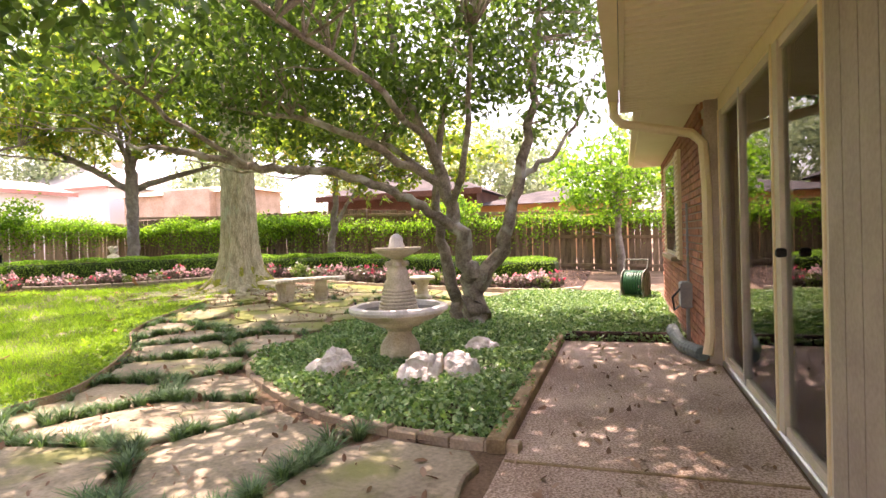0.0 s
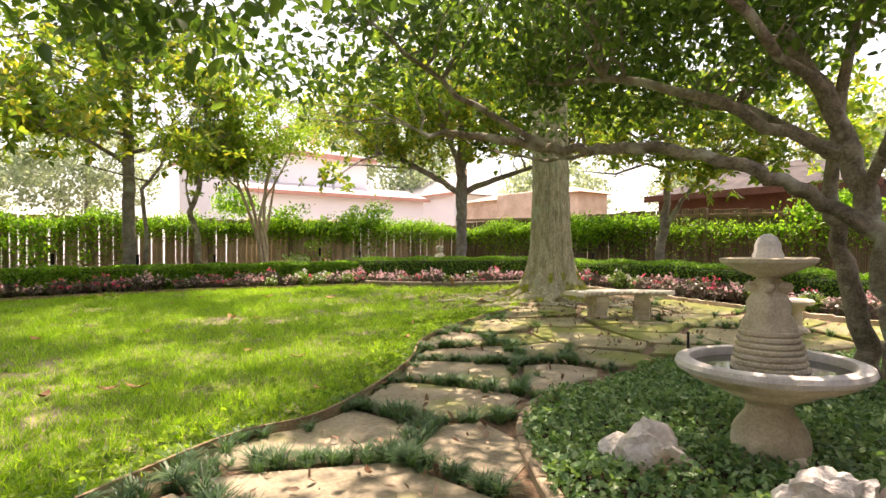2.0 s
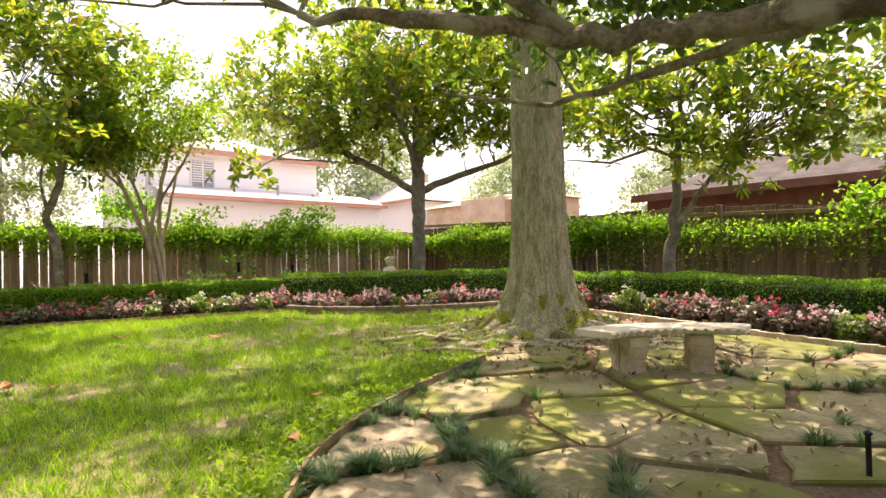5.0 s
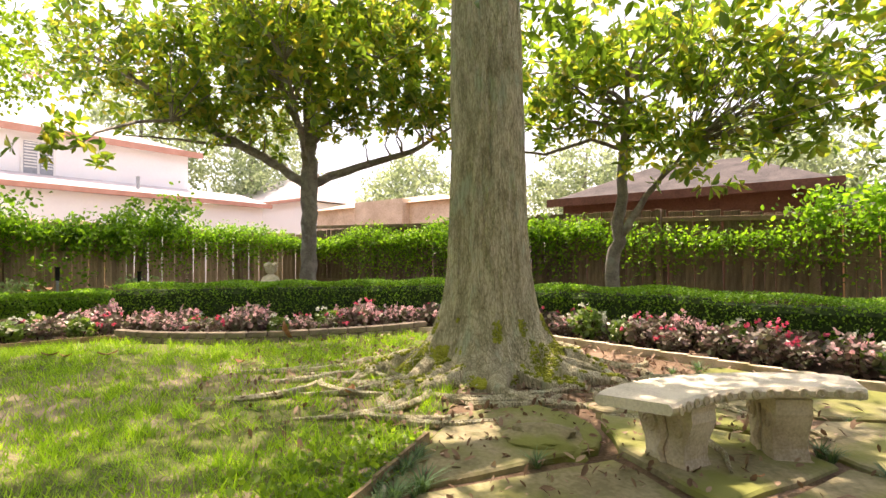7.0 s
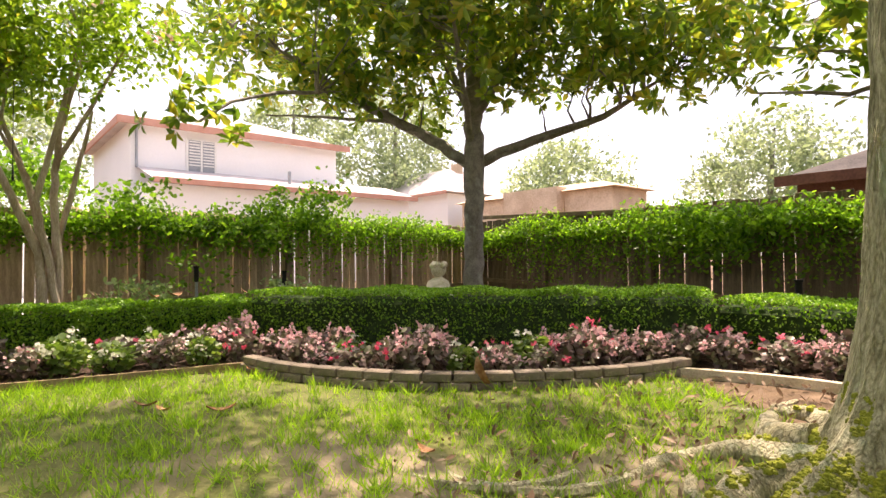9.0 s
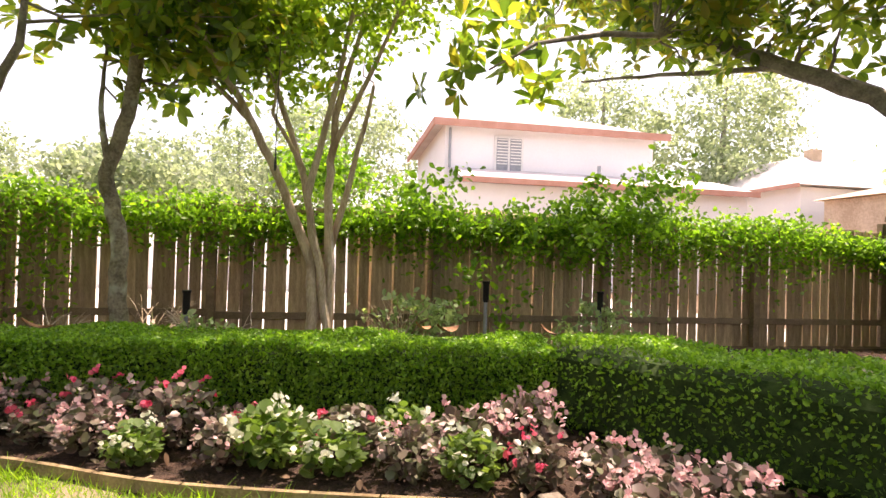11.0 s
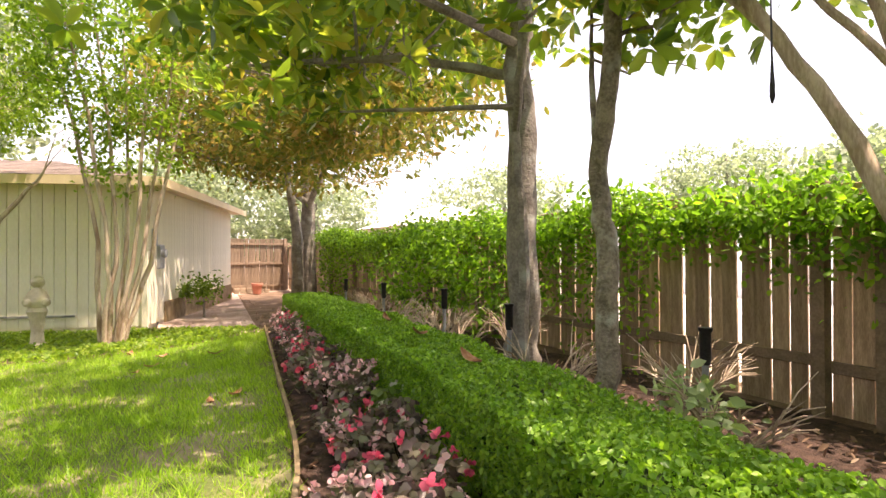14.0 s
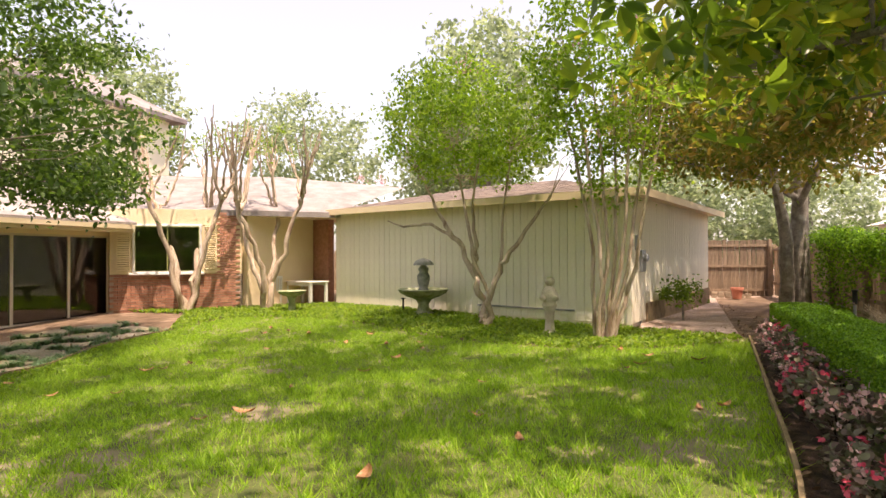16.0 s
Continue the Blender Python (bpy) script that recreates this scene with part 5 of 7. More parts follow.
for k, (bx, by, s) in enumerate(((-1.05, -3.5, 61), (-2.75, -4.65, 62))):
    r_ = np.random.default_rng(s)
    lb = []
    for i in range(4):
        a = 6.28 * i / 4 + r_.uniform(-.5, .5)
        p0 = (bx + 0.07 * math.cos(a), by + 0.07 * math.sin(a), 0.12)
        p1 = (bx + 0.38 * math.cos(a) + r_.uniform(-.15, .15), by + 0.38 * math.sin(a), r_.uniform(1.3, 1.7))
        p2 = (bx + 1.0 * math.cos(a) + r_.uniform(-.25, .25), by + 1.0 * math.sin(a), r_.uniform(2.6, 3.3))
        lb.append([(*p0, 0.085), (*p1, 0.07), (*p2, 0.055)])
        for q in range(4):
            b = r_.uniform(0, 6.28)
            z = r_.uniform(3.9, 4.6)
            m = (p2[0] + 0.25 * math.cos(b), p2[1] + 0.25 * math.sin(b), p2[2] + 0.45)
            e = (p2[0] + 0.5 * math.cos(b), p2[1] + 0.5 * math.sin(b), z)
            lb.append([(*p2, 0.042), (*m, 0.036), (*e, 0.03)])
            for w in range(3):
                c = b + r_.uniform(-1.3, 1.3)
                lb.append([(*e, 0.022), (e[0] + 0.15 * math.cos(c), e[1] + 0.15 * math.sin(c), z + 0.4, 0.018), (e[0] + 0.35 * math.cos(c), e[1] + 0.35 * math.sin(c), z + r_.uniform(0.7, 1.2), 0.011)])
    tree("pruned_crape_myrtle", "hard-pruned crape myrtle with bare pale knuckled limbs", (bx, by), BARKC, LF_CRAPE, lb, [((bx, by, 4.9), (1.2, 1.2, 0.6), 14, 24)], s, leaf=0.07, clump=0.18, twigs=12, group="pruned crape myrtles", gnarl=3.5)
tree("bronze_tree", "broad tree with bronzed leaves by the side fence", (-17.0, -9.0), BARKM, LF_AUT,
     [[(-17.0, -9.0, 0.0, 0.26), (-17.0, -9.0, 2.4, 0.22), (-16.9, -8.9, 4.2, 0.15), (-16.8, -8.8, 7, 0.06)], [(-16.6, -8.6, 0.0, 0.2), (-16.5, -8.5, 2.5, 0.15), (-16.0, -7.8, 4.5, 0.08), (-15.3, -6.4, 5.6, 0.03)],
      [(-16.95, -8.9, 3.2, 0.1), (-15.6, -8.0, 3.9, 0.07), (-14.2, -7.2, 4.0, 0.03)], [(-16.95, -8.9, 3.0, 0.1), (-17.0, -6.8, 4.2, 0.07), (-16.6, -4.4, 4.8, 0.03)]],
     [((-16.2, -7.0, 5.4), (4.2, 5.2, 2.0), 330, 34), ((-13.8, -8.4, 5.6), (2.6, 3.2, 1.4), 90, 34), ((-15.2, -5.0, 4.2), (1.8, 2.4, 0.8), 70, 30), ((-17.2, -1.0, 4.9), (1.5, 3.4, 1.1), 80, 30), ((-16.6, -3.0, 4.4), (1.6, 2.6, 1.0), 70, 30), ((-15.2, -1.6, 5.4), (1.6, 2.0, 0.7), 40, 30)], 57, leaf=0.14, clump=0.32, twigs=120)
# far trees; their haze lies in the leaf colour alone
for i, (x, y, z, r, m, hh) in enumerate(((-40, -3, 4.2, 3.8, LF_FARHAZE, 2.6), (-46, -4, 4.4, 5.5, LF_FARHAZE, 3.5), (-52, 26, 7.5, 5, LF_FARHAZE, 5.5), (-31, 38, 5.5, 4.5, LF_FARHAZE, 4), (-20, 44, 6, 5, LF_FARHAZE, 4.5),
                                         (-24, -34, 4.2, 5, LF_FARHAZE, 3.6), (-36, -26, 4.5, 6, LF_FARHAZE, 3.6), (-14, -36, 4.6, 5, LF_FARHAZE, 4), (8, -24, 7.5, 5, LF_FARHAZE, 5), (-2, -26, 6.5, 4.5, LF_FARHAZE, 4.5), (14, -14, 9, 4, LF_FARHAZE, 4), (-8, 40, 6, 5, LF_FARHAZE, 4), (4, 36, 6, 5, LF_FARHAZE, 4), (-52, 7.5, 9, 6, LF_FARHAZE, 5), (-49, -17, 6, 5, LF_FARHAZE, 3.5), (-44, 33, 10, 5, LF_FARHAZE, 6), (-48, 26, 10, 5, LF_FARHAZE, 6),
                                         (-5.3, -20.4, 9.5, 4.5, LF_FARHAZE, 5), (-57, -1, 7.5, 6, LF_FARHAZE, 4), (-16, -31, 5.5, 5, LF_FARHAZE, 4))):
    tree("distant_tree", "green tree beyond the fence with haze-paled leaves", (x, y), BARKM, m, [[(x, y, 0, 0.3), (x, y, z, 0.18), (x + 0.3, y, z + hh * 0.7, 0.06)]],
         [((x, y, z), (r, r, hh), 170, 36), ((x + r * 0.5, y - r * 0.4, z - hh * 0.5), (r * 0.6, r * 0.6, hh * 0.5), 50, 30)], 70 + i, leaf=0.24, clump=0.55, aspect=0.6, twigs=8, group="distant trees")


# pink flower heads of the crape myrtles
for i, (x, y, z) in enumerate(((-11.9, -1.3, 6.3), (-12.6, -1.5, 5.9), (-11.6, -1.9, 5.6), (-9.3, -2.3, 5.6), (-4.6, -8.5, 4.2), (-3.6, -8.8, 4.4), (-15.4, 7.9, 4.6), (-15.0, 8.6, 4.3))):
    rp = np.random.default_rng(400 + i)
    o = part("flower_head", leaf_mesh("flower_head", rp.normal(size=(60, 3)) * 0.09 + np.array((x, y, z)), 0.05, FL_PINK, rp, 0.9), FL_PINK)
    tagged(o, "pink crape myrtle flower head", "flower", "crape flower heads", "stuff")


# ---- hedge, vines, ground cover ----
def hedge(name, pts, w, h, seed, n_per_m):
    rng = np.random.default_rng(seed)
    th = thing(name, "clipped green boxwood hedge with ragged top", "hedge", (pts[0][0], pts[0][1], g(*pts[0])))
    o = np.array((pts[0][0], pts[0][1], g(*pts[0])))
    core = Geo()
    P = []
    for a, b in zip(pts, pts[1:]):
        L, an = math.hypot(b[0] - a[0], b[1] - a[1]), math.atan2(b[1] - a[1], b[0] - a[0])
        mx, my = (a[0] + b[0]) / 2, (a[1] + b[1]) / 2
        # solid dark filler box standing in for the hedge's shaded inside
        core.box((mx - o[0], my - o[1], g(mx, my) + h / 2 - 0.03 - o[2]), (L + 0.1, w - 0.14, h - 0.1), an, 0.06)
        n = int(L * n_per_m)
        s = rng.uniform(-0.02, L + 0.02, n)
        face = rng.choice(3, n, p=[0.42, 0.42, 0.16])
        u, z = np.zeros(n), np.zeros(n)
        dep = np.abs(rng.normal(0, 0.03, n))
        u[face == 0] = rng.uniform(-w / 2, w / 2, (face == 0).sum())
        z[face == 0] = h - dep[face == 0] + 0.02
        for f, sg in ((1, 1), (2, -1)):
            k = face == f
            u[k] = sg * (w / 2 - dep[k])
            z[k] = rng.uniform(0.03, h, k.sum())
        x = a[0] + math.cos(an) * s - math.sin(an) * u
        y = a[1] + math.sin(an) * s + math.cos(an) * u
        wob = 0.02 * np.sin(x * 5.1 + y * 3.3) + 0.016 * np.sin(x * 2.2 - y * 6.1)
        z = np.where(face == 0, z + wob, z * (1 + wob))
        P.append(np.stack([x, y, gs(x, y) + z], 1))
    P = np.concatenate(P) - o
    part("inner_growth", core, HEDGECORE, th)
    tagged(part("foliage", leaf_mesh("foliage", P, 0.031, LF_HEDGE, rng, 0.62, 0.3), LF_HEDGE, th), kind="stuff")
    return th


hedge("hedge", [(-13.95, 9.2), (-14.2, 7.5), (-14.5, 5.0), (-14.8, 2.0), (-15.3, -2.9)], 0.72, 0.56, 81, 9000)
hedge("hedge", [(-13.8, 9.4), (-13.1, 9.85), (-12.0, 10.75), (-10.9, 11.75), (-9.8, 12.5)], 0.75, 0.66, 82, 5600)
hedge("hedge", [(-9.7, 12.75), (-8.0, 12.85), (-6.0, 12.5), (-4.0, 12.3), (-1.2, 12.2)], 0.7, 0.58, 83, 4000)


def scatter_leaves(name, label, P, size, m, rng, category="vine", kind="stuff", aspect=0.55, up=0.3):
    o = part(name, leaf_mesh(name, P, size, m, rng, aspect, up), m)
    return tagged(o, label, category, kind=kind)


rng = np.random.default_rng(90)


def vine(name, a, b, z0, dens, off, seed, top=2.15, hang=0.5):
    rng = np.random.default_rng(seed)
    L, an = math.hypot(b[0] - a[0], b[1] - a[1]), math.atan2(b[1] - a[1], b[0] - a[0])
    n = int(L * dens)
    s = rng.uniform(0, L, n)
    patch = 0.6 * wavy(s, 0 * s, 0.9, seed * 3.1)
    patch2 = 0.6 * wavy(s, 0 * s, 2.6, seed * 1.3)
    kind_ = rng.random(n)
    z = np.where(kind_ < 0.55, rng.normal(top - 0.2, 0.11, n) + 0.22 * patch + 0.12 * patch2, top - 0.2 - np.abs(rng.normal(0, hang, n)) * (0.55 + 1.1 * np.clip(patch + 0.2, 0, 1)))
    z = np.clip(z, 0.35, None)
    u = off + np.where(kind_ < 0.55, rng.normal(0, 0.20, n), np.abs(rng.normal(0.1, 0.1, n)) * np.sign(off + 1e-6))
    x, y = a[0] + math.cos(an) * s - math.sin(an) * u, a[1] + math.sin(an) * s + math.cos(an) * u
    return scatter_leaves(name, "bright green vine draped over the fence top", np.stack([x, y, z], 1), 0.07, LF_VINE, rng)


vine("vine", (-17.35, 16.2), (-17.35, 4.5), 0.3, 1500, 0.14, 91, 2.2, 0.34)
vine("vine", (-17.35, 4.5), (-17.75, -9.5), 0.3, 1500, 0.14, 92, 2.2, 0.75)
vine("vine", (-17.35, 16.2), (-8.6, 16.2), 0.3, 1700, -0.14, 93, 2.15, 0.5)
vine("vine", (-8.6, 16.2), (1.4, 16.2), 0.3, 760, -0.1, 94, 1.9, 0.4)
bl = [((-17.60, 7.39, 2.62), (0.35, 0.75, 0.4), 30, 38), ((-16.9, 10.4, 1.9), (0.5, 0.9, 0.5), 22, 34), ((-16.9, 8.6, 2.3), (0.4, 0.6, 0.5), 16, 30), ((-16.8, 11.6, 2.3), (0.4, 1.2, 0.45), 30, 36), ((-16.6, 9.6, 1.2), (0.4, 0.8, 0.6), 9, 24), ((-16.7, 0.5, 1.3), (0.3, 3.0, 0.8), 60, 40)]
scatter_leaves("shrub", "loose bright green shrub climbing the fence", blob_points(rng, bl, 0.16), 0.095, LF_VINE, rng, "shrub")
scatter_leaves("shrub", "drooping green shrub against the back fence", blob_points(rng, [((-4.6, 15.6, 2.0), (1.0, 0.4, 0.35), 26, 36), ((-11.0, 15.7, 1.7), (1.6, 0.3, 0.5), 44, 36)], 0.16), 0.1, LF_VINE, rng, "shrub")

# ivy bed of small leaves
n = 100000
P = np.stack([rng.uniform(-3.6, 0.85, n), rng.uniform(2.9, 10.9, n)], 1)
P = P[inside_all(IVY_POLY, P[:, 0], P[:, 1]) & (np.hypot(P[:, 0] + 1.88, P[:, 1] - 4.88) > 0.2)]
hz = gs(P[:, 0], P[:, 1]) + 0.05 + 0.03 * wavy(P[:, 0], P[:, 1], 3.0, 3) + rng.uniform(-0.03, 0.05, len(P))
scatter_leaves("ivy_groundcover", "dense dark green groundcover of small leaves", np.column_stack([P, hz]), 0.041, LF_IVY, rng, "groundcover", aspect=0.65, up=0.7)
sheet("ivy_bed_soil", in_ivy, -3.8, 0.9, 2.8, 11, 0.12, 0.012, MULCH, "dark soil under the groundcover", "mulch", wave=0.02)
# pale groundcover strip before house wing and garage
n = 30000
STRIP = (LAWN_SOUTH + [(-1.4, -3.1), (0.9, -3.0), (-1.8, -4.8), (-3.7, -6.7), (-12.4, -3.9), (-14.2, -2.4)])
P = np.stack([rng.uniform(-14.3, 1, n * 2), rng.uniform(-6.8, -0.5, n * 2)], 1)
P = P[inside_all(STRIP, P[:, 0], P[:, 1])]
hz = gs(P[:, 0], P[:, 1]) + rng.uniform(0.02, 0.10, len(P))
scatter_leaves("groundcover", "low yellow-green groundcover along the garage", np.column_stack([P, hz]), 0.075, LF_CRAPE, rng, "groundcover", up=0.7)


# lawn blades
def blades(name, label, P, h, w, m, rng, lean=0.5):
    n = len(P)
    a = rng.uniform(0, 2 * np.pi, n)
    H = h * rng.uniform(0.45, 1.25, n)
    ln = rng.normal(0, lean, (n, 2)) * H[:, None]
    dx, dy = np.cos(a) * w / 2, np.sin(a) * w / 2
    z = gs(P[:, 0], P[:, 1])
    v0 = np.stack([P[:, 0] - dx, P[:, 1] - dy, z], 1)
    v1 = np.stack([P[:, 0] + dx, P[:, 1] + dy, z], 1)
    v2 = np.stack([P[:, 0] + ln[:, 0], P[:, 1] + ln[:, 1], z + H], 1)
    v = np.stack([v0, v1, v2], 1).reshape(-1, 3)
    return tagged(part(name, raw_mesh(name, v, np.arange(n * 3), 3, m), m), label, "grass", kind="stuff")


n = 420000
P = np.stack([rng.uniform(-14.5, -3.2, n), rng.uniform(-3.1, 11, n)], 1)
P = P[inside_all(LAWN_POLY, P[:, 0], P[:, 1])]
bare = 0.5 * wavy(P[:, 0], P[:, 1], 1.3, 9) + 0.3 * wavy(P[:, 0], P[:, 1], 4.0, 2) + 1.0 * np.clip(1 - np.hypot(P[:, 0] + 9.6, P[:, 1] - 8.2) / 3.8, 0, 1)
P = P[(bare < 0.34) | (rng.random(len(P)) < 0.22)]
blades("lawn_grass", "bright green lawn grass blades", P, 0.06, 0.009, LF_GRASS, rng)


# taller tufts of broad-bladed grass standing out of the lawn
cx_, cy_ = rng.uniform(-14.5, -3.2, 5200), rng.uniform(-3.1, 11, 5200)
P = np.stack([np.repeat(cx_, 16), np.repeat(cy_, 16)], 1) + rng.normal(0, 0.035, (5200 * 16, 2))
P = P[inside_all(LAWN_POLY, P[:, 0], P[:, 1])]
blades("lawn_tufts", "taller tufts of broad-bladed lawn grass", P, 0.10, 0.012, LF_GRASS, rng, 0.6)
# small-leaved creeping plants along the lawn's rim by the path
cr_ = np.array([(x, y) for x, y, a in along(LAWN_IN, 0.02)])
P = np.repeat(cr_, 14, 0) - np.abs(rng.normal(0, 0.3, (len(cr_) * 14, 1))) * np.array((1.0, 0.25)) + rng.normal(0, 0.03, (len(cr_) * 14, 2))
P = P[inside_all(LAWN_POLY, P[:, 0], P[:, 1])]
scatter_leaves("creeping_groundcover", "small-leaved creeping green plants at the lawn rim", np.column_stack([P, gs(P[:, 0], P[:, 1]) + rng.uniform(0.02, 0.06, len(P))]), 0.04, LF_CRAPE, rng, "groundcover", up=0.7, aspect=0.75)


# ---- flagstone path ----
def voronoi(pts, radius=1.6):
    """Convex cells round the points, cut by the half-way lines to their neighbours."""
    cells = []
    for i, (px, py) in enumerate(pts):
        poly = [(px - 0.9, py - 0.9), (px + 0.9, py - 0.9), (px + 0.9, py + 0.9), (px - 0.9, py + 0.9)]
        for j, (qx, qy) in enumerate(pts):
            if i == j or (qx - px) ** 2 + (qy - py) ** 2 > radius ** 2 * 1.5:
                continue
            mx, my, nx, ny = (px + qx) / 2, (py + qy) / 2, qx - px, qy - py
            out = []
            for k in range(len(poly)):
                a, b = poly[k], poly[(k + 1) % len(poly)]
                da, db = (a[0] - mx) * nx + (a[1] - my) * ny, (b[0] - mx) * nx + (b[1] - my) * ny
                if da <= 0:
                    out.append(a)
                if da * db < 0:
                    t = da / (da - db)
                    out.append((a[0] + (b[0] - a[0]) * t, a[1] + (b[1] - a[1]) * t))
            poly = out
            if len(poly) < 3:
                break
        cells.append(poly)
    return cells


PATH_POLY = LAWN_IN + [(-7.0, 8.4), (-6.3, 9.4), (-6.0, 10.9), (-5.0, 10.8), (-3.6, 10.75), (-1.9, 10.7), (-2.4, 9.5), (-2.7, 8.4), (-3.4, 7.7), (-3.7, 6.4), (-3.62, 5.4), (-3.55, 4.7), (-3.1, 4.05), (-2.55, 3.6), (-1.95, 3.15), (-1.2, 2.9), (-0.5, 2.8), (-0.47, -0.4), (-1.3, -1.3)]
in_path = inpoly(PATH_POLY)
rng = np.random.default_rng(17)
# the large stones near the patio and the mossy ones by the bench, then a loose grid behind
sites = [(-2.95, 2.95), (-1.95, 2.4), (-0.95, 2.25), (-2.75, 1.85), (-4.0, 4.2), (-3.75, 3.35), (-3.05, 3.75), (-5.0, 5.75), (-4.45, 5.1), (-3.95, 5.6), (-6.4, 8.05), (-5.9, 7.75), (-5.95, 6.75), (-5.75, 6.05),
         (-5.15, 7.15), (-5.4, 6.5), (-4.7, 6.2), (-4.35, 7.15), (-4.6, 8.4), (-4.1, 7.85), (-3.9, 8.65), (-3.75, 7.45), (-4.1, 6.55), (-4.5, 9.4), (-5.3, 8.7), (-3.2, 9.2), (-5.5, 9.6), (-3.8, 10.1), (-5.0, 10.3), (-2.7, 10.0)]
for i in range(5):
    for j in range(5):
        x, y = -3.6 + 1.15 * i + (0.5 if j % 2 else 0), 1.05 - 0.9 * j
        sites.append((x + rng.uniform(-.2, .2), y + rng.uniform(-.15, .15)))
fp = thing("flagstone_path", "irregular sandstone flagstones set in soil and tufts", "path", (0, 0, 0), kind="structure")
edges = []
for (sx, sy), cell in zip(sites, voronoi(sites)):
    if len(cell) < 4 or not in_path(sx, sy):
        continue
    if math.hypot(sx - OK_[0], sy - OK_[1]) < 1.5:
        continue
    near = sy < 6.2
    k = 0.915 if near else 0.95
    cx, cy = sum(p[0] for p in cell) / len(cell), sum(p[1] for p in cell) / len(cell)
    edges.append(cell)
    ring = []
    for a, b in zip(cell, cell[1:] + cell[:1]):
        for t in (0.0, 0.33, 0.66):
            x, y = a[0] + (b[0] - a[0]) * t, a[1] + (b[1] - a[1]) * t
            q = k + rng.uniform(-.065, .025) - (0.03 if t == 0 else 0)
            ring.append((cx + (x - cx) * q, cy + (y - cy) * q))
    trimmed = []
    for x, y in ring:
        q = 1.0
        while q > 0.2 and not in_path(cx + (x - cx) * q * 1.06, cy + (y - cy) * q * 1.06):
            q -= 0.06
        trimmed.append((cx + (x - cx) * q, cy + (y - cy) * q))
    ring = trimmed
    if max(math.hypot(x - cx, y - cy) for x, y in ring) < 0.16:
        continue
    t1, t2 = rng.uniform(-.02, .02, 2)
    lift = rng.uniform(0.02, 0.045)
    part("flagstone", Geo().prism(ring, lambda x, y: g(x, y) - 0.04, lambda x, y: g(x, y) + lift + t1 * (x - cx) + t2 * (y - cy), 0.012), STONE if near else MOSSTONE, fp)

# mondo grass tufts in the joints
def blade_geo(n, h, spread, rng, w=0.006):
    v, f = [], []
    for i in range(n):
        a, r = rng.uniform(0, 6.28), rng.uniform(0, 0.03)
        x, y = r * math.cos(a), r * math.sin(a)
        L, s = h * rng.uniform(0.6, 1.15), spread * rng.uniform(0.3, 1.2)
        ca, sa = math.cos(a), math.sin(a)
        o = len(v)
        for t in (0, 0.5, 1.0):
            rr, z = s * t * t, L * (t - 0.35 * t * t)
            ww = w * (1 - 0.8 * t)
            v += [(x + ca * rr - sa * ww, y + sa * rr + ca * ww, z), (x + ca * rr + sa * ww, y + sa * rr - ca * ww, z)]
        f += [(o, o + 1, o + 3, o + 2), (o + 2, o + 3, o + 5, o + 4)]
    q = Geo()
    q.v, q.f = v, f
    return q


tufts = [blade_geo(60, 0.17, 0.14, rng) for _ in range(4)]
tv, tf = [], []


def tuft(x, y, s):
    q = tufts[rng.integers(0, 4)]
    a = rng.uniform(0, 6.28)
    v = np.array(q.v) * s
    c, sn = math.cos(a), math.sin(a)
    v = np.stack([v[:, 0] * c - v[:, 1] * sn + x, v[:, 0] * sn + v[:, 1] * c + y, v[:, 2] + g(x, y) + 0.005], 1)
    tf.append(np.array(q.f) + sum(len(t) for t in tv))
    tv.append(v)


for cell in edges:
    for a, b in zip(cell, cell[1:] + cell[:1]):
        L = math.hypot(b[0] - a[0], b[1] - a[1])
        for k in range(int(L / 0.065)):
            t = rng.random()
            x, y = a[0] + (b[0] - a[0]) * t + rng.normal(0, 0.045), a[1] + (b[1] - a[1]) * t + rng.normal(0, 0.045)
            patch = float(wavy(np.array([x]), np.array([y]), 1.6, 4.0)[0])
            p = (0.8 + 0.7 * patch) if y < 6.3 else (0.05 + 0.4 * patch)
            if rng.random() < p and in_path(x, y) and math.hypot(x + 5.1, y - 8.3) > 0.7:
                tuft(x, y, rng.uniform(0.4, 1.0))
for x, y, a in along(LAWN_IN, 0.07):
    if rng.random() < 0.6:
        tuft(x + rng.uniform(0.0, 0.16), y - rng.uniform(-0.03, 0.12), rng.uniform(0.4, 0.9))
tagged(part("mondo_grass", raw_mesh("mondo_grass", np.concatenate(tv), np.concatenate(tf).ravel(), 4, LF_MONDO), LF_MONDO), "dark green mondo grass tufts in the flagstone joints", "grass", kind="stuff")

# ---- fountain ----
FX, FY = -1.87, 4.87
ft = thing("fountain", "tiered cast-stone fountain with a wide pale-rimmed bowl", "fountain", (FX, FY, g(FX, FY)))
part("plinth", Geo().box((0, 0, 0.05), (0.36, 0.36, 0.1), 0.3, 0.02), CONC, ft)
part("pedestal", Geo().lathe([(0.19, 0.08), (0.2, 0.13), (0.195, 0.18), (0.17, 0.23), (0.125, 0.29), (0.115, 0.335), (0.14, 0.37), (0.20, 0.385), (0.205, 0.41)], n=40, wob=0.03, lobes=8), CONC, ft, smooth=True)
part("bowl", Geo().lathe([(0.16, 0.40), (0.24, 0.405), (0.25, 0.43), (0.34, 0.45), (0.425, 0.49), (0.455, 0.515), (0.452, 0.53), (0.40, 0.53), (0.36, 0.50), (0.1, 0.47)], n=56), CONC, ft, smooth=True)
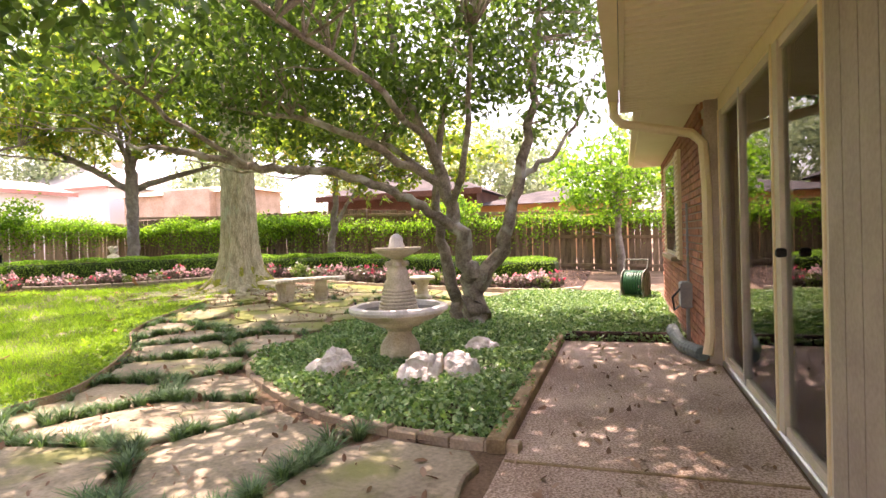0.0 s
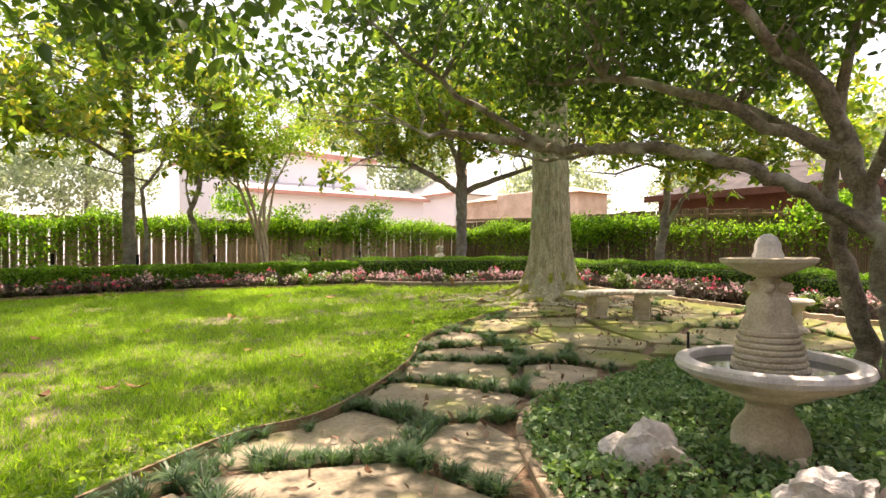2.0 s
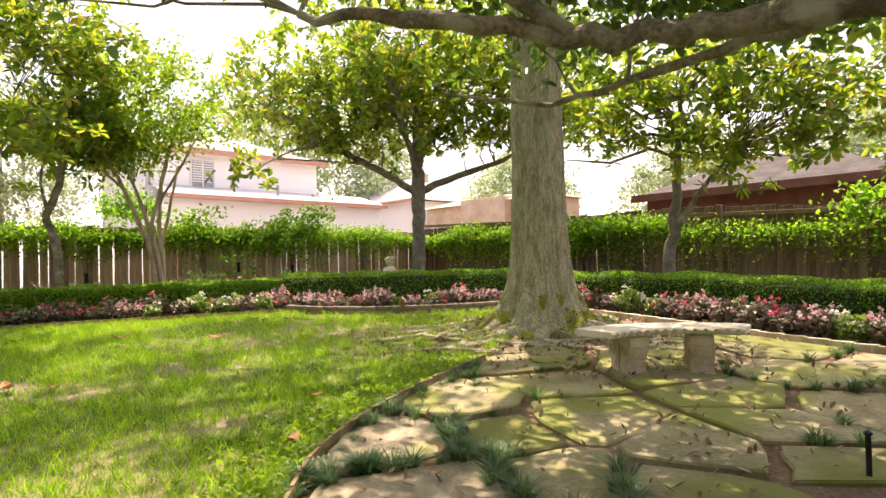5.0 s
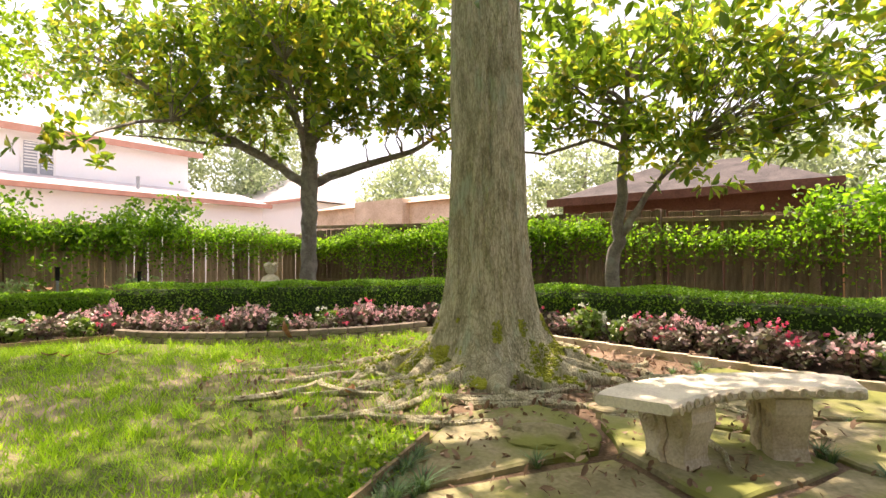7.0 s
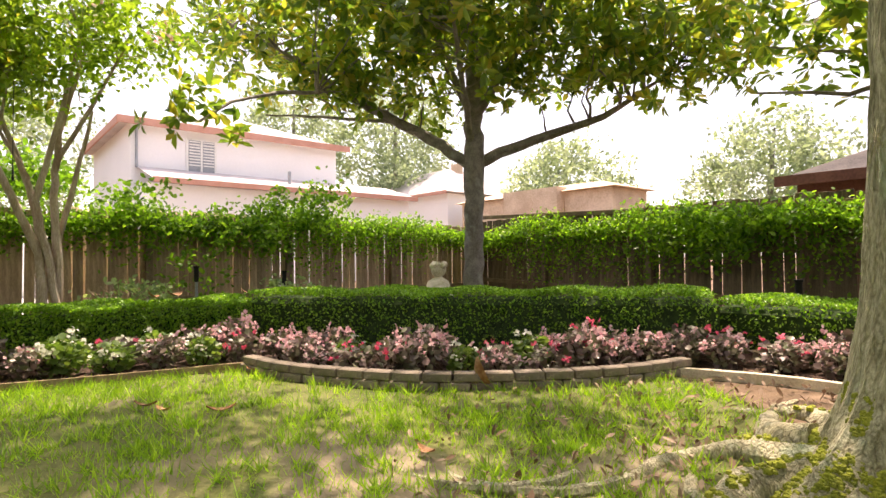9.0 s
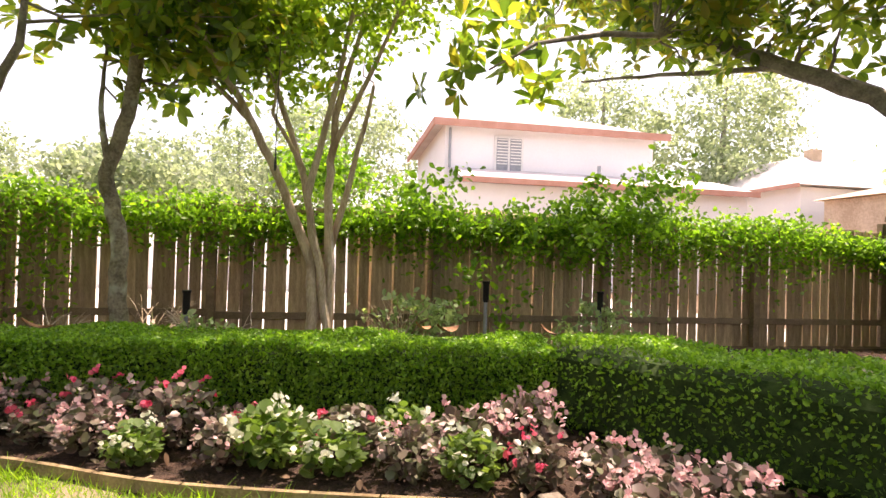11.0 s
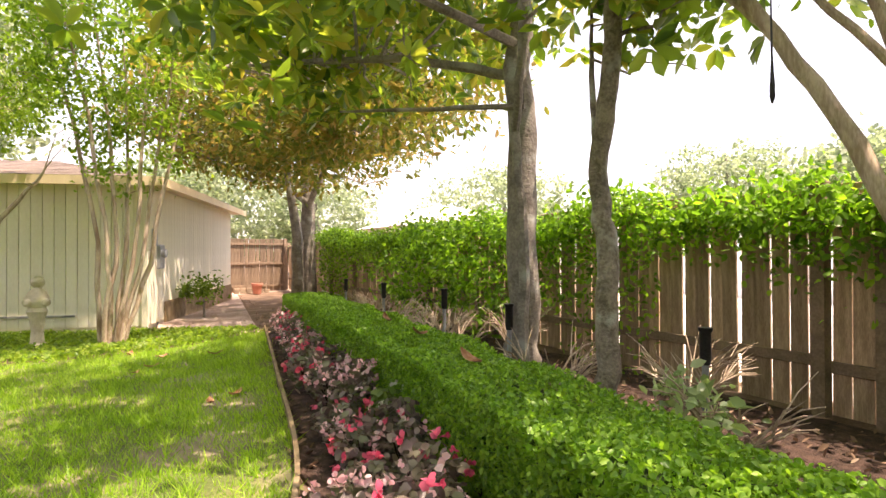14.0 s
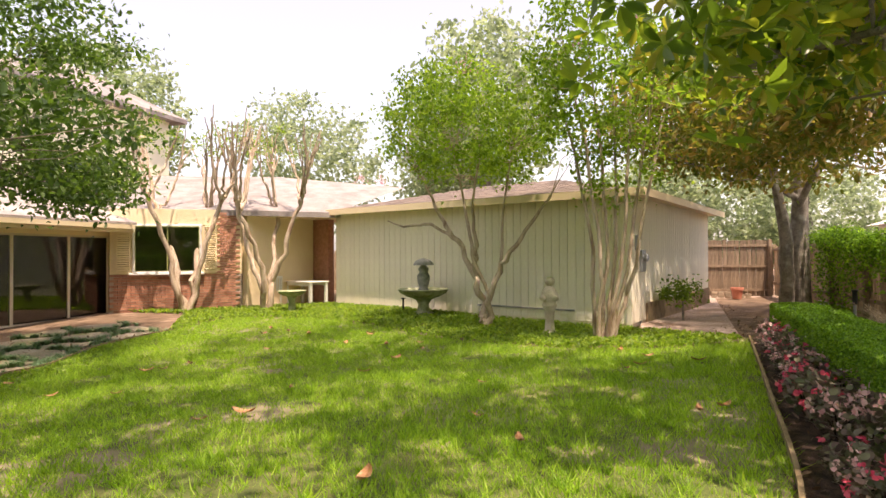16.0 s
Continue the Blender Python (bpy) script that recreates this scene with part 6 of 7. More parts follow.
part("rim", Geo().lathe([(0.45, 0.518), (0.475, 0.525), (0.485, 0.55), (0.475, 0.575), (0.44, 0.587), (0.405, 0.58), (0.395, 0.555), (0.395, 0.515)], n=56), CONCPALE, ft, "pale worn rim", smooth=True)
part("water", Geo().lathe([(0.395, 0.530), (0.394, 0.535)], n=40), WATER, ft, "still dark water")
base = Geo()
for k in range(7):
    z = 0.53 + 0.032 * k
    r = 0.185 - 0.007 * k
    m = 26
    for i in range(m):
        a = 6.283 * (i + 0.5 * (k % 2)) / m
        base.box((r * math.cos(a), r * math.sin(a), z + 0.012), (0.02, 0.044, 0.026), a, 0.006)
part("scale_base", base.lathe([(0.18, 0.53), (0.135, 0.76)], n=26), CONC, ft, "cast base of overlapping scales")
fig = Geo().lathe([(0.135, 0.75), (0.125, 0.80), (0.10, 0.84), (0.105, 0.90), (0.085, 0.94), (0.07, 0.97), (0.075, 1.01), (0.055, 1.03), (0.06, 1.05)], n=32, wob=0.09, lobes=5)
for i in range(5):
    a = 6.283 * i / 5
    fig.lathe([(0.005, -0.03), (0.03, -0.022), (0.04, 0), (0.03, 0.022), (0.005, 0.03)], (0.085 * math.cos(a), 0.085 * math.sin(a), 0.985), 12)
part("figure_column", fig, CONC, ft, smooth=True)
part("upper_bowl", Geo().lathe([(0.06, 1.035), (0.12, 1.06), (0.19, 1.095), (0.235, 1.12), (0.24, 1.14), (0.225, 1.145), (0.18, 1.125), (0.03, 1.11)], n=48, wob=0.025, lobes=12), CONC, ft, smooth=True)
part("finial", Geo().lathe([(0.075, 1.12), (0.078, 1.16), (0.066, 1.185), (0.064, 1.22), (0.048, 1.255), (0.02, 1.275), (0.004, 1.278)], n=28, wob=0.05, lobes=9), CONCPALE, ft, smooth=True)


# ---- rocks ----
def rock(name, label, at, size, seed, m=ROCK, group="white rocks"):
    bm = bmesh.new()
    bmesh.ops.create_icosphere(bm, subdivisions=4, radius=1.0)
    for v in bm.verts:
        p = v.co.copy()
        d = 1 + 0.32 * noise.noise(p * 1.1 + Vector((seed * 7.3, 0, 0))) + 0.14 * noise.noise(p * 2.9 + Vector((0, seed * 3.1, 0))) + 0.05 * noise.noise(p * 7 + Vector((0, 0, seed)))
        c = noise.cell(p * 1.7 + Vector((seed, seed, 0)))
        p *= d * (1 + 0.1 * (c - 0.5))
        v.co = Vector((p.x * size[0], p.y * size[1], max(p.z, -0.35) * size[2]))
    me = bpy.data.meshes.new(name)
    bm.to_mesh(me)
    bm.free()
    me.materials.append(m)
    me.polygons.foreach_set("use_smooth", [True] * len(me.polygons))
    me.set_sharp_from_angle(angle=radians(28))
    o = tagged(new(name, me), label, "rock", group)
    o.matrix_basis = pose(at[0], at[1], g(at[0], at[1]) + 0.35 * size[2] - 0.02 + (at[2] if len(at) > 2 else 0), 0, 0, seed * 47)
    return o


rock("white_rock", "rough white quartz rock in the groundcover", (-2.28, 4.32), (0.25, 0.19, 0.20), 1)
rock("white_rock", "rough white quartz rock beside the fountain", (-1.42, 4.25), (0.24, 0.2, 0.22), 2)
rock("white_rock", "rough white quartz rock beside the fountain", (-1.12, 4.42), (0.19, 0.17, 0.21), 3)
rock("white_rock", "small white quartz rock in the groundcover", (-1.2, 5.5), (0.19, 0.15, 0.13), 4)
rock("white_rock", "flat white rock in the groundcover", (-0.95, 4.75), (0.22, 0.14, 0.05), 5)
rock("flat_stone", "flat tan stone in the groundcover", (-1.75, 4.2), (0.18, 0.11, 0.04), 6, STONE, "flat stones")
rock("flat_stone", "flat tan stone in the groundcover", (-2.05, 4.95), (0.16, 0.1, 0.04), 7, STONE, "flat stones")
rock("tilted_flagstone", "loose tan flagstone lying against the roots", (-6.25, 8.3), (0.3, 0.2, 0.09), 8, MOSSTONE, "flat stones")

# ---- curved bench ----
BC, BR = (-4.50, 7.97), 1.15
bgz = g(-5.1, 8.3)
bn = thing("garden_bench", "curved cast-stone garden bench on two scrolled legs", "bench", (BC[0], BC[1], bgz))
prof = [(-0.2, 0.395), (-0.215, 0.41), (-0.215, 0.435), (-0.195, 0.455), (0.195, 0.455), (0.215, 0.435), (0.215, 0.41), (0.2, 0.395)]
seat = Geo()
vs, fs = [], []
N = 30
a0, a1 = radians(176), radians(102)
for i in range(N + 1):
    a = a0 + (a1 - a0) * i / N
    e = 1.0 if 1 < i < N - 1 else (0.97 if i in (1, N - 1) else 0.9)
    for r, z in prof:
        vs.append(((BR + r * e) * math.cos(a), (BR + r * e) * math.sin(a), 0.425 + (z - 0.425) * e))
n8 = len(prof)
for i in range(N):
    for k in range(n8):
        j = (k + 1) % n8
        fs.append((i * n8 + k, i * n8 + j, i * n8 + n8 + j, i * n8 + n8 + k))
fs += [tuple(range(n8)), tuple(N * n8 + k for k in range(n8 - 1, -1, -1))]
part("seat", seat.add(vs, fs), CREAMSTONE, bn, "pale worn seat slab", smooth=True)
for i in range(14):
    a = a0 + (a1 - a0) * (i + 0.5) / 14
    for sgn in (1, -1):
        r = BR + sgn * 0.217
        part("edge_ornament", Geo().lathe([(0.028, 0), (0.026, 0.008), (0.016, 0.01), (0.012, 0.004)], n=12), CONC, bn).matrix_basis = Matrix.Translation((r * math.cos(a), r * math.sin(a), 0.425)) @ Euler((0, radians(90) * sgn, a), "XYZ").to_matrix().to_4x4()
for adeg in (155, 122):
    a = radians(adeg)
    lg = Geo()
    sec = [(0.17, 0.0), (0.17, 0.05), (0.145, 0.07), (0.12, 0.12), (0.125, 0.19), (0.155, 0.26), (0.175, 0.32), (0.17, 0.37), (0.175, 0.40)]
    vs, fs = [], []
    for w, z in sec:
        d = 0.095 if z > 0.06 else 0.115
        for x, y in ((-w, -d), (-w * 0.5, -d * 1.1), (0, -d), (w * 0.5, -d * 1.1), (w, -d), (w, d), (w * 0.5, d * 1.1), (0, d), (-w * 0.5, d * 1.1), (-w, d)):
            vs.append((x, y, z))
    for q in range(len(sec) - 1):
        for k in range(10):
            fs.append((q * 10 + k, q * 10 + (k + 1) % 10, q * 10 + 10 + (k + 1) % 10, q * 10 + 10 + k))
    fs += [tuple(range(9, -1, -1)), tuple((len(sec) - 1) * 10 + k for k in range(10))]
    lg.add(vs, fs)
    leg = part("leg", lg, CONC, bn)
    leg.matrix_basis = Matrix.Translation((BR * math.cos(a), BR * math.sin(a), -0.02)) @ Euler((0, 0, a)).to_matrix().to_4x4()
    for sy in (-1, 1):
        for sx in (-1, 1):
            sc = [(sx * (0.085 + 0.05 * math.cos(t) * (1 - t / 16)), sy * 0.102, 0.28 + 0.055 * math.sin(t) * (1 - t / 16)) for t in [0.55 * k for k in range(20)]]
            part("scroll", Geo().tube(sc, [0.012] * 20, 6), CONC, leg, smooth=True)
        part("acanthus", Geo().tube([(0, sy * 0.1, 0.08), (0.02, sy * 0.112, 0.16), (-0.02, sy * 0.112, 0.24), (0, sy * 0.1, 0.34)], [0.02, 0.024, 0.02, 0.01], 6), CONC, leg, smooth=True)

st = thing("stone_stool", "small round cast-stone seat behind the fountain", "stool", (-3.35, 9.6, g(-3.35, 9.6)))
part("seat", Geo().lathe([(0.2, 0.36), (0.24, 0.37), (0.245, 0.41), (0.22, 0.43)], n=28), CONC, st, smooth=True)
part("pedestal", Geo().lathe([(0.17, 0), (0.17, 0.05), (0.11, 0.1), (0.10, 0.24), (0.15, 0.36)], n=24, wob=0.04, lobes=6), CONC, st, smooth=True)

# ---- flower beds ----
def plant(leafm, flm, seed, h=0.34, r=0.2, nf=14, label=""):
    rng = np.random.default_rng(seed)
    th = thing("begonia", label, "flower", (0, 0, -50), group="bedding begonias")
    n = 230
    d = rng.normal(size=(n, 3))
    d /= np.linalg.norm(d, axis=1)[:, None]
    P = d * np.array((r, r, h * 0.45)) * rng.uniform(0.55, 1.05, n)[:, None] + np.array((0, 0, h * 0.52))
    tagged(part("foliage", leaf_mesh("foliage", P, 0.058, leafm, rng, 0.9, 0.8, 0.08), leafm, th), kind="stuff")
    d = rng.normal(size=(nf, 3))
    d[:, 2] = np.abs(d[:, 2]) * 0.7
    d /= np.linalg.norm(d, axis=1)[:, None]
    C = d * np.array((r, r, h * 0.5)) * 1.08 + np.array((0, 0, h * 0.58))
    C = np.repeat(C, 5, 0) + rng.normal(size=(nf * 5, 3)) * 0.014
    tagged(part("blossom", leaf_mesh("blossom", C, 0.031, flm, rng, 1.05, 0.4), flm, th), kind="stuff")
    st_ = Geo()
    for i in range(6):
        a = 6.28 * i / 6
        st_.tube([(0, 0, 0), (0.5 * r * math.cos(a), 0.5 * r * math.sin(a), h * 0.6)], [0.008, 0.005], 5)
    tagged(part("stem", st_, MULCH, th), kind="stuff")
    return th


kinds = [plant(LF_BRONZE, FL_RED, 1, nf=11, label="bronze-leaved begonia with red blossoms"), plant(LF_BRONZE, FL_PINK, 2, nf=12, label="bronze-leaved begonia with pink blossoms"),
         plant(LF_GREENB, FL_WHITE, 3, nf=9, label="green-leaved begonia with white blossoms"), plant(LF_BRONZE, FL_PINK, 4, nf=26, label="begonia covered in pale pink blossoms"),
         plant(LF_BRONZE, FL_RED, 5, nf=4, label="bronze-leaved begonia with few blossoms")]
rng = np.random.default_rng(23)
used = [0] * 5


def put_plant(k, x, y):
    s = rng.uniform(0.75, 1.08)
    m = Matrix.Translation((x, y, g(x, y) + 0.015)) @ Euler((0, 0, rng.uniform(0, 6.28))).to_matrix().to_4x4()
    if used[k] == 0:
        o = kinds[k]
        o.matrix_basis = m
    else:
        o = copy_thing(kinds[k], m)
    o.scale = (s, s, s * rng.uniform(0.85, 1.15))
    used[k] += 1


for pts, side, pk in ((BED_LEFT, 1, [0.26, 0.27, 0.2, 0.07, 0.2]), (BRICKARC, 1, [0.2, 0.16, 0.2, 0.3, 0.14]), (BED_RIGHT, 1, [0.24, 0.2, 0.24, 0.2, 0.12])):
    offs = (0.32, 0.62) if pts is BED_LEFT else (0.34, 0.68)
    for oi, off in enumerate(offs):
        for x, y, a in along(pts, 0.37):
            sg = -1 if pts is BED_LEFT else 1
            xx, yy = x - math.sin(a) * off * sg + rng.normal(0, 0.04), y + math.cos(a) * off * sg + rng.normal(0, 0.04)
            if math.hypot(xx - OK_[0], yy - OK_[1]) < 1.35:
                continue
            put_plant(int(rng.choice(5, p=pk)), xx, yy)


# bare twiggy shrubs behind the hedge
def twig_shrub(x, y, seed):
    rng = np.random.default_rng(seed)
    th = thing("bare_shrub", "leafless tan twiggy shrub behind the hedge", "shrub", (x, y, g(x, y)), group="bare shrubs")
    q = Geo()
    for i in range(14):
        a = rng.uniform(0, 6.28)
        p = Vector((0.04 * math.cos(a), 0.04 * math.sin(a), 0))
        m_ = Vector((0.25 * math.cos(a), 0.25 * math.sin(a), rng.uniform(0.25, 0.45)))
        q.tube([p, m_ * 0.5 + Vector((0, 0, 0.05)), m_], [0.012, 0.01, 0.007], 5)
        for k in range(4):
            b = a + rng.uniform(-1.1, 1.1)
            e = m_ + Vector((0.25 * math.cos(b), 0.25 * math.sin(b), rng.uniform(0.05, 0.3)))
            q.tube([m_, (m_ + e) / 2 + Vector((0, 0, 0.03)), e], [0.006, 0.005, 0.002], 4)
    tagged(part("twigwork", q, BARKC, th), kind="stuff")


for i, (x, y) in enumerate(((-15.55, 6.4), (-15.4, 4.9), (-15.35, 3.4), (-15.75, 2.3), (-15.6, 1.3), (-15.9, 0.2), (-16.2, 5.6), (-16.4, 3.0), (-16.3, 1.5), (-16.1, -1.0), (-16.3, 8.3))):
    twig_shrub(x, y, 300 + i)
rng = np.random.default_rng(29)
scatter_leaves("low_shrub", "pale green low shrub with silvery leaves", blob_points(rng, [((-16.2, 8.4, 0.75), (0.5, 0.6, 0.35), 24, 26), ((-16.3, 10.8, 0.7), (0.4, 0.7, 0.35), 20, 26), ((-15.3, 6.5, 0.7), (0.25, 0.4, 0.25), 10, 20)], 0.1), 0.08, LF_SILVER, rng, "shrub")
for i in range(26):
    x, y = -16.6 + rng.uniform(-.5, .6), rng.uniform(-1, 13)
    rock("mulch_chunk", "chunk of bark mulch", (x, y), (0.06, 0.03, 0.02), 20 + i, TIMBER, "mulch chunks")

# fallen magnolia leaves
dl = Geo()
N = 9
for i in range(N):
    t = i / (N - 1)
    w = 0.035 * math.sin(math.pi * min(t * 0.97 + 0.02, 1)) ** 0.8
    dl.v += [((t - 0.5) * 0.17, -w, 0.012 + 0.03 * (t - 0.5) ** 2 * 4 + 0.012), ((t - 0.5) * 0.17, 0, 0.012 + 0.03 * (t - 0.5) ** 2 * 4), ((t - 0.5) * 0.17, w, 0.012 + 0.03 * (t - 0.5) ** 2 * 4 + 0.012)]
for i in range(N - 1):
    dl.f += [(3 * i, 3 * i + 3, 3 * i + 4, 3 * i + 1), (3 * i + 1, 3 * i + 4, 3 * i + 5, 3 * i + 2)]
dlm = dl.mesh("dead_leaf", DEADLEAF, True)


def dead(x, y, z=None, s=1.0, tilt=0.0, rz=None):
    o = tagged(new("dead_leaf", dlm), "curled brown fallen magnolia leaf", "leaf", "fallen leaves")
    o.matrix_basis = Matrix.Translation((x, y, (g(x, y) + 0.035) if z is None else z)) @ Euler((rng.uniform(-.3, .3), tilt, rng.uniform(0, 6.28) if rz is None else rz)).to_matrix().to_4x4() @ Matrix.Scale(s, 4)


for i in range(55):
    x, y = rng.uniform(-14, -4.5), rng.uniform(-2, 9.5)
    if in_lawn(x, y):
        dead(x, y, s=rng.uniform(0.7, 1.25))
for i in range(70):
    x, y = rng.uniform(-7, -0.2), rng.uniform(1.8, 10)
    if in_path(x, y):
        dead(x, y, g(x, y) + 0.055, rng.uniform(0.25, 0.6))
for x, y in ((-14.25, 9.35), (-14.4, 5.4), (-14.6, 4.2), (-14.75, 3.1), (-14.5, 8.3)):
    dead(x, y, g(x, y) + 0.585, 1.2, 0.3)
dead(-14.21, 8.46, 0.92, 1.5, 0.12, 2.19)
dead(-10.2, 9.55, g(-10.2, 9.55) + 0.12, 1.6, -1.1)
dead(-9.0, 4.3, s=1.4)
dead(-10.9, 5.6, s=1.3)

# dry leaf litter on path, mulch and roots
rng = np.random.default_rng(31)
L_ = []
for n_, x0, x1, y0, y1, ok in ((2600, -7.5, -0.5, -0.5, 10.8, in_path), (11000, -17.2, -0.6, -2, 15.5, in_bed), (1500, -15.6, -12.4, -14, -1.3, None)):
    for k in range(n_):
        x, y = rng.uniform(x0, x1), rng.uniform(y0, y1)
        if ok is None or ok(x, y):
            L_.append((x, y, g(x, y) + (0.055 if ok is in_path else 0.04)))
for k in range(2600):
    a, r = rng.uniform(0, 6.28), rng.uniform(0.5, 2.6)
    x, y = OK_[0] + r * math.cos(a), OK_[1] + r * math.sin(a)
    L_.append((x, y, g(x, y) + 0.04))
for k in range(900):
    L_.append((rng.uniform(-0.4, 1.0), rng.uniform(-0.3, 6.2) , 0.022)) if rng.random() < 0.25 else None
tagged(part("leaf_litter", leaf_mesh("leaf_litter", L_, 0.055, LITTER, rng, 0.4, 1.2, 0.06, 0.6), LITTER), "scattered dry brown leaf litter", "leaf litter", kind="stuff")

# path lights on stakes
def lamp(x, y, h, grp="stake lights"):
    th = thing("path_light", "black stake light on a grey pole", "lamp", (x, y, g(x, y)), group=grp)
    part("pole", Geo().tube([(0, 0, 0), (0, 0, h - 0.2)], [0.022, 0.022], 10), GREYMETAL, th, smooth=True)
    part("head", Geo().lathe([(0.03, h - 0.24), (0.036, h - 0.2), (0.036, h - 0.03), (0.045, h - 0.02), (0.045, h), (0.02, h)], n=16), STEEL, th, smooth=True)


for x, y, h in ((-15.5, 4.25, 0.82), (-15.7, 2.6, 0.86), (-15.8, 0.4, 0.84), (-15.75, 6.1, 0.8), (-16.0, 9.25, 0.95), (-16.1, 10.7, 0.85), (-9.3, 13.6, 0.75), (-15.9, -1.8, 0.85)):
    lamp(x, y, h)
pole = thing("iron_stake", "short dark iron stake at the groundcover edge", "stake", (-3.6, 7.35, g(-3.6, 7.35)))
part("rod", Geo().tube([(0, 0, 0), (0, 0, 0.24)], [0.014, 0.014], 8), STEEL, pole)
part("cap", Geo().lathe([(0.02, 0.24), (0.022, 0.25), (0.004, 0.262)], n=10), STEEL, pole)


# dark seed pod hanging from a cord in the crape myrtle
hx, hy, hz = (-15.01, 7.00, 2.26)
pod = thing("hanging_pod", "slim dark dried pod hanging on a thin cord", "ornament", (hx, hy, hz))
part("cord", Geo().tube([(0, 0, 0.2), (0.005, 0, 0.5), (-0.02, 0.01, 1.3)], [0.005, 0.004, 0.004], 6), STEEL, pod)
part("pod", Geo().lathe([(0.004, 0.0), (0.012, 0.03), (0.011, 0.08), (0.007, 0.15), (0.004, 0.22)], n=10, wob=0.15, lobes=3), STEEL, pod, smooth=True)


# statues: plain single meshes
def statue(name, label, at, prof, extra, m, rz=0):
    q = Geo().lathe(prof, n=24, wob=0.06, lobes=3)
    for c, r in extra:
        q.lathe([(r * math.sin(math.pi * k / 8) + 0.002, -r * math.cos(math.pi * k / 8)) for k in range(9)], c, 16)
    o = part(name, q, m, None, label, True)
    tagged(o, label, "statue")
    o.matrix_basis = pose(at[0], at[1], g(at[0], at[1]) + (at[2] if len(at) > 2 else 0), 0, 0, rz)


statue("garden_statue", "weathered stone bust on a low block behind the hedge", (-12.5, 11.1, 0.0), [(0.24, 0), (0.24, 0.5), (0.2, 0.52), (0.2, 0.6), (0.16, 0.66), (0.13, 0.74), (0.05, 0.79), (0.05, 0.82)],
       [((0, 0, 0.88), 0.095), ((0.1, -0.1, 0.66), 0.11), ((-0.1, 0.1, 0.66), 0.11), ((0.2, -0.17, 0.62), 0.075), ((-0.2, 0.15, 0.62), 0.075), ((-0.02, -0.26, 0.58), 0.065), ((-0.14, -0.27, 0.56), 0.06), ((-0.26, -0.24, 0.55), 0.055)]
       + [((0.075 * math.cos(1.05 * k), 0.075 * math.sin(1.05 * k), 0.93 + 0.02 * (k % 2)), 0.042) for k in range(6)], CONC)
statue("garden_statue", "slim robed stone figure before the garage", (-10.98, -2.5), [(0.15, 0), (0.15, 0.06), (0.10, 0.1), (0.085, 0.3), (0.11, 0.5), (0.15, 0.6), (0.12, 0.66), (0.16, 0.74), (0.17, 0.82), (0.12, 0.92), (0.06, 0.97), (0.05, 1.0)],
       [((0, 0, 1.07), 0.1), ((0.12, 0.1, 0.75), 0.07), ((-0.12, 0.1, 0.75), 0.07)], CONC)

bb = thing("wall_fountain", "mossy scalloped fountain with a figure under an umbrella", "fountain", (-7.5, -4.65, g(-7.5, -4.65)))
part("pedestal", Geo().lathe([(0.26, 0), (0.26, 0.08), (0.17, 0.14), (0.14, 0.3), (0.2, 0.42), (0.28, 0.46)], n=28, wob=0.04, lobes=8), MOSSCONC, bb, smooth=True)
part("bowl", Geo().lathe([(0.2, 0.44), (0.4, 0.5), (0.58, 0.6), (0.64, 0.68), (0.62, 0.70), (0.5, 0.64), (0.1, 0.58)], n=48, wob=0.04, lobes=12), MOSSCONC, bb, "mossy green scalloped bowl", smooth=True)
part("figure", Geo().lathe([(0.12, 0.58), (0.13, 0.66), (0.1, 0.74), (0.14, 0.9), (0.15, 1.02), (0.1, 1.12), (0.12, 1.2), (0.08, 1.28), (0.03, 1.32)], n=20, wob=0.12, lobes=2), GREYCONC, bb, smooth=True)
part("umbrella", Geo().lathe([(0.27, 1.3), (0.26, 1.34), (0.2, 1.41), (0.1, 1.46), (0.01, 1.48)], n=24, wob=0.03, lobes=8), GREYCONC, bb, smooth=True)
sp_ = thing("garden_tap", "black garden tap on a short pipe by the garage", "tap", (-6.75, -5.1, g(-6.75, -5.1)))
part("pipe", Geo().tube([(0, 0, 0), (0, 0, 0.38), (0, 0.1, 0.4)], [0.025, 0.025, 0.02], 8), STEEL, sp_)
part("valve", Geo().lathe([(0.05, 0), (0.05, 0.02), (0.01, 0.03)], (0, 0, 0.38), 10), STEEL, sp_)
b2 = thing("bird_bath", "small mossy bird bath on the lawn edge", "bird bath", (-3.9, -4.2, g(-3.9, -4.2)))
part("pedestal", Geo().lathe([(0.2, 0), (0.2, 0.05), (0.1, 0.1), (0.08, 0.3), (0.13, 0.45)], n=24), MOSSCONC, b2, smooth=True)
part("bowl", Geo().lathe([(0.1, 0.44), (0.25, 0.48), (0.36, 0.56), (0.38, 0.6), (0.35, 0.6), (0.1, 0.53)], n=36), MOSSCONC, b2, smooth=True)


# white garden furniture
def wtable(at, rz):
    th = thing("garden_table", "white wooden garden table", "table", at, rz)
    for i in range(6):
        part("slat", Geo().box((0, -0.33 + 0.13 * i, 0.73), (1.3, 0.12, 0.03), 0, 0.005), WHITE, th)
    for x in (-0.58, 0.58):
        for y in (-0.3, 0.3):
            part("leg", Geo().box((x, y, 0.36), (0.08, 0.08, 0.72), 0, 0.006), WHITE, th)
    part("apron", Geo().box((0, 0.31, 0.66), (1.1, 0.03, 0.1)), WHITE, th)
    part("apron", Geo().box((0, -0.31, 0.66), (1.1, 0.03, 0.1)), WHITE, th)


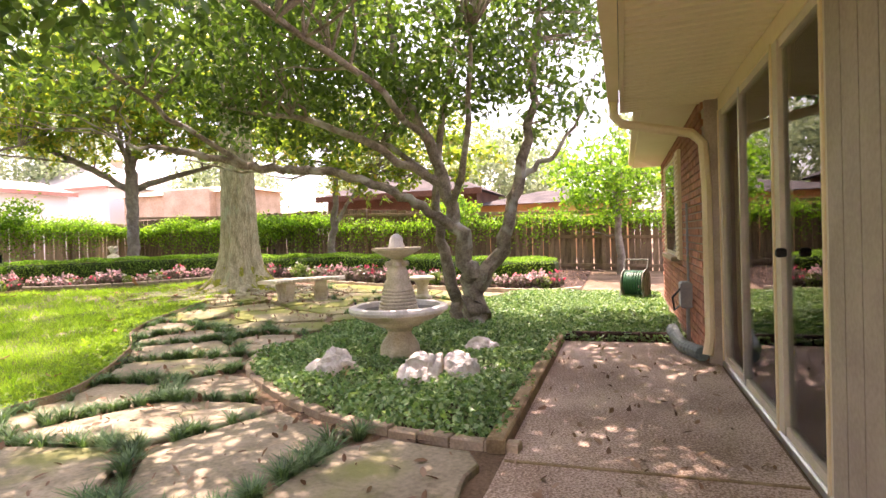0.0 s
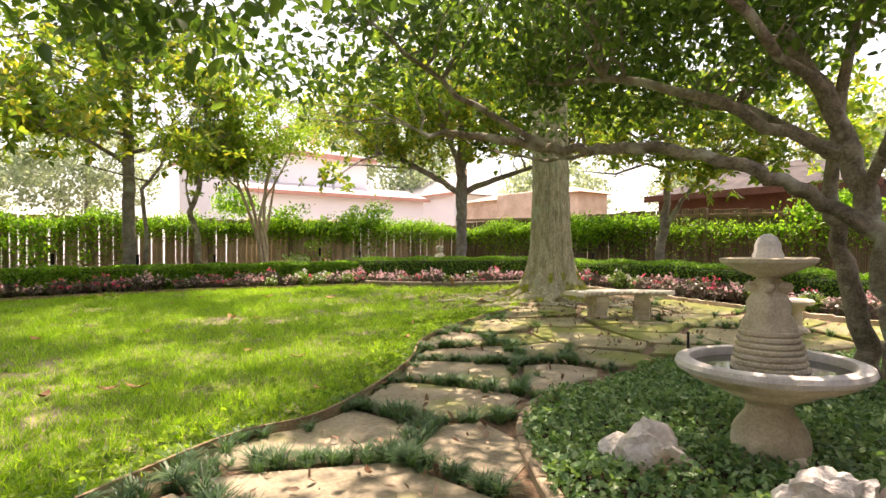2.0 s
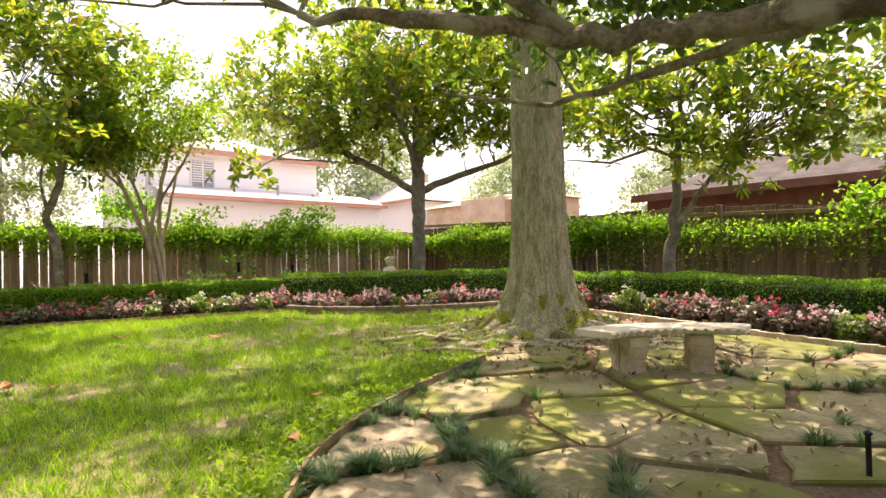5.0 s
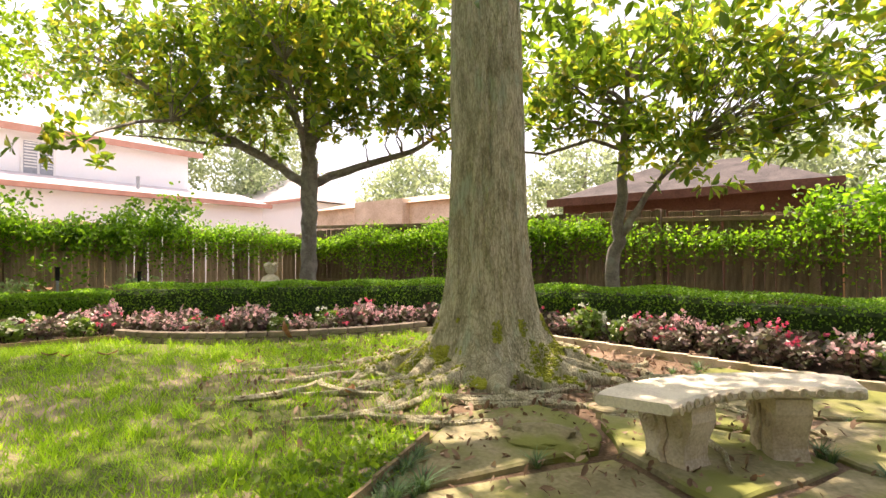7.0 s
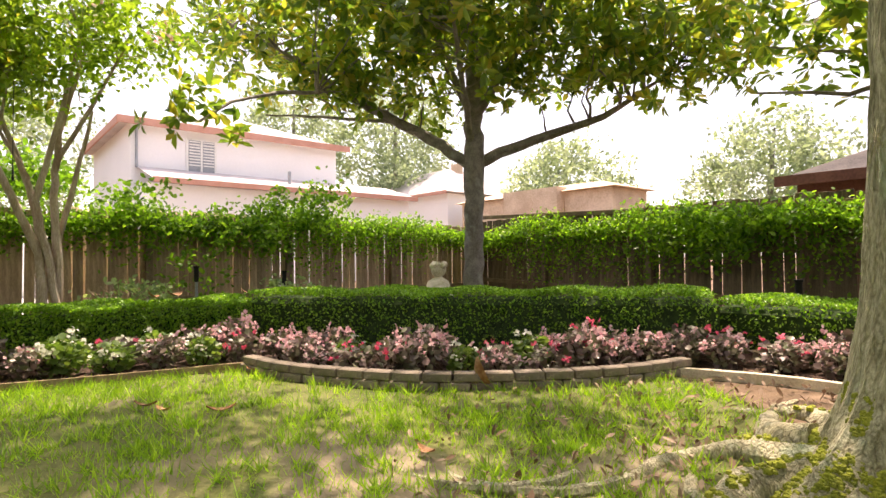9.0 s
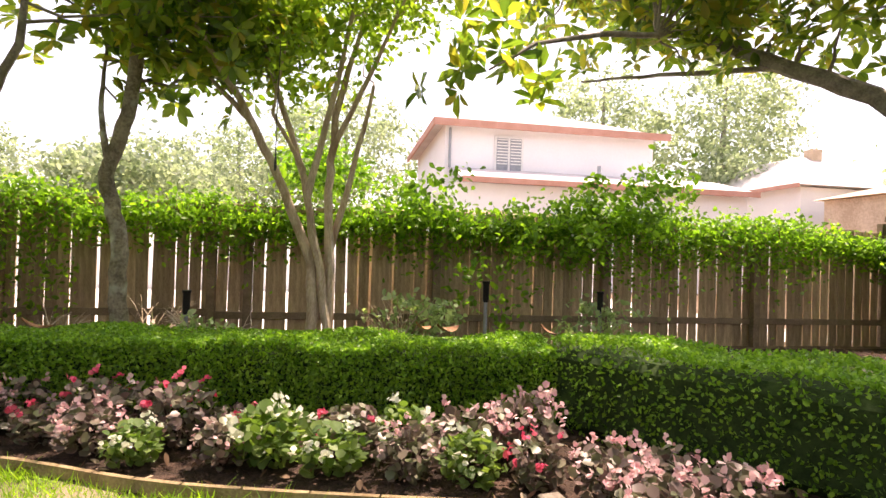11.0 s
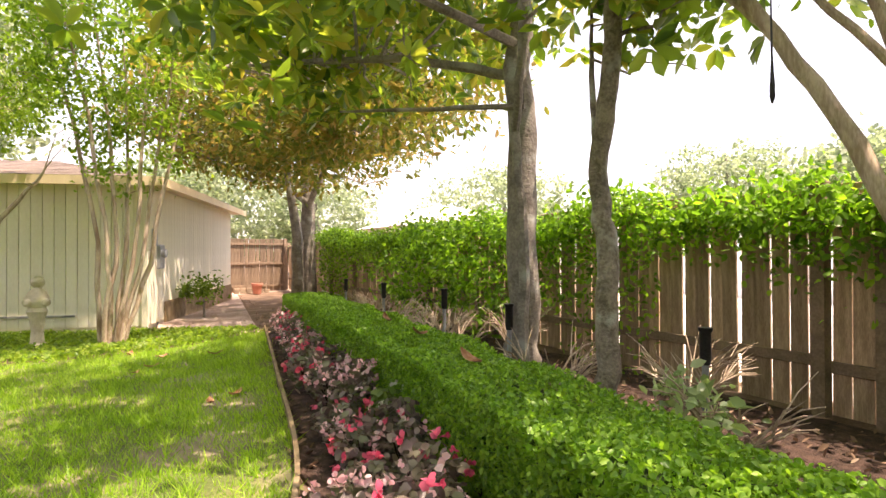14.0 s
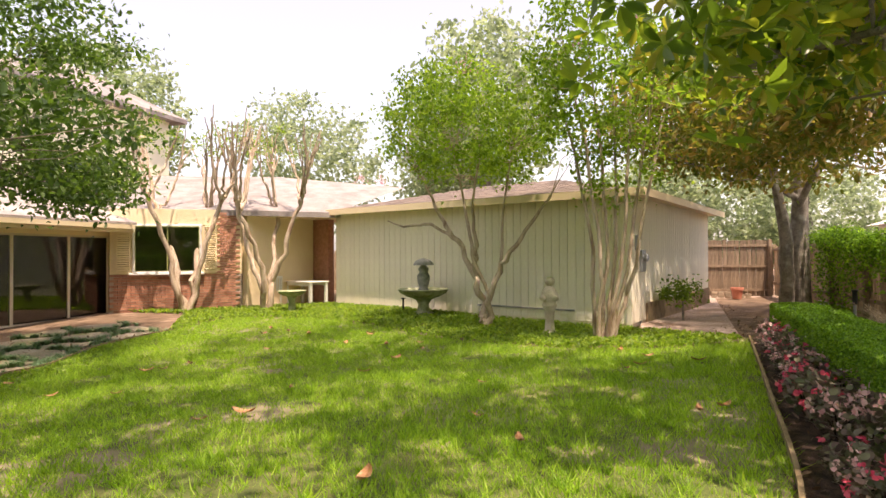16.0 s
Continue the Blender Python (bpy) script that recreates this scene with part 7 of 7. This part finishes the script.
def wchair(at, rz, label="white slatted garden chair"):
    th = thing("garden_chair", label, "chair", at, rz, "white chairs")
    for i in range(4):
        part("seat_slat", Geo().box((0, -0.18 + 0.12 * i, 0.43), (0.46, 0.1, 0.025), 0, 0.004), WHITE, th)
    for x in (-0.22, 0.22):
        part("leg", Geo().box((x, -0.2, 0.21), (0.045, 0.045, 0.42)), WHITE, th)
        part("leg", Geo().box((x, 0.24, 0.43), (0.045, 0.045, 0.88), 0, 0, (-0.08, 0)), WHITE, th)
        part("armrest", Geo().box((x, 0.0, 0.64), (0.06, 0.5, 0.03), 0, 0.006), WHITE, th)
    for i in range(5):
        part("back_slat", Geo().box((-0.16 + 0.08 * i, 0.26, 0.66), (0.05, 0.02, 0.42), 0, 0, (-0.08, 0)), WHITE, th)
    part("top_rail", Geo().box((0, 0.28, 0.88), (0.5, 0.035, 0.07), 0, 0.006), WHITE, th)


wtable((-2.9, -6.5, g(-2.9, -6.5)), -20)
wchair((-1.95, -6.0, g(-1.95, -6.0)), 60)
wchair((1.95, -1.9, 0.02), 30, "white wooden chair inside the glazed room")
wchair((2.3, 3.9, 0.02), 110, "white wooden chair inside the glazed room")
so = thing("sofa", "green upholstered sofa inside the glazed room", "sofa", (3.0, -0.7, 0.02), 90)
part("seat", Geo().box((0, 0, 0.28), (1.7, 0.75, 0.3), 0, 0.06), SOFAGREEN, so)
part("backrest", Geo().box((0, -0.36, 0.58), (1.7, 0.2, 0.5), 0, 0.06), SOFAGREEN, so)
for x in (-0.9, 0.9):
    part("armrest", Geo().box((x, 0, 0.4), (0.18, 0.8, 0.5), 0, 0.05), SOFAGREEN, so)

# hose reel, drain pipe and meter at the brick wall
hr = thing("hose_reel", "freestanding hose reel with coiled green hose", "hose reel", (0.42, 10.1, 0), -20)
for x in (-0.2, 0.2):
    part("side_frame", Geo().tube([(x, -0.22, 0), (x, -0.05, 0.5), (x, 0.05, 0.5), (x, 0.22, 0)], [0.018] * 4, 8), GREYCONC, hr)
part("handle", Geo().tube([(-0.2, 0.0, 0.5), (-0.2, 0.12, 0.72), (0.2, 0.12, 0.72), (0.2, 0, 0.5)], [0.015] * 4, 8), GREYCONC, hr)
coil = [(-0.15 + 0.3 * ((k / 60) % 1), 0.2 * math.cos(k * 0.7), 0.32 + 0.2 * math.sin(k * 0.7)) for k in range(0, 90)]
part("hose", Geo().tube(coil, [0.02] * 90, 6), HOSE, hr, smooth=True)
for x in (-0.18, 0.18):
    part("drum_side", Geo().lathe([(0.24, 0), (0.24, 0.02), (0.03, 0.025)], n=24), GREYCONC, hr).matrix_basis = pose(x, 0, 0.32, 0, 90, 0)
mb = thing("junction_box", "dark electrical box with conduit low on the brick wall", "junction box", (0.86, 6.35, 0))
part("box", Geo().box((0, 0, 0.52), (0.12, 0.2, 0.28), 0, 0.02), GREYMETAL, mb)
part("conduit", Geo().tube([(0.02, 0, 0.4), (0.02, 0, 0.02)], [0.02, 0.02], 8), GREYMETAL, mb)
part("conduit", Geo().tube([(0.03, 0, 0.65), (0.03, 0, 1.5)], [0.012, 0.012], 6), GREYMETAL, mb)
part("cable", Geo().tube([(-0.05, -0.08, 0.6), (-0.14, -0.1, 0.5), (-0.12, -0.05, 0.36), (-0.05, 0.05, 0.4)], [0.012] * 4, 6), STEEL, mb)
dp = thing("drain_pipe", "bluish corrugated drain pipe at the downspout foot", "pipe", (0.88, 5.3, 0.02))
pp = [(0, -0.03, 0.08), (-0.02, 0.12, 0.07), (-0.1, 0.4, 0.06), (-0.14, 0.75, 0.07), (-0.16, 1.1, 0.12)]
pts_ = curve(pp, 8)
part("pipe", Geo().tube(pts_, [0.06 + (0.008 if i % 2 else 0) for i in range(len(pts_))], 12), BLUEPIPE, dp)
ml = thing("bed_log", "low dark timber along the patio end", "timber", (0.2, 6.35, 0.0))
part("timber", Geo().box((0, 0, 0.05), (1.25, 0.1, 0.1), 0.02, 0.015), MULCH, ml)

# clutter at the far side fence
for i in range(16):
    o = tagged(part("stacked_brick", bme, None), "old brick stacked by the side fence", "brick", "stacked bricks")
    o.matrix_basis = pose(-15.6 - 0.24 * (i % 6), -14.7 - 0.05 * (i % 6), 0.06 + 0.08 * (i // 6), 0, 0, rng.uniform(-15, 15))
fpot = thing("flower_pot", "terracotta flower pot by the side fence", "flower pot", (-16.3, -14.2, 0.03))
part("pot", Geo().lathe([(0.14, 0), (0.2, 0.34), (0.22, 0.34), (0.22, 0.42), (0.18, 0.42), (0.17, 0.36)], n=24), TERRA, fpot, smooth=True)
sb = thing("side_shrub", "small leafy shrub beside the garage wall", "shrub", (-13.7, -5.6, 0.05))
part("stem", Geo().tube([(0, 0, 0), (0, 0, 0.7)], [0.03, 0.02], 6), BARKM, sb)
tagged(part("foliage", leaf_mesh("foliage", blob_points(rng, [((0, 0, 0.75), (0.5, 0.5, 0.3), 26, 26)], 0.12), 0.09, LF_OAK, rng), LF_OAK, sb), kind="stuff")


# ---- houses beyond the fences ----
def hip(x0, x1, y0, y1, z, h, over, ridge):
    xa, xb, ya, yb = x0 - over, x1 + over, y0 - over, y1 + over
    if ridge == "y":
        m = (xa + xb) / 2
        d = (xb - xa) / 2
        v = [(xa, ya, z), (xb, ya, z), (xb, yb, z), (xa, yb, z), (m, ya + d, z + h), (m, yb - d, z + h)]
        return Geo().add(v, [(0, 1, 4), (1, 2, 5, 4), (2, 3, 5), (3, 0, 4, 5), (3, 2, 1, 0)])
    m = (ya + yb) / 2
    d = (yb - ya) / 2
    v = [(xa, ya, z), (xb, ya, z), (xb, yb, z), (xa, yb, z), (xa + d, m, z + h), (xb - d, m, z + h)]
    return Geo().add(v, [(0, 1, 5, 4), (1, 2, 5), (2, 3, 4, 5), (3, 0, 4), (3, 2, 1, 0)])


nb = thing("neighbour_house", "white two-storey house with terracotta-coloured eaves", "house", (-33, 12, 0))
NI = Matrix.Translation((33, -12, 0))


def npart(name, geo, m, label="", parent=None):
    o = part(name, geo, m, parent or nb, label)
    if not parent:
        o.matrix_parent_inverse = NI
    return o


npart("wall", Geo().box((-37.5, 16.5, 3.6), (9, 9.6, 7.2)), WHITEWALL)
npart("roof", hip(-42, -33, 11.7, 21.3, 7.2, 2.0, 0.5, "y"), ROOFPALE)
npart("fascia", Geo().box((-32.5, 16.5, 7.15), (0.08, 10.7, 0.3)), FASCIA)
npart("fascia", Geo().box((-37.5, 11.15, 7.15), (10.0, 0.08, 0.3)), FASCIA)
npart("porch_wall", Geo().box((-31.8, 18.0, 2.2), (2.4, 12.5, 4.4)), WHITEWALL)
npart("porch_roof", Geo().add([(-30.2, 11.9, 4.55), (-30.2, 24.5, 4.55), (-33.0, 24.5, 5.35), (-33.0, 11.9, 5.35), (-30.2, 11.9, 4.4), (-30.2, 24.5, 4.4)], [(0, 1, 2, 3), (4, 5, 1, 0)]), ROOFPALE)
npart("porch_fascia", Geo().box((-30.15, 18.2, 4.48), (0.08, 12.6, 0.22)), FASCIA)
npart("downspout", Geo().tube([(-32.92, 11.9, 7.0), (-32.92, 11.9, 5.3)], [0.06, 0.06], 6), GREYMETAL)
for y in (14.5,):
    wfr = npart("window", Geo().box((-32.97, y, 6.0), (0.1, 1.3, 1.6)), WHITE)
    for s in (-0.3, 0.3):
        part("pane", Geo().box((-32.91, y + s, 6.0), (0.02, 0.5, 1.4)), GREYMETAL, wfr)
        for k in range(9):
            part("shutter_slat", Geo().box((-32.89, y + s, 5.6 + 0.13 * k), (0.03, 0.46, 0.05)), WHITE, wfr)
npart("vent", Geo().tube([(-31.5, 18, 4.9), (-31.5, 18, 5.5)], [0.08, 0.08], 8), GREYMETAL)
lowh = thing("neighbour_house", "low tan stone house with pale shingle roof", "house", (-25, 30, 0))
LI = Matrix.Translation((25, -30, 0))
for nm, ge, m in (("wall", Geo().box((-39.5, 33, 2.75), (12, 7, 5.5)), WHITEWALL), ("roof", hip(-45.5, -33.5, 29.5, 36.5, 5.55, 2.3, 0.5, "x"), ROOFPALE), ("fascia", Geo().box((-39.5, 28.95, 5.5), (13, 0.08, 0.2)), FASCIA),
                  ("wing_wall", Geo().box((-26.6, 30.6, 2.3), (10.2, 3, 4.6)), TANSTONE), ("wing_roof", hip(-31.7, -21.5, 29.1, 32.1, 4.62, 0.55, 0.35, "x"), TANSTONE), ("gable", Geo().box((-26.0, 28.9, 2.4), (3.6, 0.8, 4.9)), TANSTONE), ("chimney", Geo().box((-36.5, 33, 7.6), (0.6, 0.6, 0.9)), TANSTONE)):
    o = part(nm, ge, m, lowh)
    o.matrix_parent_inverse = LI
dk = thing("neighbour_house", "dark red low house with grey shingle roof behind the fence", "house", (-7, 21, 0))
DI = Matrix.Translation((7, -21, 0))
for nm, ge, m in (("wall", Geo().box((-8.2, 22.5, 1.5), (6.4, 4, 3.0)), DARKRED), ("roof", hip(-11.2, -5.2, 20.6, 24.4, 3.0, 1.1, 0.5, "x"), ROOFDARK), ("fascia", Geo().box((-8.2, 20.07, 2.95), (7.0, 0.08, 0.22)), DARKRED),
                  ("annex", Geo().box((-2.2, 23.0, 1.1), (5.6, 4, 2.6)), ORANGE), ("annex_roof", hip(-5.0, 0.6, 21, 25, 2.4, 0.6, 0.4, "x"), ROOFDARK), ("downspout", Geo().tube([(-5.3, 20.3, 2.8), (-5.05, 20.4, 2.5), (-5.0, 20.4, 0.3)], [0.05] * 3, 6), DARKRED)):
    o = part(nm, ge, m, dk)
    o.matrix_parent_inverse = DI
gh = thing("neighbour_house", "pale distant house with shallow roof", "house", (-30, -22, 0))
GI = Matrix.Translation((30, 22, 0))
for nm, ge, m in (("wall", Geo().box((-30, -24, 1.6), (9, 7, 3.2)), WHITEWALL), ("roof", hip(-34.5, -25.5, -27.5, -20.5, 3.2, 1.5, 0.5, "x"), ROOFPALE)):
    o = part(nm, ge, m, gh)
    o.matrix_parent_inverse = GI
# stone coping beyond the fence
cop = thing("stone_coping", "row of rough pale stones along the neighbour's wall top", "wall", (-18.2, 9.5, 0), kind="structure")
part("backing_wall", Geo().box((-0.1, 0.0, 0.95), (0.2, 3.4, 1.9)), TANSTONE, cop)
rg = np.random.default_rng(5)
for i in range(13):
    bm_ = Geo().box((0, 0, 0), (0.24, 0.245, 0.22), 0, 0.07)
    part("stone", bm_, TANSTONE, cop).matrix_basis = pose(-0.05, -1.55 + 0.26 * i, 2.16 + rg.uniform(-.02, .02), rg.uniform(-6, 6), rg.uniform(-6, 6), 0)
part("cap_board", Geo().box((0.05, 0, 2.02), (0.3, 3.5, 0.05)), CONCPALE, cop)

# pale neighbour's yard beyond the left fence
yard = part("neighbour_paving", Geo().prism([(-27.0, -10.0), (-17.7, -10.0), (-17.5, 16.0), (-27.0, 16.0)], 0.1, 0.36), DRIVE)
tagged(yard, "pale concrete paving beyond the fence", "pavement", kind="structure")
nw = part("wall_neighbour", Geo().box((-26.9, 3.0, 1.0), (0.2, 26.0, 1.9)), WHITEWALL)
tagged(nw, "low white garden wall beyond the fence", "wall", kind="structure")


# ---- bricks of the house wall, each a piece ----
wallob = [o for o in house.children if o.name.startswith("brick_wall")][0]
BRK = Geo().box((0, 0, 0), (0.03, 0.205, 0.058), 0, 0.004).mesh("brick", BRICK)
WI = wallob.matrix_world.inverted()
rest = Geo()
count = 0
rb = np.random.default_rng(77)
for row in range(32):
    z = 0.06 + 0.0755 * row
    for i in range(25):
        y = 5.32 + 0.2165 * (i + 0.5 * (row % 2)) + 0.1
        if y > 10.6 or (7.5 < y < 9.0 and 0.82 < z < 2.2):
            continue
        x = BX + 0.012 + rb.uniform(-0.003, 0.003)
        if count < 300 and y < 8.6:
            o = part("brick", BRK, None, wallob)
            o.matrix_parent_inverse = Matrix.Translation((-WX, 0, 0)) @ Matrix.Translation((WX, 0, 0))
            o.location = (x, y, z)
            count += 1
        else:
            rest.box((x, y, z), (0.03, 0.205, 0.058), 0, 0.004)
tagged(part("brickwork", rest, BRICK, wallob), kind="stuff")
